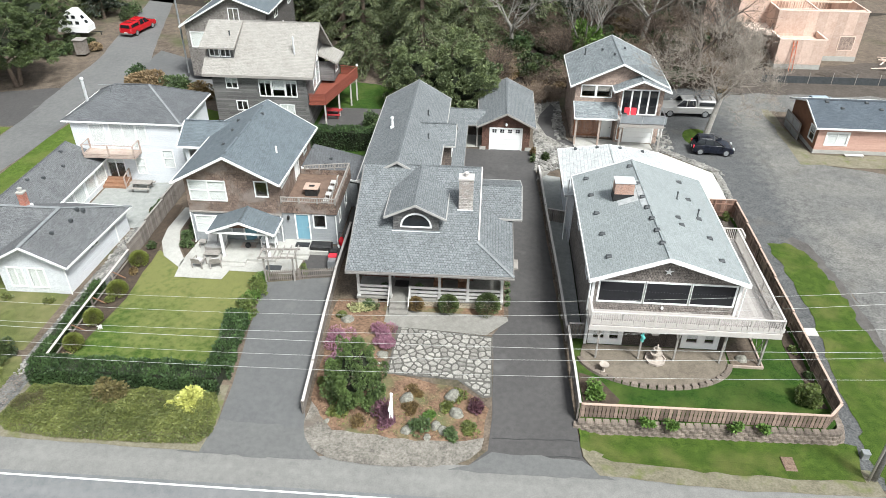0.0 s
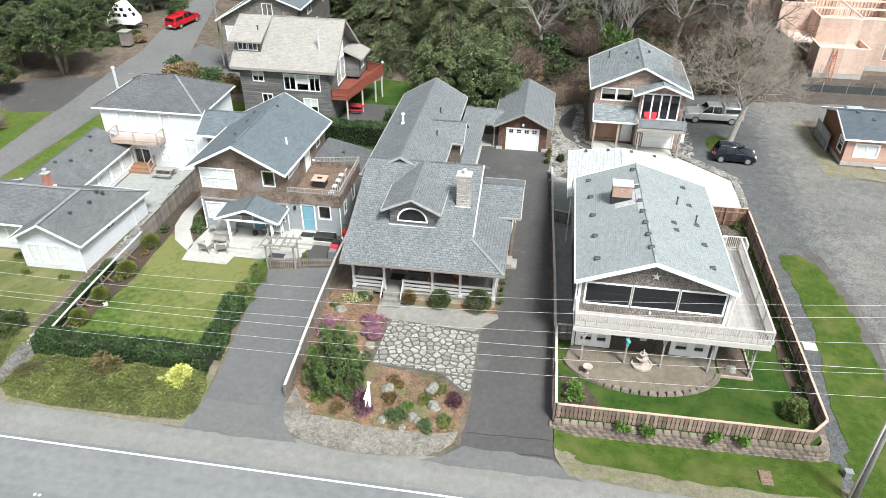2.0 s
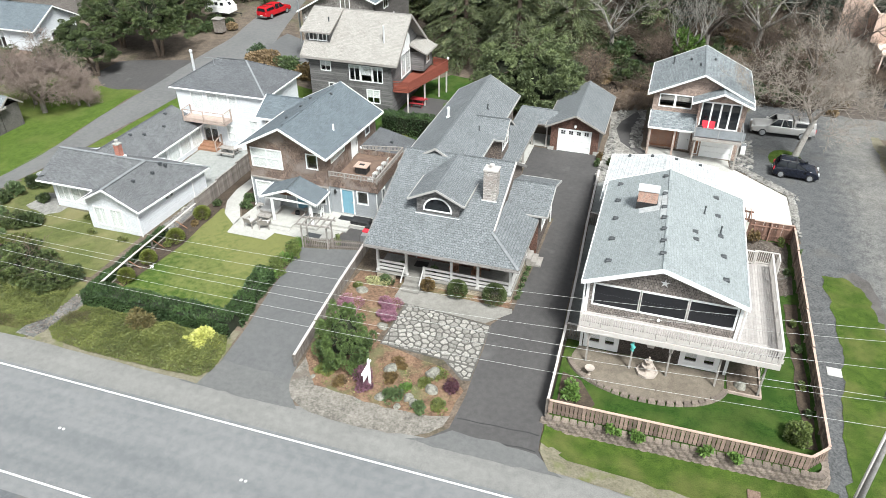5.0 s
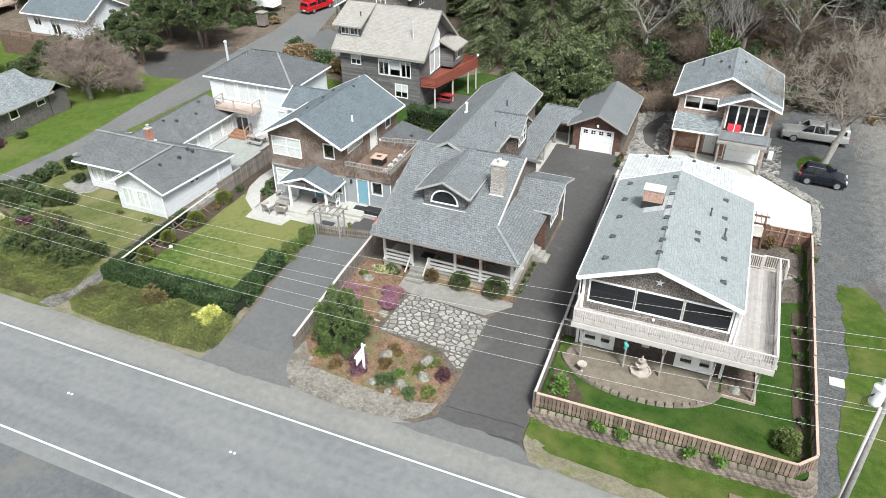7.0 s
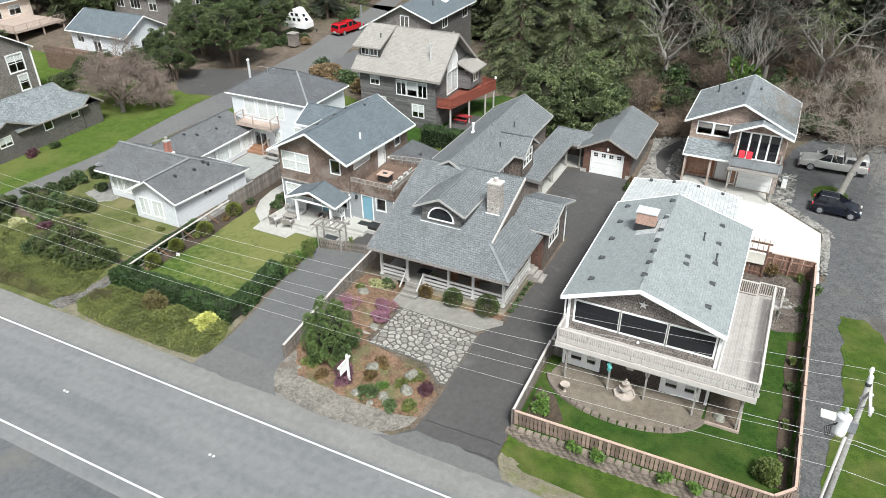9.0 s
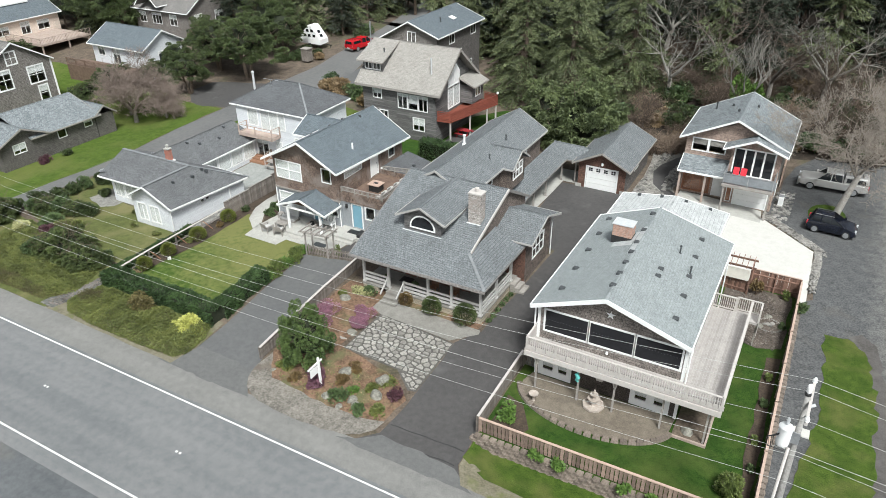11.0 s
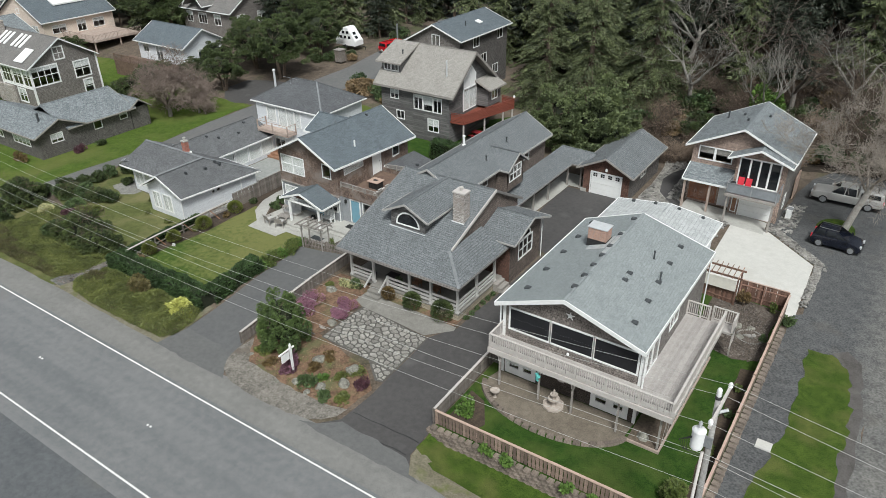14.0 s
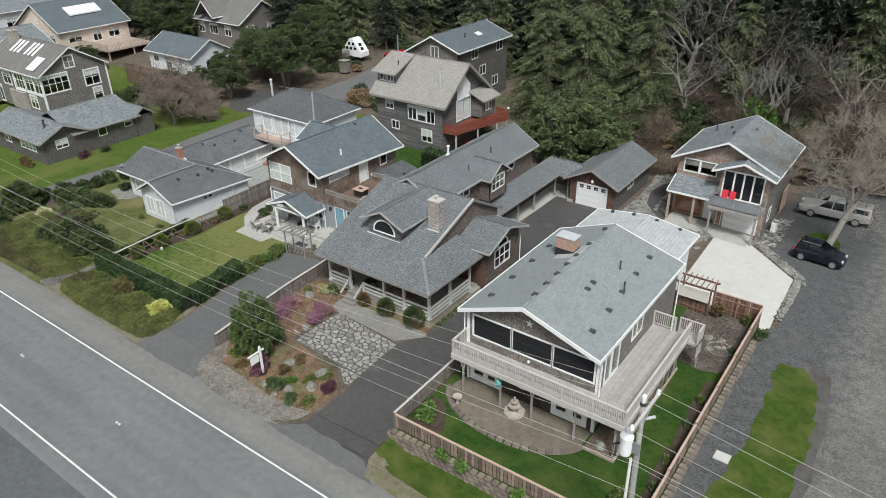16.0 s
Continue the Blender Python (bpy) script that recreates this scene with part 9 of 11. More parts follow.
def again(ob, x, y, s=1.0, turn=0.0, sz=None, z=None):
    c_ = copy_thing(ob, pose(x, y, (gz(x, y) if z is None else z) - 0.05, 0, 0, turn))
    c_.scale = (s, s, sz or s)
    return c_


# big trees behind the houses
spruce = plant(conifer("spruce_tree", "tall shaggy olive-green spruce behind the houses", 17, 6.0, SPRUCE, 3, 25, 0.17, 34, 0.06, 0.72, 0.55, 0.4, 0.26, 0.35, 5, 0.09), -7.5, 76.5)
again(spruce, -14.5, 80, 0.9, 80)
again(spruce, -10.5, 86, 1.15, 200)
again(spruce, -2.5, 83, 1.0, 140)
again(spruce, -19, 90, 1.05, 20)
evergreen = plant(round_tree("evergreen_tree", "broad yellow-green evergreen tree in layered sprays", 8.6, 4.9, BROAD, 7, 46000, 0.12, 0.3, 0.02, 170, 1, None, (0.09, 0.17), 0.6), -2.9, 69.0)
again(evergreen, -6.8, 69.6, 0.85, 100)
far_spruce = plant(conifer("spruce_tree", "olive-green spruce in the hillside wood", 16, 4.8, SPRUCE, 5, 26, 0.26, 9, 0.08, 0.75, 0.45, 0.35), -16, 98)
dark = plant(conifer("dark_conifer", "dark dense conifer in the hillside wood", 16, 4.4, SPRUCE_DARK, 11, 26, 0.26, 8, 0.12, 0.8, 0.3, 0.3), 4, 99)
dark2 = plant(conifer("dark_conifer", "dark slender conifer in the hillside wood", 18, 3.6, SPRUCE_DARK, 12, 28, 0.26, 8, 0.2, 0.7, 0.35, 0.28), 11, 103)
bare1 = plant(bare_tree("bare_tree", "leafless grey-barked tree in the wood", 11, 0.26, TWIG, 21, 4, 3, 0.7), 12.5, 83)
bare2 = plant(bare_tree("bare_tree", "leafless twisted tree with pale limbs", 12, 0.3, TWIG_PALE, 22, 4, 3, 0.8, 0.1, 0.35, (0.8, 0.3)), -0.8, 90)
bare3 = plant(bare_tree("bare_tree", "leafless brown tree thick with twigs", 9, 0.2, TWIG_BROWN, 23, 5, 3, 0.65, 0.25, 0.15), 18.5, 82)
rnd = random.Random(44)
spots = []
for i in range(900):
    x, y = rnd.uniform(-62, 46), rnd.uniform(74, 150)
    if x < -11 and y < 93 + 0.25 * abs(x + 11) * (x > -36):
        continue
    if -56 < x < -36 and y < 118:
        continue
    if x < -56 and y < 100:
        continue
    if x > 22 and y < (92 if x < 28 else 106):
        continue
    if x > -11 and y < 88 + 0.3 * max(0, 6 - x):
        continue
    if all((x - a) ** 2 + (y - b_) ** 2 > (3.4 if y < 112 else 5.0) ** 2 for a, b_ in spots):
        spots.append((x, y))
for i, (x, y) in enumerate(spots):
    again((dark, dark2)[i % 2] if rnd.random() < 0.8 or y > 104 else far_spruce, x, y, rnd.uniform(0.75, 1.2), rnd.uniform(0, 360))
for x, y, t, s in ((2.5, 81, 2, 0.8), (9.0, 78.5, 3, 0.6), (19.5, 77, 3, 0.75), (23.5, 80, 1, 0.95), (6.3, 87.5, 1, 1.0), (26.5, 86, 3, 1.0), (24, 76.5, 3, 0.6), (-4.2, 95, 1, 0.9), (29, 92, 1, 0.9), (1.2, 76.2, 3, 0.5), (17.5, 84, 2, 0.9), (31, 97, 2, 1.0)):
    again((bare1, bare2, bare3)[t - 1], x, y, s, x * 37 % 360)
# snag with ivy
snag = plant(bare_tree("ivy_snag", "pale dead tree with ivy round its base", 9, 0.22, TWIG_PALE, 31, 4, 3, 0.55, 0.5, 0.35), 10.6, 79.5)
iv, dv = lump(5200, 31, 1.8, 1.8, 5.4, 11)
f = new("ivy", cards("ivy", iv, 0.15, FRESH, 31, 0.7, dv))
f.parent = snag
# the leafless tree by the parked cars
PALE_BARK = plain("pale_lichened_bark", (0.27, 0.25, 0.225), (0.45, 0.425, 0.385), 1.5, 9, 0.95, 0.5)
FINE[0] = 0.009
lone = plant(bare_tree("bare_birch", "leafless pale tree with dense fine tan twigs beside the lane", 9.8, 0.26, TWIG_OLIVE, 41, 7, 3, 0.64, 0.12, 0.42, (1.1, 1.0), 0.42, PALE_BARK), 20.9, 64.2)
FINE[0] = 0.012
# understorey brush on the slope
rnd = random.Random(9)
g = Geo()
for i in range(330):
    a, r_ = rnd.uniform(0, math.tau), 1.9 * math.sqrt(rnd.random())
    p0 = V(r_ * math.cos(a), r_ * math.sin(a), 0)
    d = V(rnd.uniform(-0.6, 0.6), rnd.uniform(-0.6, 0.6), 1).normalized()
    L = rnd.uniform(0.9, 2.4)
    p1 = p0 + d * L * 0.5
    p2 = p1 + (d + V(rnd.uniform(-0.9, 0.9), rnd.uniform(-0.9, 0.9), -0.75)).normalized() * L * 0.55
    g.tube([p0, p1, p2], [0.025, 0.018, 0.008], 3, False)
    for j in range(3):
        q = p1 + (p2 - p1) * rnd.random()
        g.tube([q, q + V(rnd.uniform(-0.5, 0.5), rnd.uniform(-0.5, 0.5), rnd.uniform(0, 0.5))], [0.012, 0.005], 3, False)
brush = new("brush", g.mesh("brush", TWIG_BROWN, (0, 0, 0), False))
tagged(brush, "tangled leafless brown brush on the slope", "brush", "", "stuff")
plant(brush, 6, 78)
BRUSH_TAN = plain("tan_brush_twig", (0.12, 0.088, 0.064), (0.275, 0.21, 0.16), 1.5, 10, 0.95, 0.2, rand=0.5)
brush2 = tagged(new("brush", g.mesh("brush", BRUSH_TAN, (0, 0, 0), False)), "tangled tan and grey brush on the slope", "brush", "", "stuff")
plant(brush2, 8.5, 77, 1, 50)
n = 0
for i in range(700):
    x, y = rnd.uniform(-11, 34), rnd.uniform(71.5, 100)
    if (x < 5.2 and y < 70.5) or (6.5 < x < 17.5 and y < 74) or (x > 16.5 and y < 75.5) or (x > 26 and y < 84) or (x < -6 and y < 74):
        continue
    again((brush, brush2)[i % 2], x, y, rnd.uniform(0.7, 1.25), rnd.uniform(0, 360))
    if y > 84 and rnd.random() < 0.75:
        continue
    n += 1
    if n > 92:
        break
under = [shrub("evergreen_shrub", lb_, x, y, r_, r_ * 0.9, h_, m_, n_, 0.14, i + 60) for i, (lb_, x, y, r_, h_, m_, n_) in enumerate((
    ("dark evergreen shrub among brown brush", 4.5, 79, 1.5, 1.9, DARK_SHRUB, 1300), ("glossy green shrub among brown brush", 7.0, 76.6, 1.1, 1.5, LAUREL, 1000),
    ("rusty leafy shrub among brown brush", 2.4, 77.5, 1.2, 1.2, RUSTY, 800), ("deep green fern mass under trees", 9.0, 84, 1.8, 1.5, HEDGE, 1400), ("dry tan shrub among brown brush", 5.4, 75.4, 1.2, 1.1, TAN_SHRUB, 900)))]
for i in range(150):
    x, y = rnd.uniform(-10, 29), rnd.uniform(75.5, 97)
    if (6.5 < x < 17.5 and y < 76) or (x > 26 and y < 84):
        continue
    again(under[(0, 3, 0, 1, 3, 2)[i % 6]], x, y, rnd.uniform(0.7, 1.35), rnd.uniform(0, 360))

for i in range(44):
    x, y = rnd.uniform(-4, 27), rnd.uniform(73.5, 80.5)
    if (6.8 < x < 17.2 and y < 75) or (x > 17 and y < 75.5) or (x < 5 and y < 74.5):
        continue
    again(under[(4, 2, 1, 2, 4, 0)[i % 6]], x, y, rnd.uniform(0.5, 0.95), rnd.uniform(0, 360))

# trees round the street and the far houses
pine = plant(round_tree("shore_pine", "dark layered shore pine beside the street", 8.5, 4.3, PINE, 51, 42000, 0.09, 0.24, 0.3, 110, 3, None, (0.1, 0.2), 0.5), -53.9, 74.2, 1.12)
again(pine, -57.8, 66.9, 0.72, 70)
again(pine, -60.5, 75.5, 0.95, 310)
again(pine, -64.5, 71.5, 0.6, 170)
again(pine, -56, 84.5, 0.9, 130)
again(pine, -66, 79, 0.8, 200)
again(pine, -61, 88, 1.1, 250)
thorn = plant(bare_tree("bare_thorn", "wide leafless twiggy tree on a grass bank", 7.4, 0.22, TWIG_ROSE, 52, 5, 4, 0.72, 0.05, 0.18), -55.8, 56.0, 1.2)
again(thorn, -58.6, 57.6, 0.85, 120)
again(thorn, -57.2, 60.8, 0.8, 220)
again(thorn, -53.4, 58.6, 0.6, 300)
again(thorn, -51.6, 58.2, 0.4, 40)
rnd = random.Random(77)
k = 0
for i in range(400):
    x, y = rnd.uniform(-150, -52), rnd.uniform(88, 150)
    if rnd.random() < 0.3:
        x, y = rnd.uniform(-125, -88), rnd.uniform(80, 100)
    if (-90 < x < -72 and y < 95) or (-60 < x < -52 and y < 96):
        continue
    again((dark, far_spruce, dark2, pine)[i % 4], x, y, rnd.uniform(0.7, 1.1) * (1.3 if i % 4 == 3 else 1), rnd.uniform(0, 360))
    k += 1
    if k > 95:
        break
for x, y, s in ((-68, 62, 0.5), (-66.5, 57.5, 0.42), (-69.5, 65.5, 0.4), (-90, 64, 0.55), (-93, 60, 0.5), (-88, 81, 0.8), (-64, 66.5, 0.5)):
    again(pine, x, y, s, x * 11 % 360)
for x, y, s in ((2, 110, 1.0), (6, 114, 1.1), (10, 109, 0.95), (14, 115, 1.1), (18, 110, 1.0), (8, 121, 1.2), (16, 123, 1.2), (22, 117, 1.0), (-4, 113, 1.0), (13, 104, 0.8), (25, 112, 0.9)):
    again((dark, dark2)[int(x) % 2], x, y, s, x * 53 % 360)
for x, y, s in ((-36, 98, 1.0), (-33, 104, 1.1), (-30, 96, 0.9), (-37, 108, 1.0), (-26, 98, 0.9), (-22, 97, 1.0), (-62, 98, 1.0), (-58, 103, 1.1), (-55.5, 99, 0.8), (-66, 94, 1.0)):
    again((far_spruce, dark)[int(x) % 2], x, y, s, x * 31 % 360)
shrub("street_hedge", "tall tan and green shrub mass by the street", -38.0, 73.0, 2.4, 1.8, 2.4, TAN_SHRUB, 4200, 0.14, 81)
shrub("street_hedge", "dark green shrub mass by the street", -34.2, 72.2, 2.3, 1.5, 2.2, LAUREL, 2200, 0.13, 82)
shrub("street_hedge", "rusty green shrub by the street", -31.0, 70.6, 2.0, 1.4, 1.9, RUSTY, 1800, 0.13, 83)
shrub("clipped_shrub", "flat-topped clipped green shrub by the street", -39.6, 74.6, 1.6, 1.3, 2.6, HEDGE, 2200, 0.1, 84)
hedge("back_hedge", "dense dark hedge below the board-sided house", [(-16.6, 59.0), (-9.4, 59.2)], 1.3, 2.0, HEDGE, 900, 0.09, 85)
hedge("back_side_hedge", "dark hedge along the grey house wing", [(-9.9, 52.5), (-9.7, 59)], 0.9, 1.9, HEDGE, 700, 0.09, 86)
shrub("round_shrub", "round clipped olive shrub in the back yard", -13.6, 56.0, 0.85, 0.85, 1.2, BOX, 1800, 0.07, 87, ball=True)
shrub("yard_shrub", "loose green shrub in the back yard", -11.3, 63.5, 1.1, 1.1, 1.8, LAUREL, 1400, 0.12, 88)
for x, y, s, m_ in ((-52.6, 83.6, 1.3, LAUREL), (-49.9, 85.3, 0.9, TAN_SHRUB), (-53.5, 86.4, 1.3, DARK_SHRUB), (-54.6, 82.2, 1.2, DARK_SHRUB), (-51.4, 87.0, 1.0, DARK_SHRUB), (-51.8, 98.5, 1.4, DARK_SHRUB), (-52.4, 101.5, 1.6, LAUREL)):
    shrub("street_shrub", "leafy shrub beside the street", x, y, s, s, s * 1.3, m_, 1100, 0.12, int(x * -7))
shrub("heather_clump", "low flowering shrub against a dark house", -54.3, 42.5, 0.8, 0.9, 0.9, PURPLE, 900, 0.09, 91)
shrub("heather_clump", "low dark shrub against a dark house", -54.2, 45.0, 0.7, 0.9, 0.7, DARK_SHRUB, 900, 0.09, 92)
shrub("rusty_shrub", "rusty brown shrub at a house corner", -57.6, 37.4, 1.2, 0.8, 0.9, RUSTY, 1000, 0.1, 93)
for i, (x, y, s, h) in enumerate(((-70, 58.5, 1.3, 1.8), (-68.4, 55.8, 1.0, 1.4), (-90, 66, 1.6, 1.8), (-67, 49, 1.2, 1.0))):
    shrub("far_shrub", "dark evergreen shrub between far houses", x, y, s, s, h, DARK_SHRUB, 900, 0.14, 94 + i)

# the bank and garden of the white house
cover("salal_bank", "low dense salal on the roadside bank", [(-41, 24.2), (-34, 24.0), (-27.6, 24.2), (-26.6, 26), (-28, 29), (-34, 30.5), (-40.6, 32)], 0.45, SALAL, 62000, 0.055, 101)
cover("bronzed_edge", "bronzed low growth along the road edge of the bank", [(-41, 24.1), (-34, 23.9), (-27.7, 24.1), (-27.0, 25.2), (-31, 25.4), (-36, 26.2), (-41, 27.4)], 0.5, BROWN_SALAL, 17000, 0.055, 102)
for i, (x, y, r_, h, m_) in enumerate(((-43.2, 30.2, 1.6, 2.9, DARK_SHRUB), (-44.5, 28.2, 1.2, 1.4, DARK_SHRUB), (-41.5, 27.2, 1.3, 1.2, DARK_SHRUB), (-41.3, 33.2, 1.2, 1.3, LAUREL), (-39.2, 34.4, 1.4, 1.5, LAUREL), (-37.0, 35.0, 1.2, 1.3, DARK_SHRUB),
                                       (-32.3, 30.0, 1.9, 2.4, DARK_SHRUB), (-34.6, 28.6, 1.3, 1.5, LAUREL), (-30.0, 29.0, 1.5, 1.7, DARK_SHRUB), (-28.6, 30.0, 0.8, 1.2, DARK_SHRUB), (-41.2, 40.2, 1.1, 1.4, DARK_SHRUB), (-42.0, 37.4, 0.9, 1.1, DARK_SHRUB),
                                       (-40.8, 41.8, 0.8, 1.6, DARK_SHRUB), (-38.6, 32.2, 1.3, 0.9, LAUREL), (-36.2, 32.6, 1.2, 0.9, SALAL), (-39.9, 30.4, 1.0, 0.7, VARIEGATED), (-37.3, 31.2, 0.95, 0.8, PURPLE), (-38.9, 38.3, 0.7, 0.8, DARK_SHRUB),
                                       (-43.2, 34.5, 1.0, 1.3, DARK_SHRUB), (-42.6, 36.0, 1.1, 1.2, DARK_SHRUB), (-42.0, 38.6, 0.9, 1.3, LAUREL), (-41.2, 42.6, 0.9, 1.4, DARK_SHRUB), (-40.2, 43.8, 1.0, 1.3, DARK_SHRUB), (-43.6, 32.4, 1.2, 1.4, DARK_SHRUB))):
    shrub("bank_shrub", "dark leafy shrub on the roadside bank" if m_ in (DARK_SHRUB, LAUREL) else "low coloured shrub on the roadside bank", x, y, r_, r_ * 0.9, h, m_, int(2000 * r_ * r_) + 500, 0.08, 110 + i)
bush = plant(round_tree("pine_bush", "dark spreading pine bush on the roadside bank", 2.9, 2.1, BANK_PINE, 401, 15000, 0.08, 0.1, 0.0, 70, 3, None, (0.12, 0.24), 0.6), -31.9, 29.6)
for x, y, s_, a in ((-29.4, 28.9, 0.72, 70), (-34.2, 28.9, 0.62, 160), (-43.4, 30.4, 0.95, 220), (-44.6, 28.0, 0.6, 20), (-41.0, 33.6, 0.55, 300), (-38.2, 34.6, 0.5, 110)):
    again(bush, x, y, s_, a)
for i, (x, y) in enumerate(((-31.6, 35.4), (-28.6, 35.2), (-33.4, 37.2))):
    shrub("wall_shrub", "small grey-green shrub by the white wall", x, y, 0.4, 0.35, 0.45, SALAL, 350, 0.07, 130 + i)

# hedge and planting in front of the lawn
hedge("front_hedge", "clipped dark green hedge before the lawn", [(-25.0, 27.9), (-14.4, 28.0)], 1.25, 1.15, HEDGE, 1400, 0.075, 141)
hedge("driveway_hedge", "dark green hedge along the driveway", [(-14.6, 28.4), (-14.9, 33.0)], 1.0, 1.1, HEDGE, 1300, 0.075, 142)
hedge("boundary_hedge", "dark clipped hedge beside the gravel strip", [(-25.5, 28.6), (-25.4, 36.0)], 0.7, 0.8, HEDGE, 900, 0.075, 144)
hedge("upper_hedge", "narrow dark hedge along a board fence", [(-25.4, 45.2), (-25.3, 51.0)], 0.5, 0.9, HEDGE, 700, 0.075, 145)
for i in range(7):
    shrub("driveway_shrub", "fresh green leafy shrub along the driveway", -14.72 + 0.2 * math.sin(i * 2), 33.3 + 0.72 * i, 0.66, 0.6, 0.9 + 0.2 * math.sin(i * 1.7), GREEN_GOLD if i % 3 else FRESH, 1000, 0.065, 150 + i)
cover("salal_front", "dense low salal between hedge and road", [(-25.6, 24.6), (-24.6, 23.9), (-22, 23.65), (-17, 23.65), (-14.3, 23.8), (-13.7, 24.5), (-13.85, 26.2), (-14.4, 27.3), (-24.8, 27.2)], 0.72, SALAL, 52000, 0.052, 161)
cover("brown_salal", "brownish low growth at the salal's end", [(-25.5, 24.7), (-23.8, 24.3), (-22.6, 25.4), (-23.4, 26.8), (-24.8, 27.1)], 0.76, BROWN_SALAL, 7000, 0.05, 165)
cover("fallen_litter", "scattered dry leaves and twigs on bark mulch", [(-8.9, 27.4), (-5, 28.9), (-1, 28.9), (0.5, 27.6), (0.2, 25.2), (-4, 25.0), (-8.2, 25.4)], 0.05, TAN_SHRUB, 1500, 0.045, 166, 0.03)
for i, (x, y, r_, h) in enumerate(((-24.2, 25.6, 1.0, 0.75), (-22.3, 25.9, 1.1, 0.85), (-20.4, 25.3, 0.9, 0.7), (-18.6, 25.4, 1.1, 0.85), (-16.9, 25.0, 0.8, 0.75), (-23.0, 24.8, 0.7, 0.6), (-15.9, 25.2, 0.8, 0.7))):
    shrub("salal_mound", "low rounded salal mound between hedge and road", x, y, r_, r_ * 0.8, h, SALAL, int(1800 * r_), 0.06, 480 + i)
shrub("yellow_shrub", "bright yellow leafy shrub beside the hedge", -15.45, 26.35, 1.35, 0.95, 1.25, YELLOW, 4200, 0.085, 162)
shrub("olive_shrub", "olive-tan upright shrub before the hedge", -20.0, 26.4, 0.95, 0.75, 1.45, OLIVE_TAN, 2600, 0.08, 163)
shrub("tan_shrub", "dry tan shrub near the hedge end", -24.6, 25.4, 0.6, 0.5, 0.5, TAN_SHRUB, 500, 0.08, 164)
for i, (x, y, r_) in enumerate(((-23.75, 38.8, 0.72), (-23.65, 35.3, 0.74), (-23.85, 32.4, 0.64), (-24.0, 30.2, 0.64))):
    shrub("boxwood_ball", "rounded olive-green boxwood in the fence bed", x, y, r_ * 0.9, r_ * 0.9, 1.1, BOX, 3600, 0.045, 170 + i, None, "boxwoods along the fence", ball=True)
for i, (x, y, r_, m_) in enumerate(((-24.1, 29.2, 0.55, TAN_SHRUB), (-16.9, 28.9, 0.5, TAN_SHRUB), (-19.6, 28.9, 0.3, TAN_SHRUB), (-23.8, 41.0, 0.45, DARK_SHRUB), (-23.7, 37.8, 0.4, RUSTY), (-23.9, 34.5, 0.35, SALAL), (-23.4, 28.9, 0.4, FRESH))):
    shrub("bed_plant", "small loose plant in the soil bed", x, y, r_, r_, 0.55, m_, 420, 0.075, 180 + i)
shrub("white_bloom", "small plant with white blossoms", -23.3, 31.9, 0.18, 0.18, 0.3, plain("white_petals", (0.75, 0.75, 0.72), (0.85, 0.85, 0.82), 2, 9, 0.7, 0), 90, 0.06, 189)
for i, (x, y) in enumerate(((-21.6, 42.4), (-21.6, 43.8), (-21.3, 41.2), (-21.7, 45.2))):
    shrub("path_shrub", "rounded green shrub beside the curved path", x, y, 0.55, 0.5, 0.75, LAUREL, 650, 0.08, 190 + i)

# garden before the porch
gp = plant(round_tree("garden_pine", "dense bushy dwarf pine in the front garden", 4.9, 1.8, GARDEN_PINE, 201, 26000, 0.06, 0.13, 0.02, 110, 1, None, (0.1, 0.17), 0.9), -6.5, 27.65)
for i, (x, y, rx, ry) in enumerate(((-8.3, 32.0, 0.9, 1.1), (-7.9, 30.9, 0.7, 0.9), (-8.2, 30.0, 0.55, 0.7), (-5.75, 32.6, 0.8, 0.8), (-5.6, 31.7, 0.7, 0.65))):
    shrub("heather", "pink flowering heather mound", x, y, rx, ry, 0.75, HEATHER, 2600, 0.045, 210 + i)
shrub("variegated_shrub", "cream and green variegated shrub by the steps", -7.4, 35.0, 0.9, 0.5, 0.6, VARIEGATED, 900, 0.08, 215)
shrub("green_shrub", "green shrub by the porch", -6.9, 35.2, 0.6, 0.5, 0.8, LAUREL, 800, 0.08, 216)
shrub("mottled_shrub", "rounded mottled shrub beside the steps", -4.0, 35.2, 0.5, 0.45, 1.05, RUSTY, 1500, 0.055, 217, ball=True)
for i, (x, r_) in enumerate(((-1.95, 0.66), (0.55, 0.78))):
    shrub("clipped_ball", "clipped round dark green shrub by the porch", x, 35.2, r_, r_ * 0.9, r_ * 2.0, CLIPPED, 3600, 0.05, 218 + i, None, "round shrubs by the porch", ball=True)
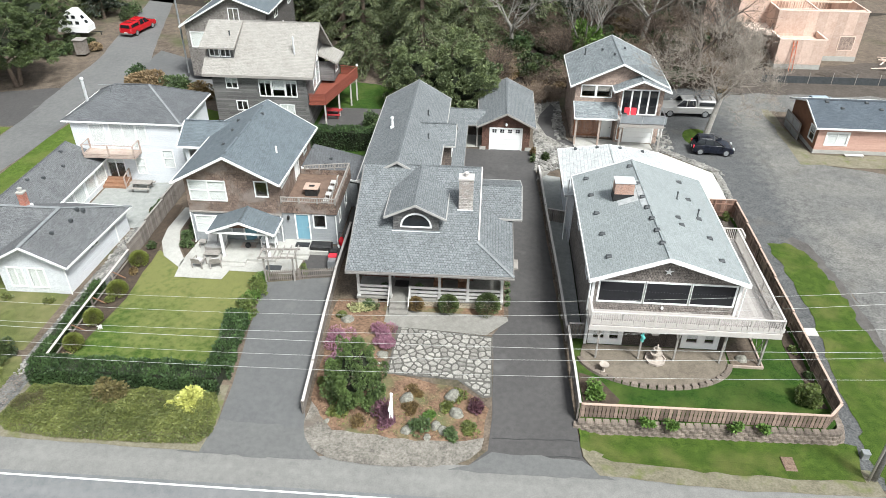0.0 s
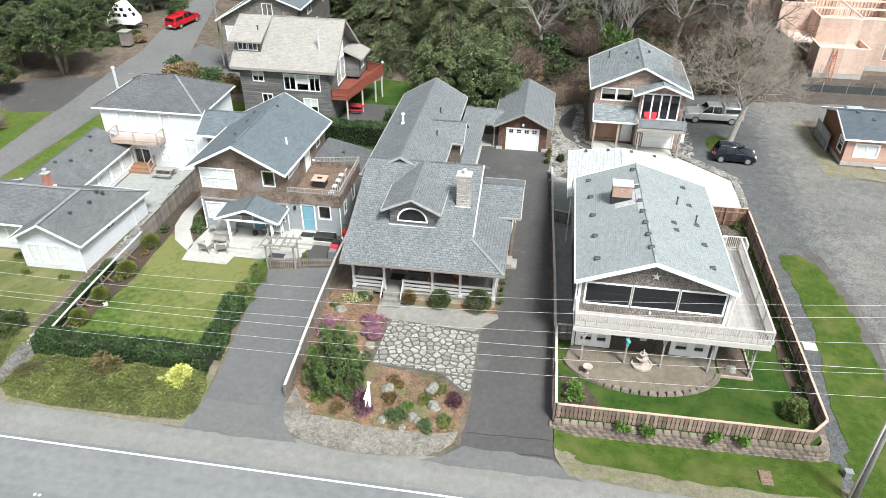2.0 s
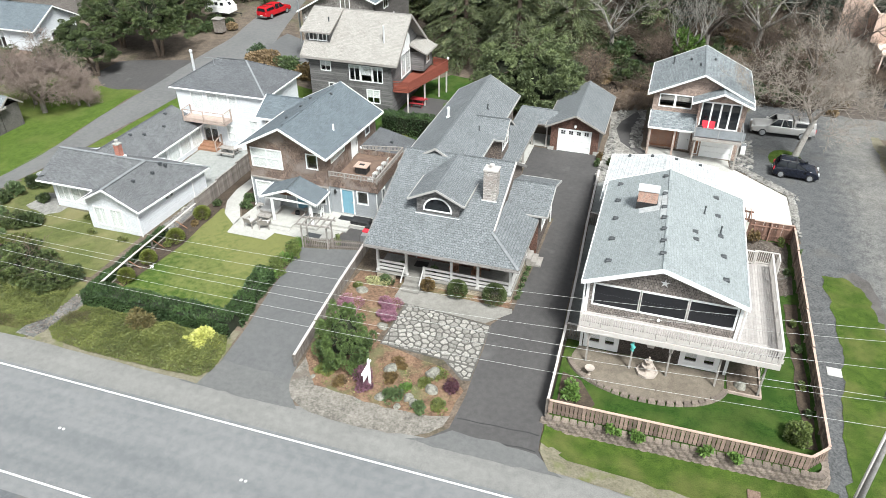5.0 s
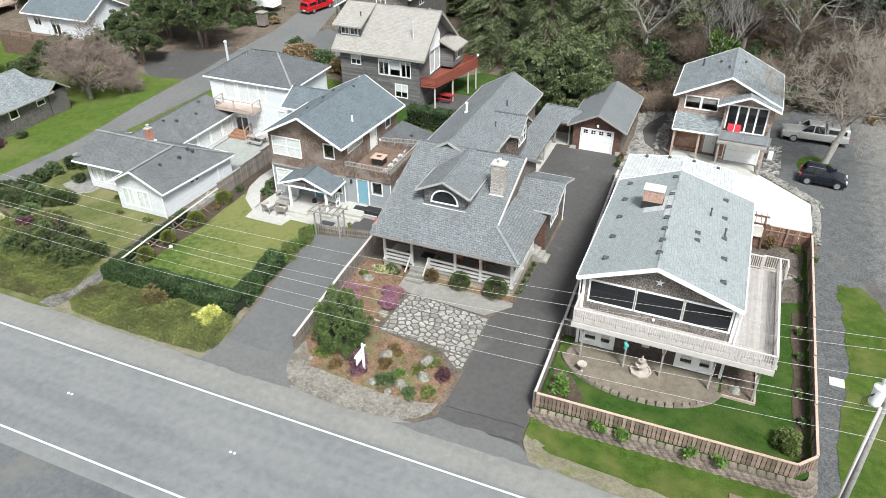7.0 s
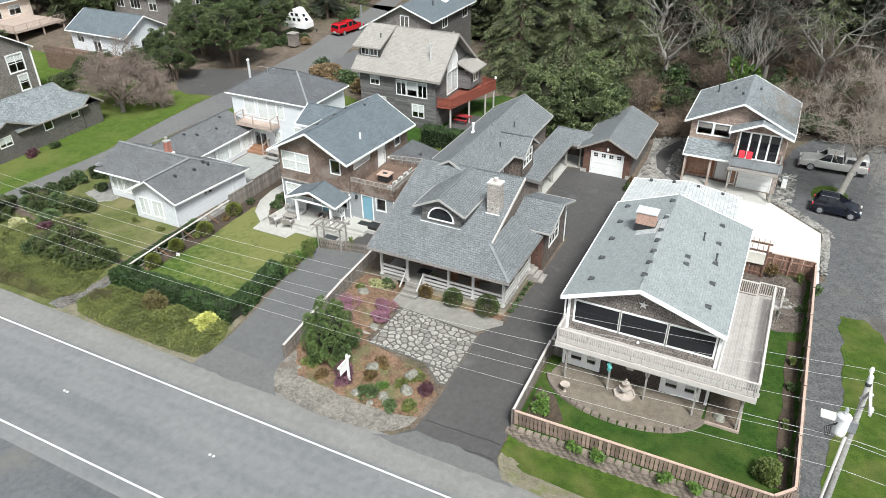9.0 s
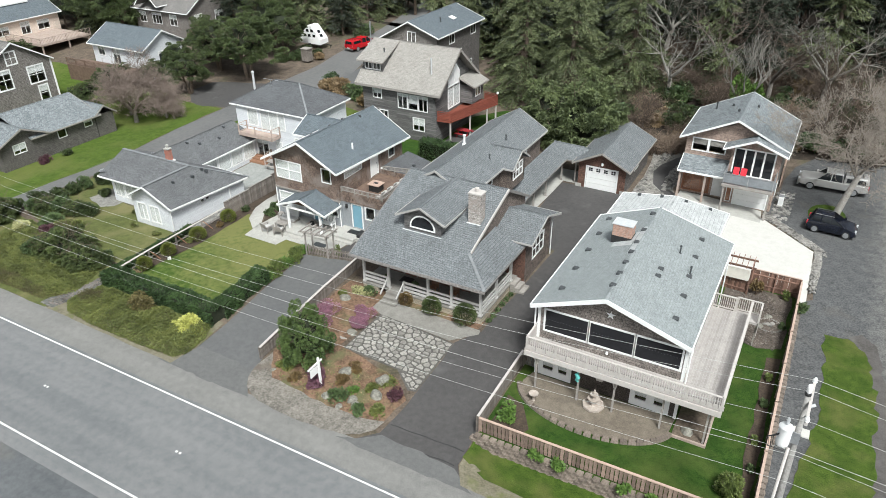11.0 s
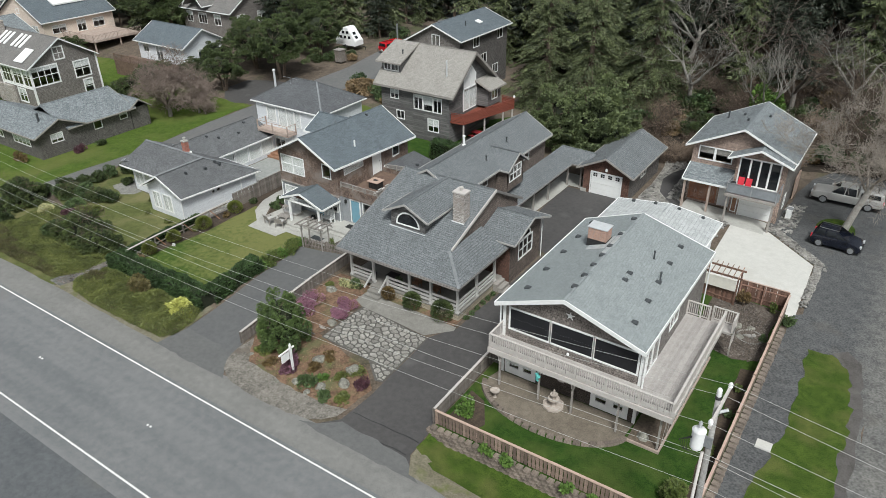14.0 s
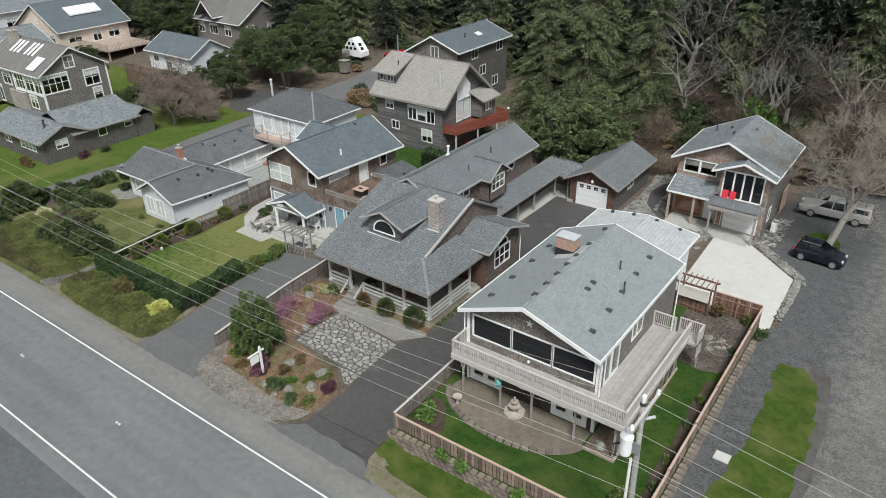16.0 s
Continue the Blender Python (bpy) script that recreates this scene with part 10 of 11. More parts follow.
for i, (x, y, r_, h, m_) in enumerate(((-4.95, 26.5, 0.66, 1.25, MAUVE), (-4.6, 25.9, 0.55, 0.7, MAUVE), (-5.6, 27.3, 0.45, 0.8, DARK_SHRUB), (-2.9, 25.7, 0.66, 0.75, LAUREL), (-1.15, 25.3, 0.45, 0.55, LAUREL), (-3.6, 27.0, 0.55, 0.45, RUSTY), (0.15, 27.3, 0.55, 0.6, PURPLE),
                                       (-1.6, 27.2, 0.5, 0.35, SALAL), (-7.4, 26.8, 0.75, 0.35, SALAL), (-6.2, 25.9, 0.5, 0.4, RUSTY), (-2.4, 26.6, 0.4, 0.3, FRESH), (-1.0, 28.0, 0.6, 0.35, SALAL), (-0.2, 25.9, 0.6, 0.3, SALAL), (-3.4, 28.3, 0.6, 0.25, RUSTY), (-8.5, 28.5, 0.5, 0.4, SALAL), (-8.6, 34.2, 0.4, 0.5, SALAL))):
    shrub("garden_shrub", "low mounded shrub in the bark bed" if m_ not in (PURPLE, MAUVE) else "purple-leaved mounded shrub in the bark bed", x, y, r_, r_, h, m_, int(1400 * r_) + 250, 0.065, 230 + i)
cover("garden_moss", "sparse low herbs in the bark bed", [(-8.8, 27.6), (-5, 28.5), (-1, 28), (0.2, 26), (-0.5, 24.8), (-7.5, 25.2)], 0.08, SALAL, 900, 0.07, 250)
for i in range(7):
    shrub("side_plant", "small green plant along the porch side", 1.85, 36.2 + 0.7 * i, 0.2, 0.25, 0.35, LAUREL, 160, 0.07, 260 + i)
# right-hand yard
shrub("corner_shrub", "loose fresh green shrub in the fence corner", 18.3, 28.9, 1.0, 0.85, 1.5, GREEN_GOLD, 3400, 0.062, 270, YARD)
shrub("leafy_clump", "bright green leafy clump in the corner bed", 6.7, 28.6, 0.65, 0.6, 0.9, FRESH, 1000, 0.1, 271, YARD)
for i, (x, y) in enumerate(((9.1, 26.55), (10.4, 26.55), (13.8, 26.6), (15.2, 26.6))):
    shrub("wall_plant", "broad-leaved plant on the retaining wall", x, y, 0.42, 0.32, 0.55, FRESH, 320, 0.1, 272 + i, 0.4)
for i, (x, y) in enumerate(((18.9, 33.2), (18.95, 36.4), (18.9, 38.8), (19.0, 44.6), (18.8, 48.3), (18.95, 31.0))):
    shrub("fence_plant", "green plant against the cedar fence", x, y, 0.26, 0.34, 0.5 if i != 4 else 0.9, LAUREL if i % 2 else GREEN_GOLD, 360, 0.07, 280 + i, YARD)
shrub("rust_plant", "rust-coloured shrub against the back fence", 16.9, 48.0, 0.55, 0.5, 1.2, RUSTY, 800, 0.07, 290, YARD)
shrub("fence_corner_plant", "green plant outside the fence corner", 19.9, 48.2, 0.5, 0.7, 0.8, LAUREL, 500, 0.09, 291)
shrub("rock_plant", "small dark shrub in river rock", 5.4, 58.3, 0.55, 0.5, 0.8, DARK_SHRUB, 600, 0.08, 292)
shrub("drive_plant", "rusty green shrub by the garage", 4.25, 58.9, 0.35, 0.4, 0.9, RUSTY, 420, 0.08, 293)
shrub("drive_plant", "green shrub beside the driveway fence", 4.3, 57.8, 0.35, 0.4, 0.8, LAUREL, 420, 0.08, 294)


# ---- fences and walls ----
def board_mesh(name, w, th, material):
    return Geo().box(-w / 2, w / 2, -th / 2, th / 2, 0, 1).mesh(name, material)


def board_fence(name, label, p0, p1, h, board, cap=None, w=0.14, gap=0.015, dz=None, posts=2.4, cap_w=0.12, sag=0.02, rails=(0.25, 0.75), post_mat=None):
    """A board fence along a line; every board is an object on one shared mesh. dz: a fixed base height, else it follows the ground."""
    a, b_ = V(*p0, 0), V(*p1, 0)
    L = (b_ - a).length
    d = (b_ - a).normalized()
    zb = (lambda p: dz) if dz is not None else (lambda p: gz(p.x, p.y))
    ob = new(name)
    ob.location = (a.x, a.y, zb(a))
    tagged(ob, label, "fence")
    ORIGIN[ob.name] = V(ob.location)
    turn = math.atan2(d.y, d.x)
    me = board_mesh("board", w, 0.02, board)
    rnd_ = random.Random(int(a.x * 31 + a.y * 17))
    n = int(L / (w + gap))
    for i in range(n):
        p = a + d * ((i + 0.5) * L / n)
        q = new("board", me)
        q.parent = ob
        q.location = (p.x - a.x, p.y - a.y, zb(p) - zb(a) + 0.03)
        q.rotation_euler = (0, rnd_.uniform(-0.012, 0.012), turn)
        q.scale = (1, 1, h - 0.05 + rnd_.uniform(-sag, sag))
    pm = post_mat or board
    side = V(-d.y, d.x, 0)
    m_ = max(1, round(L / posts))
    for i in range(m_ + 1):
        p = a + d * (L * i / m_) + side * 0.06
        part("post", Geo().box(p.x - 0.045, p.x + 0.045, p.y - 0.045, p.y + 0.045, zb(p) - 0.2, zb(p) + h), pm, ob)
    k = 1
    for f_ in rails:
        g_ = Geo()
        for i in range(k):
            p, q = a + d * (L * i / k) + side * 0.03, a + d * (L * (i + 1) / k) + side * 0.03
            g_.bar((p.x, p.y, zb(p) + h * f_), (q.x, q.y, zb(q) + h * f_), 0.04, 0.09)
        part("rail", g_, pm, ob)
    if cap:
        g_ = Geo()
        for i in range(k):
            p, q = a + d * (L * i / k), a + d * (L * (i + 1) / k)
            g_.bar((p.x, p.y, zb(p) + h), (q.x, q.y, zb(q) + h), cap_w, 0.045)
        part("cap_rail", g_, cap, ob)
    return ob


# low fence with a pale cap between driveway and garden, in falling steps
for i, (y0, y1, x0, x1) in enumerate(((26.35, 29.3, -9.22, -9.32), (29.35, 33.4, -9.32, -9.5), (33.45, 38.0, -9.5, -9.7), (38.05, 44, -9.72, -9.75))):
    board_fence("capped_fence", "weathered board fence with a pale flat cap rail", (x0, y0), (x1, y1), 1.0 if i else 0.95, OLD_BOARD, RAIL_PALE, 0.14, 0.02, None, 2.2, 0.16)
board_fence("picket_gate", "low weathered picket fence across the driveway", (-14.3, 37.6), (-12.3, 37.95), 0.85, OLD_BOARD, None, 0.075, 0.06)
board_fence("picket_gate", "low weathered picket gate across the driveway", (-12.2, 37.98), (-9.85, 38.4), 0.85, OLD_BOARD, None, 0.075, 0.06)
for y0, y1, h in ((39.6, 42.6, 1.45), (42.65, 45.6, 1.55), (45.65, 48.6, 1.65), (48.65, 51.6, 1.7)):
    board_fence("boundary_fence", "tall weathered grey board fence between yards", (-24.75, y0), (-24.7, y1), h, OLD_BOARD, GREY_TRIM, 0.14, 0.015)
fo = thing("rail_fence", (-24.75, 28.6, gz(-24.75, 28.6)), "low rail fence with pale top rail and mesh", "fence")
for y0, y1 in ((28.6, 31.3), (31.3, 34), (34, 36.8), (36.8, 39.5)):
    za, zb_ = gz(-24.75, y0), gz(-24.75, y1)
    part("rail", Geo().bar((-24.75, y0, za + 1.0), (-24.75, y1, zb_ + 1.0), 0.13, 0.05), RAIL_PALE, fo)
    part("rail", Geo().bar((-24.75, y0, za + 0.35), (-24.75, y1, zb_ + 0.35), 0.05, 0.08), OLD_BOARD, fo)
    part("post", Geo().box(-24.8, -24.7, y0 - 0.05, y0 + 0.05, za - 0.1, za + 1.0), OLD_BOARD, fo)
    part("brace", Geo().bar((-24.68, y0 + 0.1, za + 0.9), (-24.1, y0 + 0.5, za + 0.1), 0.05, 0.06), BROWN_WOOD, fo)
for i, (y0, y1, x0, x1) in enumerate(((27.0, 30.2, 5.6, 5.55), (30.25, 33.4, 5.53, 5.48))):
    board_fence("drive_fence", "pale capped board fence beside the driveway", (x0, y0), (x1, y1), 1.1 - 0.02 * i, OLD_BOARD, RAIL_PALE, 0.14, 0.02, 0.3 - 0.02 * i, 2.2, 0.14)
for y0, y1, x0, x1, h in ((33.5, 39.5, 5.45, 5.25, 0.9), (39.55, 46, 5.25, 4.95, 0.85), (46.05, 55.5, 4.95, 4.65, 0.8)):
    board_fence("drive_fence", "low pale capped fence beside the long driveway", (x0, y0), (x1, y1), h, OLD_BOARD, RAIL_PALE, 0.14, 0.02, None, 2.4, 0.16)
board_fence("side_gate", "small weathered gate beside the house", (5.55, 33.4), (6.4, 33.4), 1.2, OLD_BOARD, RAIL_PALE, 0.12, 0.03, YARD)
board_fence("rear_side_gate", "board gate in the side path", (5.0, 47.4), (6.3, 47.4), 1.1, OLD_BOARD, RAIL_PALE, 0.12, 0.02)
board_fence("front_fence", "spaced cedar board fence with a flat cap on the wall", (5.7, 26.95), (18.6, 27.1), 0.98, CEDAR, CEDAR_CAP, 0.172, 0.046, YARD + 0.05, 2.4, 0.14)
board_fence("corner_fence", "short angled cedar fence at the corner", (18.62, 27.1), (19.5, 28.0), 0.98, CEDAR, CEDAR_CAP, 0.13, 0.05, YARD + 0.05, 1.2, 0.14)
for i, (y0, y1) in enumerate(((28.05, 31.6), (31.65, 35.6), (35.65, 39.2), (39.25, 42.6), (42.65, 45.8), (45.85, 48.8))):
    board_fence("side_fence", "stepped cedar board fence with a flat cap", (19.5, y0), (19.5, y1), 1.05 + 0.07 * i, CEDAR, CEDAR_CAP, 0.145, 0.012, YARD, 2.0, 0.13)
board_fence("back_fence", "reddish cedar board fence behind the yard", (19.45, 48.85), (16.38, 48.85), 1.55, CEDAR_RED, CEDAR_CAP, 0.15, -0.004, YARD, 2.0, 0.1)
board_fence("pergola_fence", "low cedar fence beside the pergola", (16.25, 47.85), (13.6, 48.15), 1.15, CEDAR_RED, None, 0.15, -0.004, YARD, 2.0, 0.1)

# retaining wall of split-faced blocks
bl = Geo()
w_, h_, dp = 0.213, 0.188, 0.32
bl.solid([(-w_, 0, 0), (w_, 0, 0), (w_ * 0.8, dp, 0), (-w_ * 0.8, dp, 0), (-w_, 0.02, h_), (w_, 0.02, h_), (w_ * 0.8, dp, h_), (-w_ * 0.8, dp, h_), (0, -0.055, 0.015), (0, -0.04, h_ - 0.015)],
         [(3, 2, 1, 8, 0), (4, 9, 5, 6, 7), (0, 8, 9, 4), (8, 1, 5, 9), (1, 2, 6, 5), (2, 3, 7, 6), (3, 0, 4, 7)])
block = bl.mesh("block", BLOCK)
rw = new("retaining_wall")
rw.location = (5.5, 26.3, -0.35)
tagged(rw, "brown split-faced block retaining wall below the fence", "retaining wall")
line = [(5.55, 26.35), (18.9, 26.55)] + arc(18.9, 27.55, 1.0, 1.0, -90, 0, 6)[1:] + [(19.9, 28.6)]
rnd = random.Random(3)
for row in range(4):
    dist, pos = 0.22 * (row % 2), 0.0
    for (xa, ya), (xb, yb) in zip(line, line[1:]):
        L = math.hypot(xb - xa, yb - ya)
        while dist < pos + L:
            t = (dist - pos) / L
            q = new("block", block)
            q.parent = rw
            nx_, ny_ = -(yb - ya) / L, (xb - xa) / L
            q.location = (xa + (xb - xa) * t + nx_ * 0.075 * row - 5.5, ya + (yb - ya) * t + ny_ * 0.075 * row - 26.3 + rnd.uniform(-0.025, 0.025), 0.195 * row - 0.05)
            q.rotation_euler = (0, 0, math.atan2(yb - ya, xb - xa) + rnd.uniform(-0.04, 0.04))
            dist += 0.44
        pos += L
rs = new("side_block_edging")
rs.location = (20, 28.6, -0.3)
tagged(rs, "stepped row of brown blocks outside the cedar fence", "edging")
for i in range(42):
    for row in range(2):
        q = new("block", block)
        q.parent = rs
        q.location = (-0.12 - 0.05 * row + rnd.uniform(-0.02, 0.02), 0.443 * i + 0.22 * (row % 2), 0.02 + 0.195 * row)
        q.rotation_euler = (0, 0, radians(90) + rnd.uniform(-0.07, 0.07))
pe = new("patio_edging")
pe.location = (10.6, 31, YARD)
tagged(pe, "curved row of grey-brown edging stones round the patio", "edging")
edge = Geo().solid([(-0.215, -0.17, 0), (0.215, -0.17, 0), (0.15, 0.14, 0), (-0.15, 0.14, 0), (-0.2, -0.15, 0.17), (0.2, -0.15, 0.17), (0.135, 0.12, 0.17), (-0.135, 0.12, 0.17)],
                   [(3, 2, 1, 0), (4, 5, 6, 7), (0, 1, 5, 4), (1, 2, 6, 5), (2, 3, 7, 6), (3, 0, 4, 7)]).mesh("stone", BLOCK)
for i in range(25):
    a = radians(193 + 154 * i / 24)
    q = new("stone", edge)
    q.parent = pe
    q.location = (4.42 * math.cos(a) - 0.15, 2.54 * math.sin(a) + 1.05, 0)
    q.rotation_euler = (0, 0, math.atan2(2.54 * math.cos(a), -4.42 * math.sin(a)))

# ---- flagstones ----
def voronoi(poly, seeds, shrink):
    """The cells round the seeds inside an outline, drawn in by shrink."""
    cells = []
    for i, s_ in enumerate(seeds):
        cell = [V(*p, 0) for p in poly]
        cuts = [(V((s_[0] + q[0]) / 2, (s_[1] + q[1]) / 2, 0), V(q[0] - s_[0], q[1] - s_[1], 0).normalized()) for j, q in enumerate(seeds) if j != i and (q[0] - s_[0]) ** 2 + (q[1] - s_[1]) ** 2 < 4]
        k = len(poly)
        for p, q in zip(poly, poly[1:] + poly[:1]):
            e = V(q[0] - p[0], q[1] - p[1], 0).normalized()
            cuts.append((V(*p, 0), V(e.y, -e.x, 0)))
        for p, n_ in cuts:
            out = []
            lim = -shrink
            for a, b_ in zip(cell, cell[1:] + cell[:1]):
                da, db = (a - p).dot(n_) - lim, (b_ - p).dot(n_) - lim
                if da <= 0:
                    out.append(a)
                if (da < 0) != (db < 0) and abs(da - db) > 1e-9:
                    out.append(a + (b_ - a) * (da / (da - db)))
            cell = out
            if len(cell) < 3:
                break
        if len(cell) >= 3:
            cells.append(cell)
    return cells


outlines = [[(-5.1, 29.55), (-0.98, 29.38), (0.9, 29.3), (0.9, 32.9), (-4.85, 33.5)], [(-0.9, 29.27), (0.5, 28.2), (0.9, 28.3), (0.9, 29.27)]]
rnd = random.Random(12)
seeds = []
for i in range(4000):
    q = (rnd.uniform(-5.5, 0.9), rnd.uniform(27.4, 33.6))
    if all(((q[0] - a) * 0.8) ** 2 + (q[1] - b_) ** 2 > (0.27 + 0.16 * (i % 3)) ** 2 for a, b_ in seeds):
        seeds.append(q)
fl = tagged(new("flagstones"), "pale irregular flagstones set in wide grey grout", "flagstone", "", "structure")
fl.location = (-2.5, 30.5, 0)
ORIGIN[fl.name] = V(-2.5, 30.5, 0)
for cell in voronoi(outlines[0], seeds, 0.046) + voronoi(outlines[1], seeds, 0.046):
    c_ = sum(cell, V(0, 0, 0)) / len(cell)
    if len(cell) < 3 or max((p - c_).length for p in cell) < 0.13:
        continue
    z = gz(c_.x, c_.y) + 0.05
    top = z + rnd.uniform(0.025, 0.05)
    ring = []
    for p, q in zip(cell, cell[1:] + cell[:1]):
        k1, k2 = rnd.uniform(0.06, 0.3), rnd.uniform(0.72, 0.95)
        ring += [p + (q - p) * k1, p + (q - p) * k2 + (c_ - p) * rnd.uniform(-0.02, 0.1)]
    part("stone", Geo().tube_rings([[(p.x, p.y, z - 0.03) for p in ring], [(c_.x + (p.x - c_.x) * 0.97, c_.y + (p.y - c_.y) * 0.97, top) for p in ring]]), STONE, fl)
sp = tagged(new("stepping_stones"), "line of rounded stepping stones through the bed", "stepping stone", "", "structure")
sp.location = (-6.5, 34, 0.4)
ORIGIN[sp.name] = V(-6.5, 34, 0.4)
for i, (x, y, r_) in enumerate(((-6.25, 33.9, 0.33), (-6.95, 33.95, 0.36), (-7.7, 33.9, 0.34), (-8.3, 33.6, 0.3), (-5.75, 30.4, 0.32), (-7.25, 33.2, 0.3), (-6.3, 34.6, 0.3), (-5.9, 29.6, 0.3))):
    z = gz(x, y)
    ring = [(x + r_ * (1 + 0.2 * math.sin(3 * a + i)) * math.cos(a), y + 0.8 * r_ * (1 + 0.15 * math.cos(2 * a + i)) * math.sin(a)) for a in (math.tau * j / 10 for j in range(10))]
    part("stone", Geo().tube_rings([[(p[0], p[1], z - 0.02) for p in ring], [(x + (p[0] - x) * 0.94, y + (p[1] - y) * 0.94, z + 0.045) for p in ring]]), STONE, sp)


def boulder(x, y, r_, h, seed, z=None, material=None):
    rnd_ = random.Random(seed)
    z = gz(x, y) if z is None else z
    bm = bmesh.new()
    bmesh.ops.create_icosphere(bm, subdivisions=3, radius=1)
    for v in bm.verts:
        k = 1 + 0.22 * noise.noise(v.co * 1.3 + V(seed * 3.1, 0, 0)) + 0.08 * noise.noise(v.co * 3.5 + V(0, seed, 0))
        v.co = V(v.co.x * r_ * k, v.co.y * r_ * 0.8 * k, max(-0.25 * h, v.co.z * h * k))
    me = bpy.data.meshes.new("boulder")
    bm.to_mesh(me)
    bm.free()
    me.materials.append(material or BOULDER)
    me.polygons.foreach_set("use_smooth", [True] * len(me.polygons))
    ob = new("boulder", me)
    ob.location = (x, y, z + 0.05 * h)
    ob.rotation_euler = (0, 0, rnd_.uniform(0, 6))
    return tagged(ob, "lichened grey garden boulder", "boulder")


for i, (x, y, r_, h) in enumerate(((-1.2, 28.1, 0.5, 0.42), (-0.95, 26.9, 0.42, 0.38), (-3.75, 27.75, 0.5, 0.3), (-2.0, 26.0, 0.36, 0.28), (-3.5, 25.6, 0.38, 0.3), (-2.4, 25.2, 0.26, 0.18), (-1.6, 25.7, 0.34, 0.25), (-7.9, 25.9, 0.2, 0.12), (-4.6, 24.9, 0.2, 0.14), (-8.2, 33.9, 0.4, 0.35), (-5.6, 31.0, 0.4, 0.2), (17.6, 44.3, 0.3, 0.16), (17.2, 45.4, 0.36, 0.18), (18.0, 45.6, 0.26, 0.14), (15.6, 32.2, 0.35, 0.35), (11.2, 58.3, 0.5, 0.3), (10.6, 58.7, 0.35, 0.3))):
    boulder(x, y, r_, h, i + 1, YARD if 14 < x < 19 and y < 50 else None)
rnd = random.Random(21)


def cobbles(label, spots, material=None):
    """Rounded stones strewn over spots (x, y, z, size), each with its own shade."""
    g_ = Geo()
    for x, y, z, r_ in spots:
        a, w_ = rnd.uniform(0, 3.1), rnd.uniform(0.6, 1.0)
        ring = [(math.cos(math.tau * j / 6 + a), w_ * math.sin(math.tau * j / 6 + a)) for j in range(6)]
        g_.tube_rings([[(x + r_ * k_ * p * (1 + 0.1 * math.sin(5 * p)), y + r_ * k_ * q, z + r_ * h_) for p, q in ring] for k_, h_ in ((0.85, -0.3), (1.0, 0.2), (0.65, 0.55), (0.15, 0.66))])
    return tagged(new("loose_cobbles", g_.mesh("loose_cobbles", material or COBBLE)), label, "cobble", "", "stuff")


def strewn(n_, x0, x1, y0, y1, z, lo, hi, keep=lambda x, y: True):
    out = []
    while len(out) < n_:
        x, y = rnd.uniform(x0, x1), rnd.uniform(y0, y1)
        if keep(x, y):
            out.append((x, y, z, rnd.uniform(lo, hi)))
    return out


def off_path(x, y):
    left = 4.5 + 0.03 * (y - 60)
    on_path = (y > 61 and abs(x - (5.75 + 0.12 * (y - 66) ** 2 / 5)) < 0.75) or (y < 62.6 and x > 6.6 and abs(y - (62.8 - 0.75 * (x - 6.8))) < 0.7)
    return left < x < 12.6 and (x < 7.5 or y < 60.6) and y > 56.2 + 0.2 * (x - 6) and not on_path


cobbles("grey river cobbles in a rock bed", strewn(1700, 4.3, 12.6, 54.5, 73.5, 0.05, 0.06, 0.19, off_path))
cobbles("loose pale river stones beside a parking pad", strewn(420, 15.6, 20.9, 50.5, 62.2, 0.04, 0.04, 0.13, lambda x, y: 0 < (x - 15.6) * 0.69 + (y - 61.2) * 0.72 < 0.95 and y > 56.5 or (20.1 < x < 20.6 and y < 57.2)))
cobbles("loose river stones beside a house wall", strewn(260, 16.2, 17.6, 61.5, 67.5, 0.03, 0.05, 0.16))
cobbles("dark and pale rubble beside a white house wall", [(x, y, gz(x, y) + 0.045, r_) for x, y, z, r_ in strewn(900, -27.1, -25.8, 28.3, 44.4, 0, 0.04, 0.11)])
cobbles("loose stones in a gravel wedge by the road", [(x, y, gz(x, y) + 0.07, r_) for x, y, z, r_ in strewn(330, -27.1, -25.8, 24.0, 28.4, 0, 0.03, 0.075)], BROWN_COBBLE)
cobbles("small brown stones over soil in the yard", strewn(1500, 15.3, 19.0, 41.9, 48.4, YARD + 0.025, 0.02, 0.06), BROWN_COBBLE)
cobbles("ring of larger stones in the gravel yard", [(18.2 + 0.8 * math.cos(a), 44.6 + 0.75 * math.sin(a), YARD + 0.03, rnd.uniform(0.05, 0.09)) for a in (math.tau * i / 34 for i in range(34))] + [(18.2 + rnd.uniform(-0.3, 0.3), 44.6 + rnd.uniform(-0.25, 0.25), YARD + 0.05, rnd.uniform(0.09, 0.17)) for i in range(6)])

# ---- garden and patio things ----
sg = thing("yard_sign", (-4.35, 26.1, gz(-4.35, 26.1)), "white wooden yard sign post with blank hanging panel", "sign")
part("post", Geo().box(-4.42, -4.3, 26.04, 26.16, 0.1, 2.15).lathe([(0.085, 0), (0.04, 0.1)], (-4.36, 26.1, 2.15), 4), WHITE, sg)
part("arm", Geo().box(-4.4, -4.32, 25.15, 26.4, 1.84, 1.93), WHITE, sg)
part("panel", Geo().box(-4.375, -4.345, 25.3, 25.95, 1.2, 1.75), WHITE, sg)
for y in (25.4, 25.85):
    part("chain", Geo().tube([(-4.36, y, 1.75), (-4.36, y, 1.85)], 0.01, 4), METAL, sg)
lp = thing("path_light", (-5.75, 29.2, gz(-5.7, 29.2)), "small metal path light", "lamp")
part("stake", Geo().tube([(-5.75, 29.2, 0), (-5.75, 29.2, 0.65)], 0.02, 6), METAL, lp)
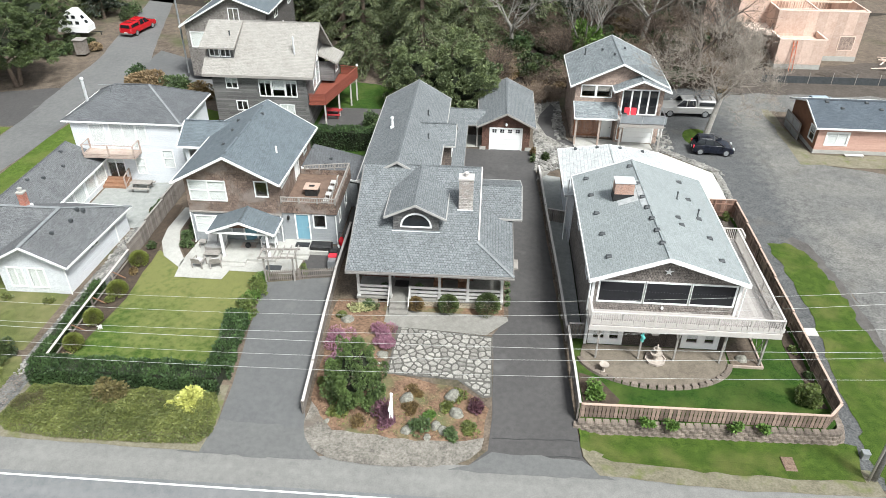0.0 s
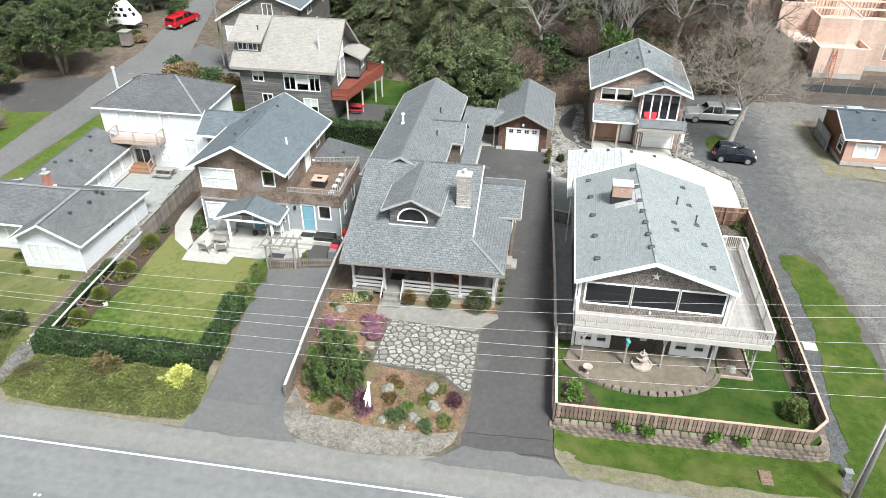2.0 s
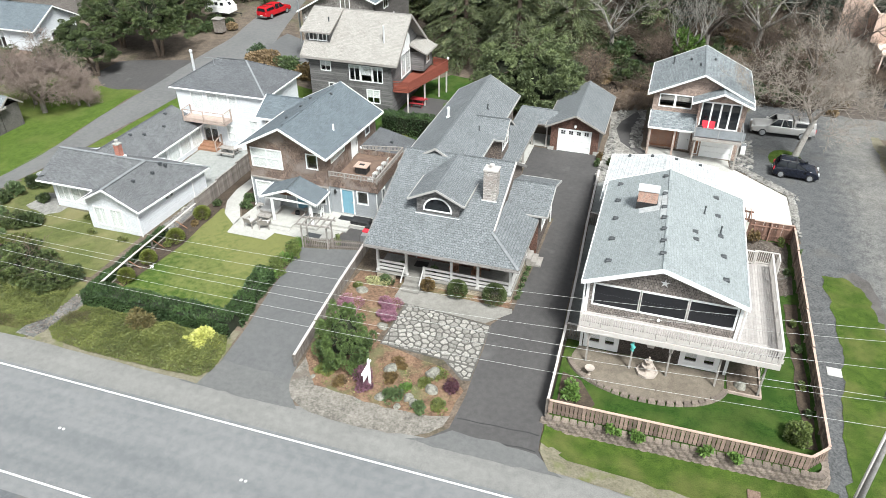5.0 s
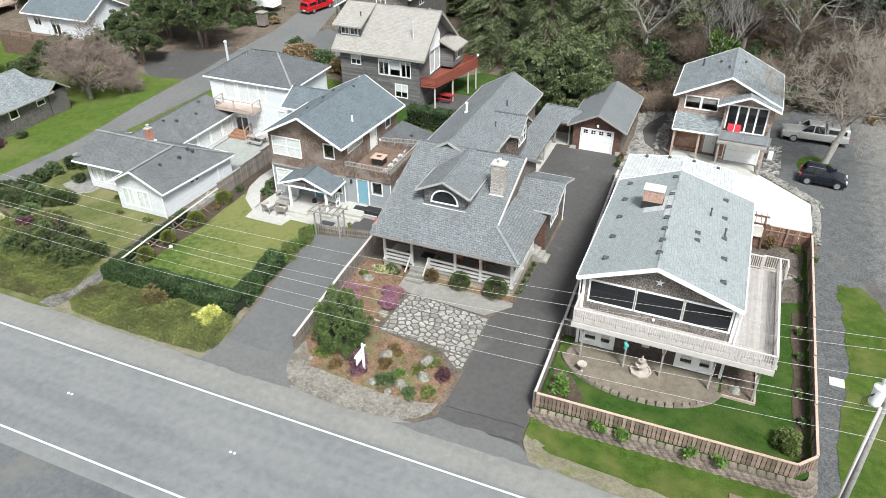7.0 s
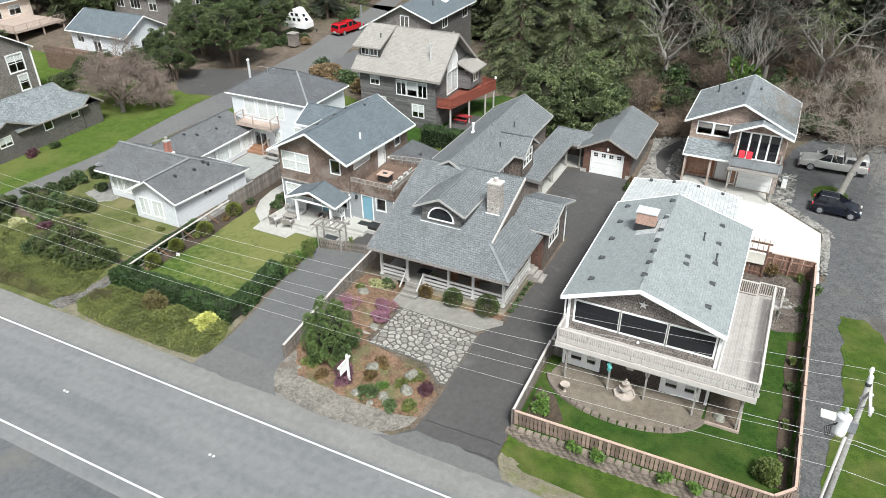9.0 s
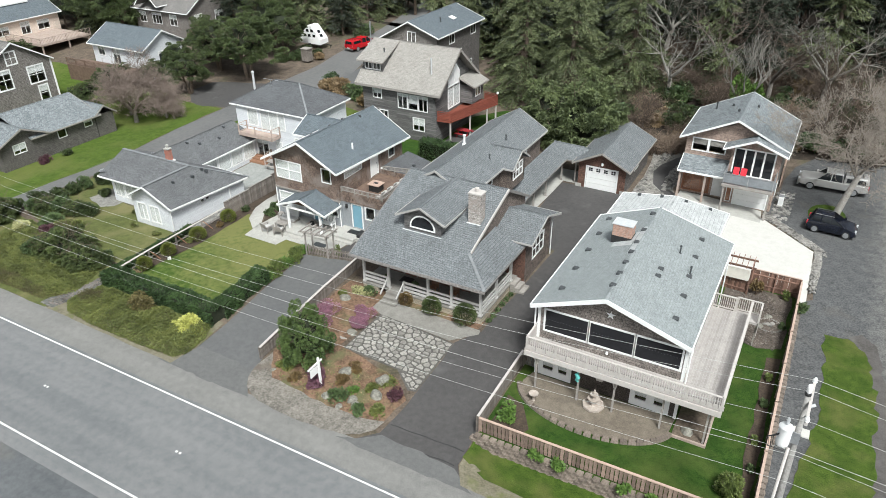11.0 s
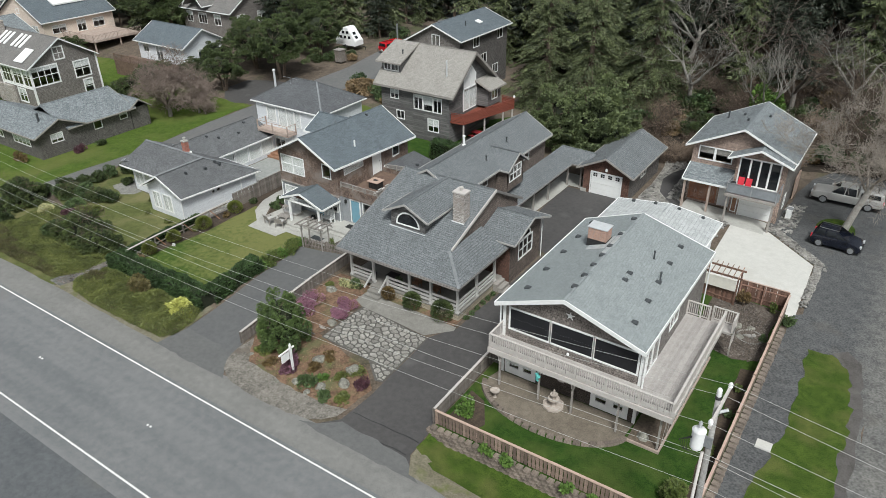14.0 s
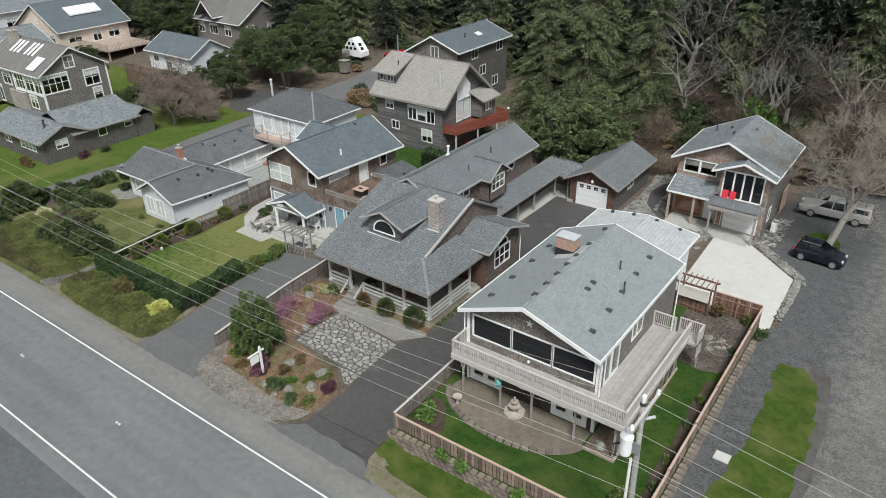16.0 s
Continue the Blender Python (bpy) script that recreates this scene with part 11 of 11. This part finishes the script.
part("shade", Geo().lathe([(0.02, 0.55), (0.14, 0.6), (0.03, 0.72)], (-5.75, 29.2, gz(-5.7, 29.2)), 10), METAL, lp)

fz = YARD + 0.06
fn = thing("tiered_fountain", (10.5, 31.75, fz), "three-tiered cast stone fountain on the patio", "fountain")
part("basin", Geo().lathe([(0.576, 0), (0.624, 0.04), (0.624, 0.176), (0.544, 0.176), (0.528, 0.096), (0.04, 0.08)], (10.5, 31.75, fz), 8), CAST_STONE, fn)
part("pedestal", Geo().lathe([(0.16, 0.08), (0.104, 0.24), (0.128, 0.44), (0.08, 0.56), (0.064, 0.8), (0.048, 1)], (10.5, 31.75, fz), 14), CAST_STONE, fn)
part("bowl", Geo().lathe([(0.096, 0.4), (0.336, 0.528), (0.352, 0.592), (0.288, 0.56), (0.04, 0.512)], (10.5, 31.75, fz), 18), CAST_STONE, fn)
part("bowl", Geo().lathe([(0.064, 0.76), (0.208, 0.84), (0.224, 0.888), (0.16, 0.864), (0.024, 0.84)], (10.5, 31.75, fz), 16), CAST_STONE, fn)
part("finial", Geo().lathe([(0.04, 0.96), (0.08, 1.024), (0.04, 1.104), (0.056, 1.16), (0.008, 1.248)], (10.5, 31.75, fz), 12), CAST_STONE, fn)
bb = thing("birdbath", (7.35, 30.6, YARD), "pale stone birdbath at the patio edge", "birdbath")
part("pedestal", Geo().lathe([(0.15, 0), (0.075, 0.112), (0.068, 0.413), (0.105, 0.488)], (7.35, 30.6, YARD), 12), CAST_STONE, bb)
part("bowl", Geo().lathe([(0.09, 0.465), (0.27, 0.54), (0.285, 0.585), (0.225, 0.562), (0.015, 0.51)], (7.35, 30.6, YARD), 18), CAST_STONE, bb)
tl = thing("hanging_ornament", (9.5, 31.62, 2.0), "teal ceramic ornament hung on a deck post", "ornament")
part("ornament", Geo().tube([(9.5, 31.6, 2.55), (9.42, 31.6, 2.4), (9.52, 31.6, 2.2), (9.44, 31.6, 2.0), (9.52, 31.6, 1.9), (9.58, 31.6, 1.98)], [0.07, 0.1, 0.13, 0.09, 0.05, 0.02], 8), TEAL, tl)

# furniture on the concrete patio
def low_chair(x, y, turn, mat_, label):
    ob = new("patio_chair")
    ORIGIN[ob.name] = V(0, 0, 0)
    tagged(ob, label, "chair", "patio chairs")
    for i in range(4):
        part("slat", Geo().box(-0.32 + 0.17 * i, -0.2 + 0.17 * i, -0.32, 0.3, 0.36, 0.4), mat_, ob)
    part("cushion", Geo().box(-0.29, 0.29, -0.3, 0.26, 0.4, 0.48), CUSHION, ob)
    part("backrest", Geo().prism([(-0.32, 0.3, 0.4), (0.32, 0.3, 0.4), (0.32, 0.48, 0.9), (-0.32, 0.48, 0.9)], (0, 0.05, 0)), mat_, ob)
    for d in (-1, 1):
        part("armrest", Geo().box(d * 0.36 - 0.05, d * 0.36 + 0.05, -0.34, 0.42, 0.58, 0.62), mat_, ob)
        for y_ in (-0.3, 0.34):
            part("leg", Geo().box(d * 0.36 - 0.03, d * 0.36 + 0.03, y_ - 0.03, y_ + 0.03, 0, 0.58), mat_, ob)
    ob.matrix_basis = pose(x, y, gz(x, y) + 0.06, 0, 0, turn)
    return ob


low_chair(-19.5, 38.9, 170, GREY_TRIM, "weathered slatted patio armchair with grey cushion")
low_chair(-18.35, 39.0, 195, GREY_TRIM, "weathered slatted patio armchair with grey cushion")
x, y, z = -19.0, 41.1, gz(-19, 41) + 0.06
so = thing("patio_loveseat", (x, y, z), "two-seat patio sofa with pale grey cushions", "sofa")
part("base", Geo().box(x - 0.75, x + 0.75, y - 0.4, y + 0.4, z + 0.12, z + 0.32), GREY_TRIM, so)
for d in (-0.36, 0.36):
    part("seat_cushion", Geo().box(x + d - 0.34, x + d + 0.34, y - 0.4, y + 0.25, z + 0.32, z + 0.47), CUSHION, so)
    part("back_cushion", Geo().prism([(x + d - 0.34, y + 0.2, z + 0.45), (x + d + 0.34, y + 0.2, z + 0.45), (x + d + 0.34, y + 0.4, z + 0.95), (x + d - 0.34, y + 0.4, z + 0.95)], (0, 0.12, 0)), CUSHION, so)
    for e in (-0.35, 0.35):
        part("leg", Geo().box(x + d * 1.9 - 0.04, x + d * 1.9 + 0.04, y + e - 0.04, y + e + 0.04, z, z + 0.13), GREY_TRIM, so)
x, y = -18.95, 40.0
tb = thing("coffee_table", (x, y, z), "low weathered patio coffee table", "table")
for i in range(5):
    part("slat", Geo().box(x - 0.55, x + 0.55, y - 0.3 + 0.12 * i, y - 0.2 + 0.12 * i, z + 0.38, z + 0.42), GREY_TRIM, tb)
for d in (-0.48, 0.48):
    for e in (-0.24, 0.24):
        part("leg", Geo().box(x + d - 0.03, x + d + 0.03, y + e - 0.03, y + e + 0.03, z, z + 0.38), GREY_TRIM, tb)
x, y, z = -20.1, 41.3, gz(-20, 41) + 0.06
sd = thing("side_table", (x, y, z), "small weathered side table", "table")
part("tabletop", Geo().box(x - 0.22, x + 0.22, y - 0.22, y + 0.22, z + 0.45, z + 0.49), GREY_TRIM, sd)
for d in (-0.18, 0.18):
    for e in (-0.18, 0.18):
        part("leg", Geo().box(x + d - 0.02, x + d + 0.02, y + e - 0.02, y + e + 0.02, z, z + 0.45), GREY_TRIM, sd)
x, y, z = -15.25, 41.5, 0.65
wc = thing("porch_bench", (x, y, z), "white slatted porch bench by the entry", "bench")
part("seat", Geo().box(x - 0.55, x + 0.55, y - 0.3, y + 0.2, z + 0.4, z + 0.45), WHITE, wc)
for i in range(7):
    part("back_slat", Geo().box(x - 0.52 + 0.16 * i, x - 0.44 + 0.16 * i, y + 0.22, y + 0.26, z + 0.45, z + 0.92), WHITE, wc)
part("top_rail", Geo().box(x - 0.57, x + 0.57, y + 0.2, y + 0.28, z + 0.92, z + 1.0), WHITE, wc)
for d in (-0.5, 0.5):
    part("armrest", Geo().box(x + d - 0.04, x + d + 0.04, y - 0.3, y + 0.24, z + 0.64, z + 0.68), WHITE, wc)
    for e in (-0.26, 0.2):
        part("leg", Geo().box(x + d - 0.035, x + d + 0.035, y + e - 0.035, y + e + 0.035, z, z + 0.64), WHITE, wc)
st = thing("small_stool", (-16.15, 41.5, 0.65), "small dark stool beside the porch bench", "stool")
part("seat", Geo().lathe([(0.02, 0.4), (0.2, 0.4), (0.2, 0.45), (0.02, 0.46)], (-16.15, 41.5, 0.65), 12), GREY_TRIM, st)
for a in range(3):
    part("leg", Geo().tube([(-16.15 + 0.1 * math.cos(a * 2.1), 41.5 + 0.1 * math.sin(a * 2.1), 1.05), (-16.15 + 0.2 * math.cos(a * 2.1), 41.5 + 0.2 * math.sin(a * 2.1), 0.65)], 0.02, 5), GREY_TRIM, st)
bp = thing("porch_bag", (-16.8, 40.9, 0.67), "dark bag resting on the porch mat", "bag")
part("bag", Geo().lathe([(0.18, 0), (0.22, 0.12), (0.15, 0.3), (0.03, 0.34)], (-16.75, 41.2, 0.67), 9), BLACK, bp)
x0, y0 = -13.0, 37.85
ab = thing("garden_arbor", (x0, y0, 0.4), "weathered timber arbor with slatted top over the gate", "arbor")
for x in (-14.4, -12.5):
    for y in (37.5, 38.3):
        post(ab, x, y + (0.2 if x > -13 else 0), 0.35, 2.4, GREY_TRIM, 0.09)
for y in (37.4, 38.4):
    part("beam", Geo().bar((-14.75, y - 0.04, 2.45), (-12.15, y + 0.2, 2.45), 0.06, 0.14), GREY_TRIM, ab)
for i in range(6):
    x = -14.6 + 0.46 * i
    part("slat", Geo().bar((x, 37.1 + 0.1 * x + 1.4, 2.56), (x, 38.7 + 0.1 * x + 1.4, 2.56), 0.05, 0.1), GREY_TRIM, ab)
shrub("climbing_plant", "green climber at the foot of the arbor", -11.95, 38.3, 0.25, 0.25, 1.35, GREEN_GOLD, 420, 0.06, 401)
mt = structure("dark_mat", Geo().box(-14.9, -13.8, 38.8, 39.35, gz(-15, 39) + 0.06, gz(-15, 39) + 0.08), DARK_METAL, "dark outdoor mat on the patio", "mat")
x, y, z = -11.45, 41.4, gz(-11.4, 41.4) + 0.04
bx = thing("storage_box", (x, y, z), "black plastic outdoor storage box by the wall", "storage box")
part("box", Geo().box(x - 0.75, x + 0.75, y - 0.35, y + 0.35, z, z + 0.55), BLACK, bx)
part("lid", Geo().tube_rings([[(x - 0.78, y - 0.38, z + 0.55), (x + 0.78, y - 0.38, z + 0.55), (x + 0.78, y + 0.38, z + 0.55), (x - 0.78, y + 0.38, z + 0.55)], [(x - 0.7, y - 0.28, z + 0.68), (x + 0.7, y - 0.28, z + 0.68), (x + 0.7, y + 0.28, z + 0.68), (x - 0.7, y + 0.28, z + 0.68)]]), BLACK, bx)
x, y, z = -10.1, 42.0, gz(-10.1, 42) + 0.04
hw = thing("red_mower", (x, y, z), "upright red garden machine against the wall", "garden machine")
part("body", Geo().lathe([(0.1, 0.15), (0.22, 0.3), (0.24, 0.6), (0.12, 0.85), (0.03, 0.9)], (x, y, z), 10), RED_PAINT, hw)
for d in (-0.2, 0.2):
    part("wheel", Geo().tube([(x + d - 0.04, y - 0.1, z + 0.14), (x + d + 0.04, y - 0.1, z + 0.14)], 0.14, 12), WHITE, hw)
part("handle", Geo().tube([(x - 0.15, y, z + 0.7), (x - 0.15, y + 0.1, z + 1.2), (x + 0.15, y + 0.1, z + 1.2), (x + 0.15, y, z + 0.7)], 0.02, 6), BLACK, hw)
x, y, z = -10.25, 39.6, gz(-10.2, 39.6) + 0.04
kb = thing("covered_grill", (x, y, z), "grey covered grill with a bright red panel", "grill")
part("body", Geo().tube_rings([[(x - 0.3, y - 0.55, z), (x + 0.3, y - 0.55, z), (x + 0.3, y + 0.55, z), (x - 0.3, y + 0.55, z)], [(x - 0.26, y - 0.5, z + 0.75), (x + 0.26, y - 0.5, z + 0.75), (x + 0.26, y + 0.5, z + 0.85), (x - 0.26, y + 0.5, z + 0.85)]]), METAL, kb)
part("panel", Geo().box(x - 0.29, x + 0.29, y - 0.1, y + 0.3, z + 0.8, z + 0.9), RED_FABRIC, kb)
part("hood", Geo().box(x - 0.25, x + 0.25, y + 0.3, y + 0.75, z + 0.6, z + 1.0), BLACK, kb)
# porch of the shingled house
for x in (-1.14, -2.72):
    y, z = 36.9, PORCH
    ob = thing("porch_chair", (x, y, z), "brown wooden chair on the porch", "chair", "porch chairs")
    part("seat", Geo().box(x - 0.28, x + 0.28, y - 0.28, y + 0.25, z + 0.38, z + 0.43), BROWN_WOOD, ob)
    for i in range(4):
        part("back_slat", Geo().prism([(x - 0.27 + 0.14 * i, y + 0.24, z + 0.43), (x - 0.16 + 0.14 * i, y + 0.24, z + 0.43), (x - 0.16 + 0.14 * i, y + 0.38, z + 0.95), (x - 0.27 + 0.14 * i, y + 0.38, z + 0.95)], (0, 0.03, 0)), BROWN_WOOD, ob)
    for d in (-0.25, 0.25):
        part("armrest", Geo().box(x + d - 0.04, x + d + 0.04, y - 0.28, y + 0.3, z + 0.6, z + 0.63), BROWN_WOOD, ob)
        for e in (-0.24, 0.22):
            part("leg", Geo().box(x + d - 0.025, x + d + 0.025, y + e - 0.025, y + e + 0.025, z, z + 0.6), BROWN_WOOD, ob)
# roof deck
x, y, z = -12.65, 44.84, 3.2
ft = thing("fire_table", (x, y, z), "square tan-topped fire table with a dark base", "table")
part("base", Geo().box(x - 0.45, x + 0.45, y - 0.4, y + 0.4, z, z + 0.58), BLACK, ft)
part("tabletop", Geo().box(x - 0.55, x + 0.55, y - 0.5, y + 0.5, z + 0.58, z + 0.64), CEDAR_CAP, ft)
part("burner", Geo().box(x - 0.2, x + 0.2, y - 0.12, y + 0.12, z + 0.64, z + 0.67), BLACK, ft)


def deck_chair(x, y, z):
    ob = thing("deck_chair", (x, y, z), "small white slatted chair on the roof deck", "chair", "roof deck chairs")
    part("seat", Geo().box(x - 0.24, x + 0.22, y - 0.24, y + 0.24, z + 0.4, z + 0.45), PORCH_PAINT, ob)
    for i in range(4):
        part("back_slat", Geo().prism([(x + 0.2, y - 0.23 + 0.125 * i, z + 0.45), (x + 0.2, y - 0.15 + 0.125 * i, z + 0.45), (x + 0.3, y - 0.15 + 0.125 * i, z + 0.85), (x + 0.3, y - 0.23 + 0.125 * i, z + 0.85)], (0.03, 0, 0)), PORCH_PAINT, ob)
    part("top_rail", Geo().box(x + 0.28, x + 0.34, y - 0.25, y + 0.25, z + 0.84, z + 0.9), PORCH_PAINT, ob)
    for d in (-0.21, 0.19):
        for e in (-0.21, 0.21):
            part("leg", Geo().box(x + d - 0.02, x + d + 0.02, y + e - 0.02, y + e + 0.02, z, z + 0.4), PORCH_PAINT, ob)


for y in (43.3, 44.2, 45.1, 46.0):
    deck_chair(-11.25, y, z)
# courtyard
x, y, z = -28.9, 50.7, gz(-28.9, 50.7) + 0.03
pt = thing("picnic_table", (x, y, z), "weathered grey picnic table with benches", "picnic table")
for i in range(5):
    part("plank", Geo().box(x - 0.9, x + 0.9, y - 0.36 + 0.145 * i, y - 0.23 + 0.145 * i, z + 0.7, z + 0.74), GREY_TRIM, pt)
for d in (-0.65, 0.65):
    part("bench_plank", Geo().box(x - 0.9, x + 0.9, y + d - 0.13, y + d + 0.13, z + 0.42, z + 0.46), GREY_TRIM, pt)
for d in (-0.65, 0.65):
    part("leg", Geo().bar((x + d, y - 0.55, z), (x + d, y - 0.15, z + 0.7), 0.05, 0.1).bar((x + d, y + 0.55, z), (x + d, y + 0.15, z + 0.7), 0.05, 0.1).bar((x + d, y - 0.75, z + 0.4), (x + d, y + 0.75, z + 0.4), 0.05, 0.09), GREY_TRIM, pt)
x, y, z = -26.1, 46.4, gz(-26.1, 46.4) + 0.03
tp = thing("barrel_planter", (x, y, z), "small half-barrel planter with a shrub", "planter")
part("barrel", Geo().lathe([(0.22, 0), (0.3, 0.2), (0.3, 0.4), (0.25, 0.4), (0.24, 0.32)], (x, y, z), 14), BROWN_WOOD, tp)
part("plant", Geo().lathe([(0.2, 0.32), (0.26, 0.45), (0.15, 0.6), (0.03, 0.66)], (x, y, z), 8), SHADE_GREEN, tp)
# pots on the shingled house's porch
for x in (-6.1, -3.9):
    pp = thing("porch_planter", (x, 36.3, PORCH), "leafy potted plant on the porch", "planter")
    part("pot", Geo().lathe([(0.13, 0), (0.2, 0.3), (0.22, 0.36), (0.17, 0.34)], (x, 36.3, PORCH), 12), BLACK, pp)
    p_, d_ = lump(260, int(x * -10), 0.32, 0.32, 0.5, 5)
    f_ = new("foliage", cards("foliage", p_, 0.07, LAUREL, 5, 0.6, d_))
    f_.parent = pp
    f_.location = (0, 0, 0.34)
# red table under the deck, its red darkened for the shade there
x, y, z = -15.6, 66.2, 0.05
rt = thing("red_picnic_table", (x, y, z), "red picnic table beneath the deck", "picnic table")
part("tabletop", Geo().box(x - 0.8, x + 0.8, y - 0.4, y + 0.4, z + 0.7, z + 0.76), SHADED_RED_STAIN, rt)
for d in (-0.7, 0.7):
    part("bench_plank", Geo().box(x - 0.8, x + 0.8, y + d - 0.14, y + d + 0.14, z + 0.42, z + 0.47), SHADED_RED_STAIN, rt)
    part("leg", Geo().bar((x + d * 0.8, y - 0.7, z), (x + d * 0.8, y, z + 0.7), 0.06, 0.1).bar((x + d * 0.8, y + 0.7, z), (x + d * 0.8, y, z + 0.7), 0.06, 0.1), SHADED_RED_STAIN, rt)
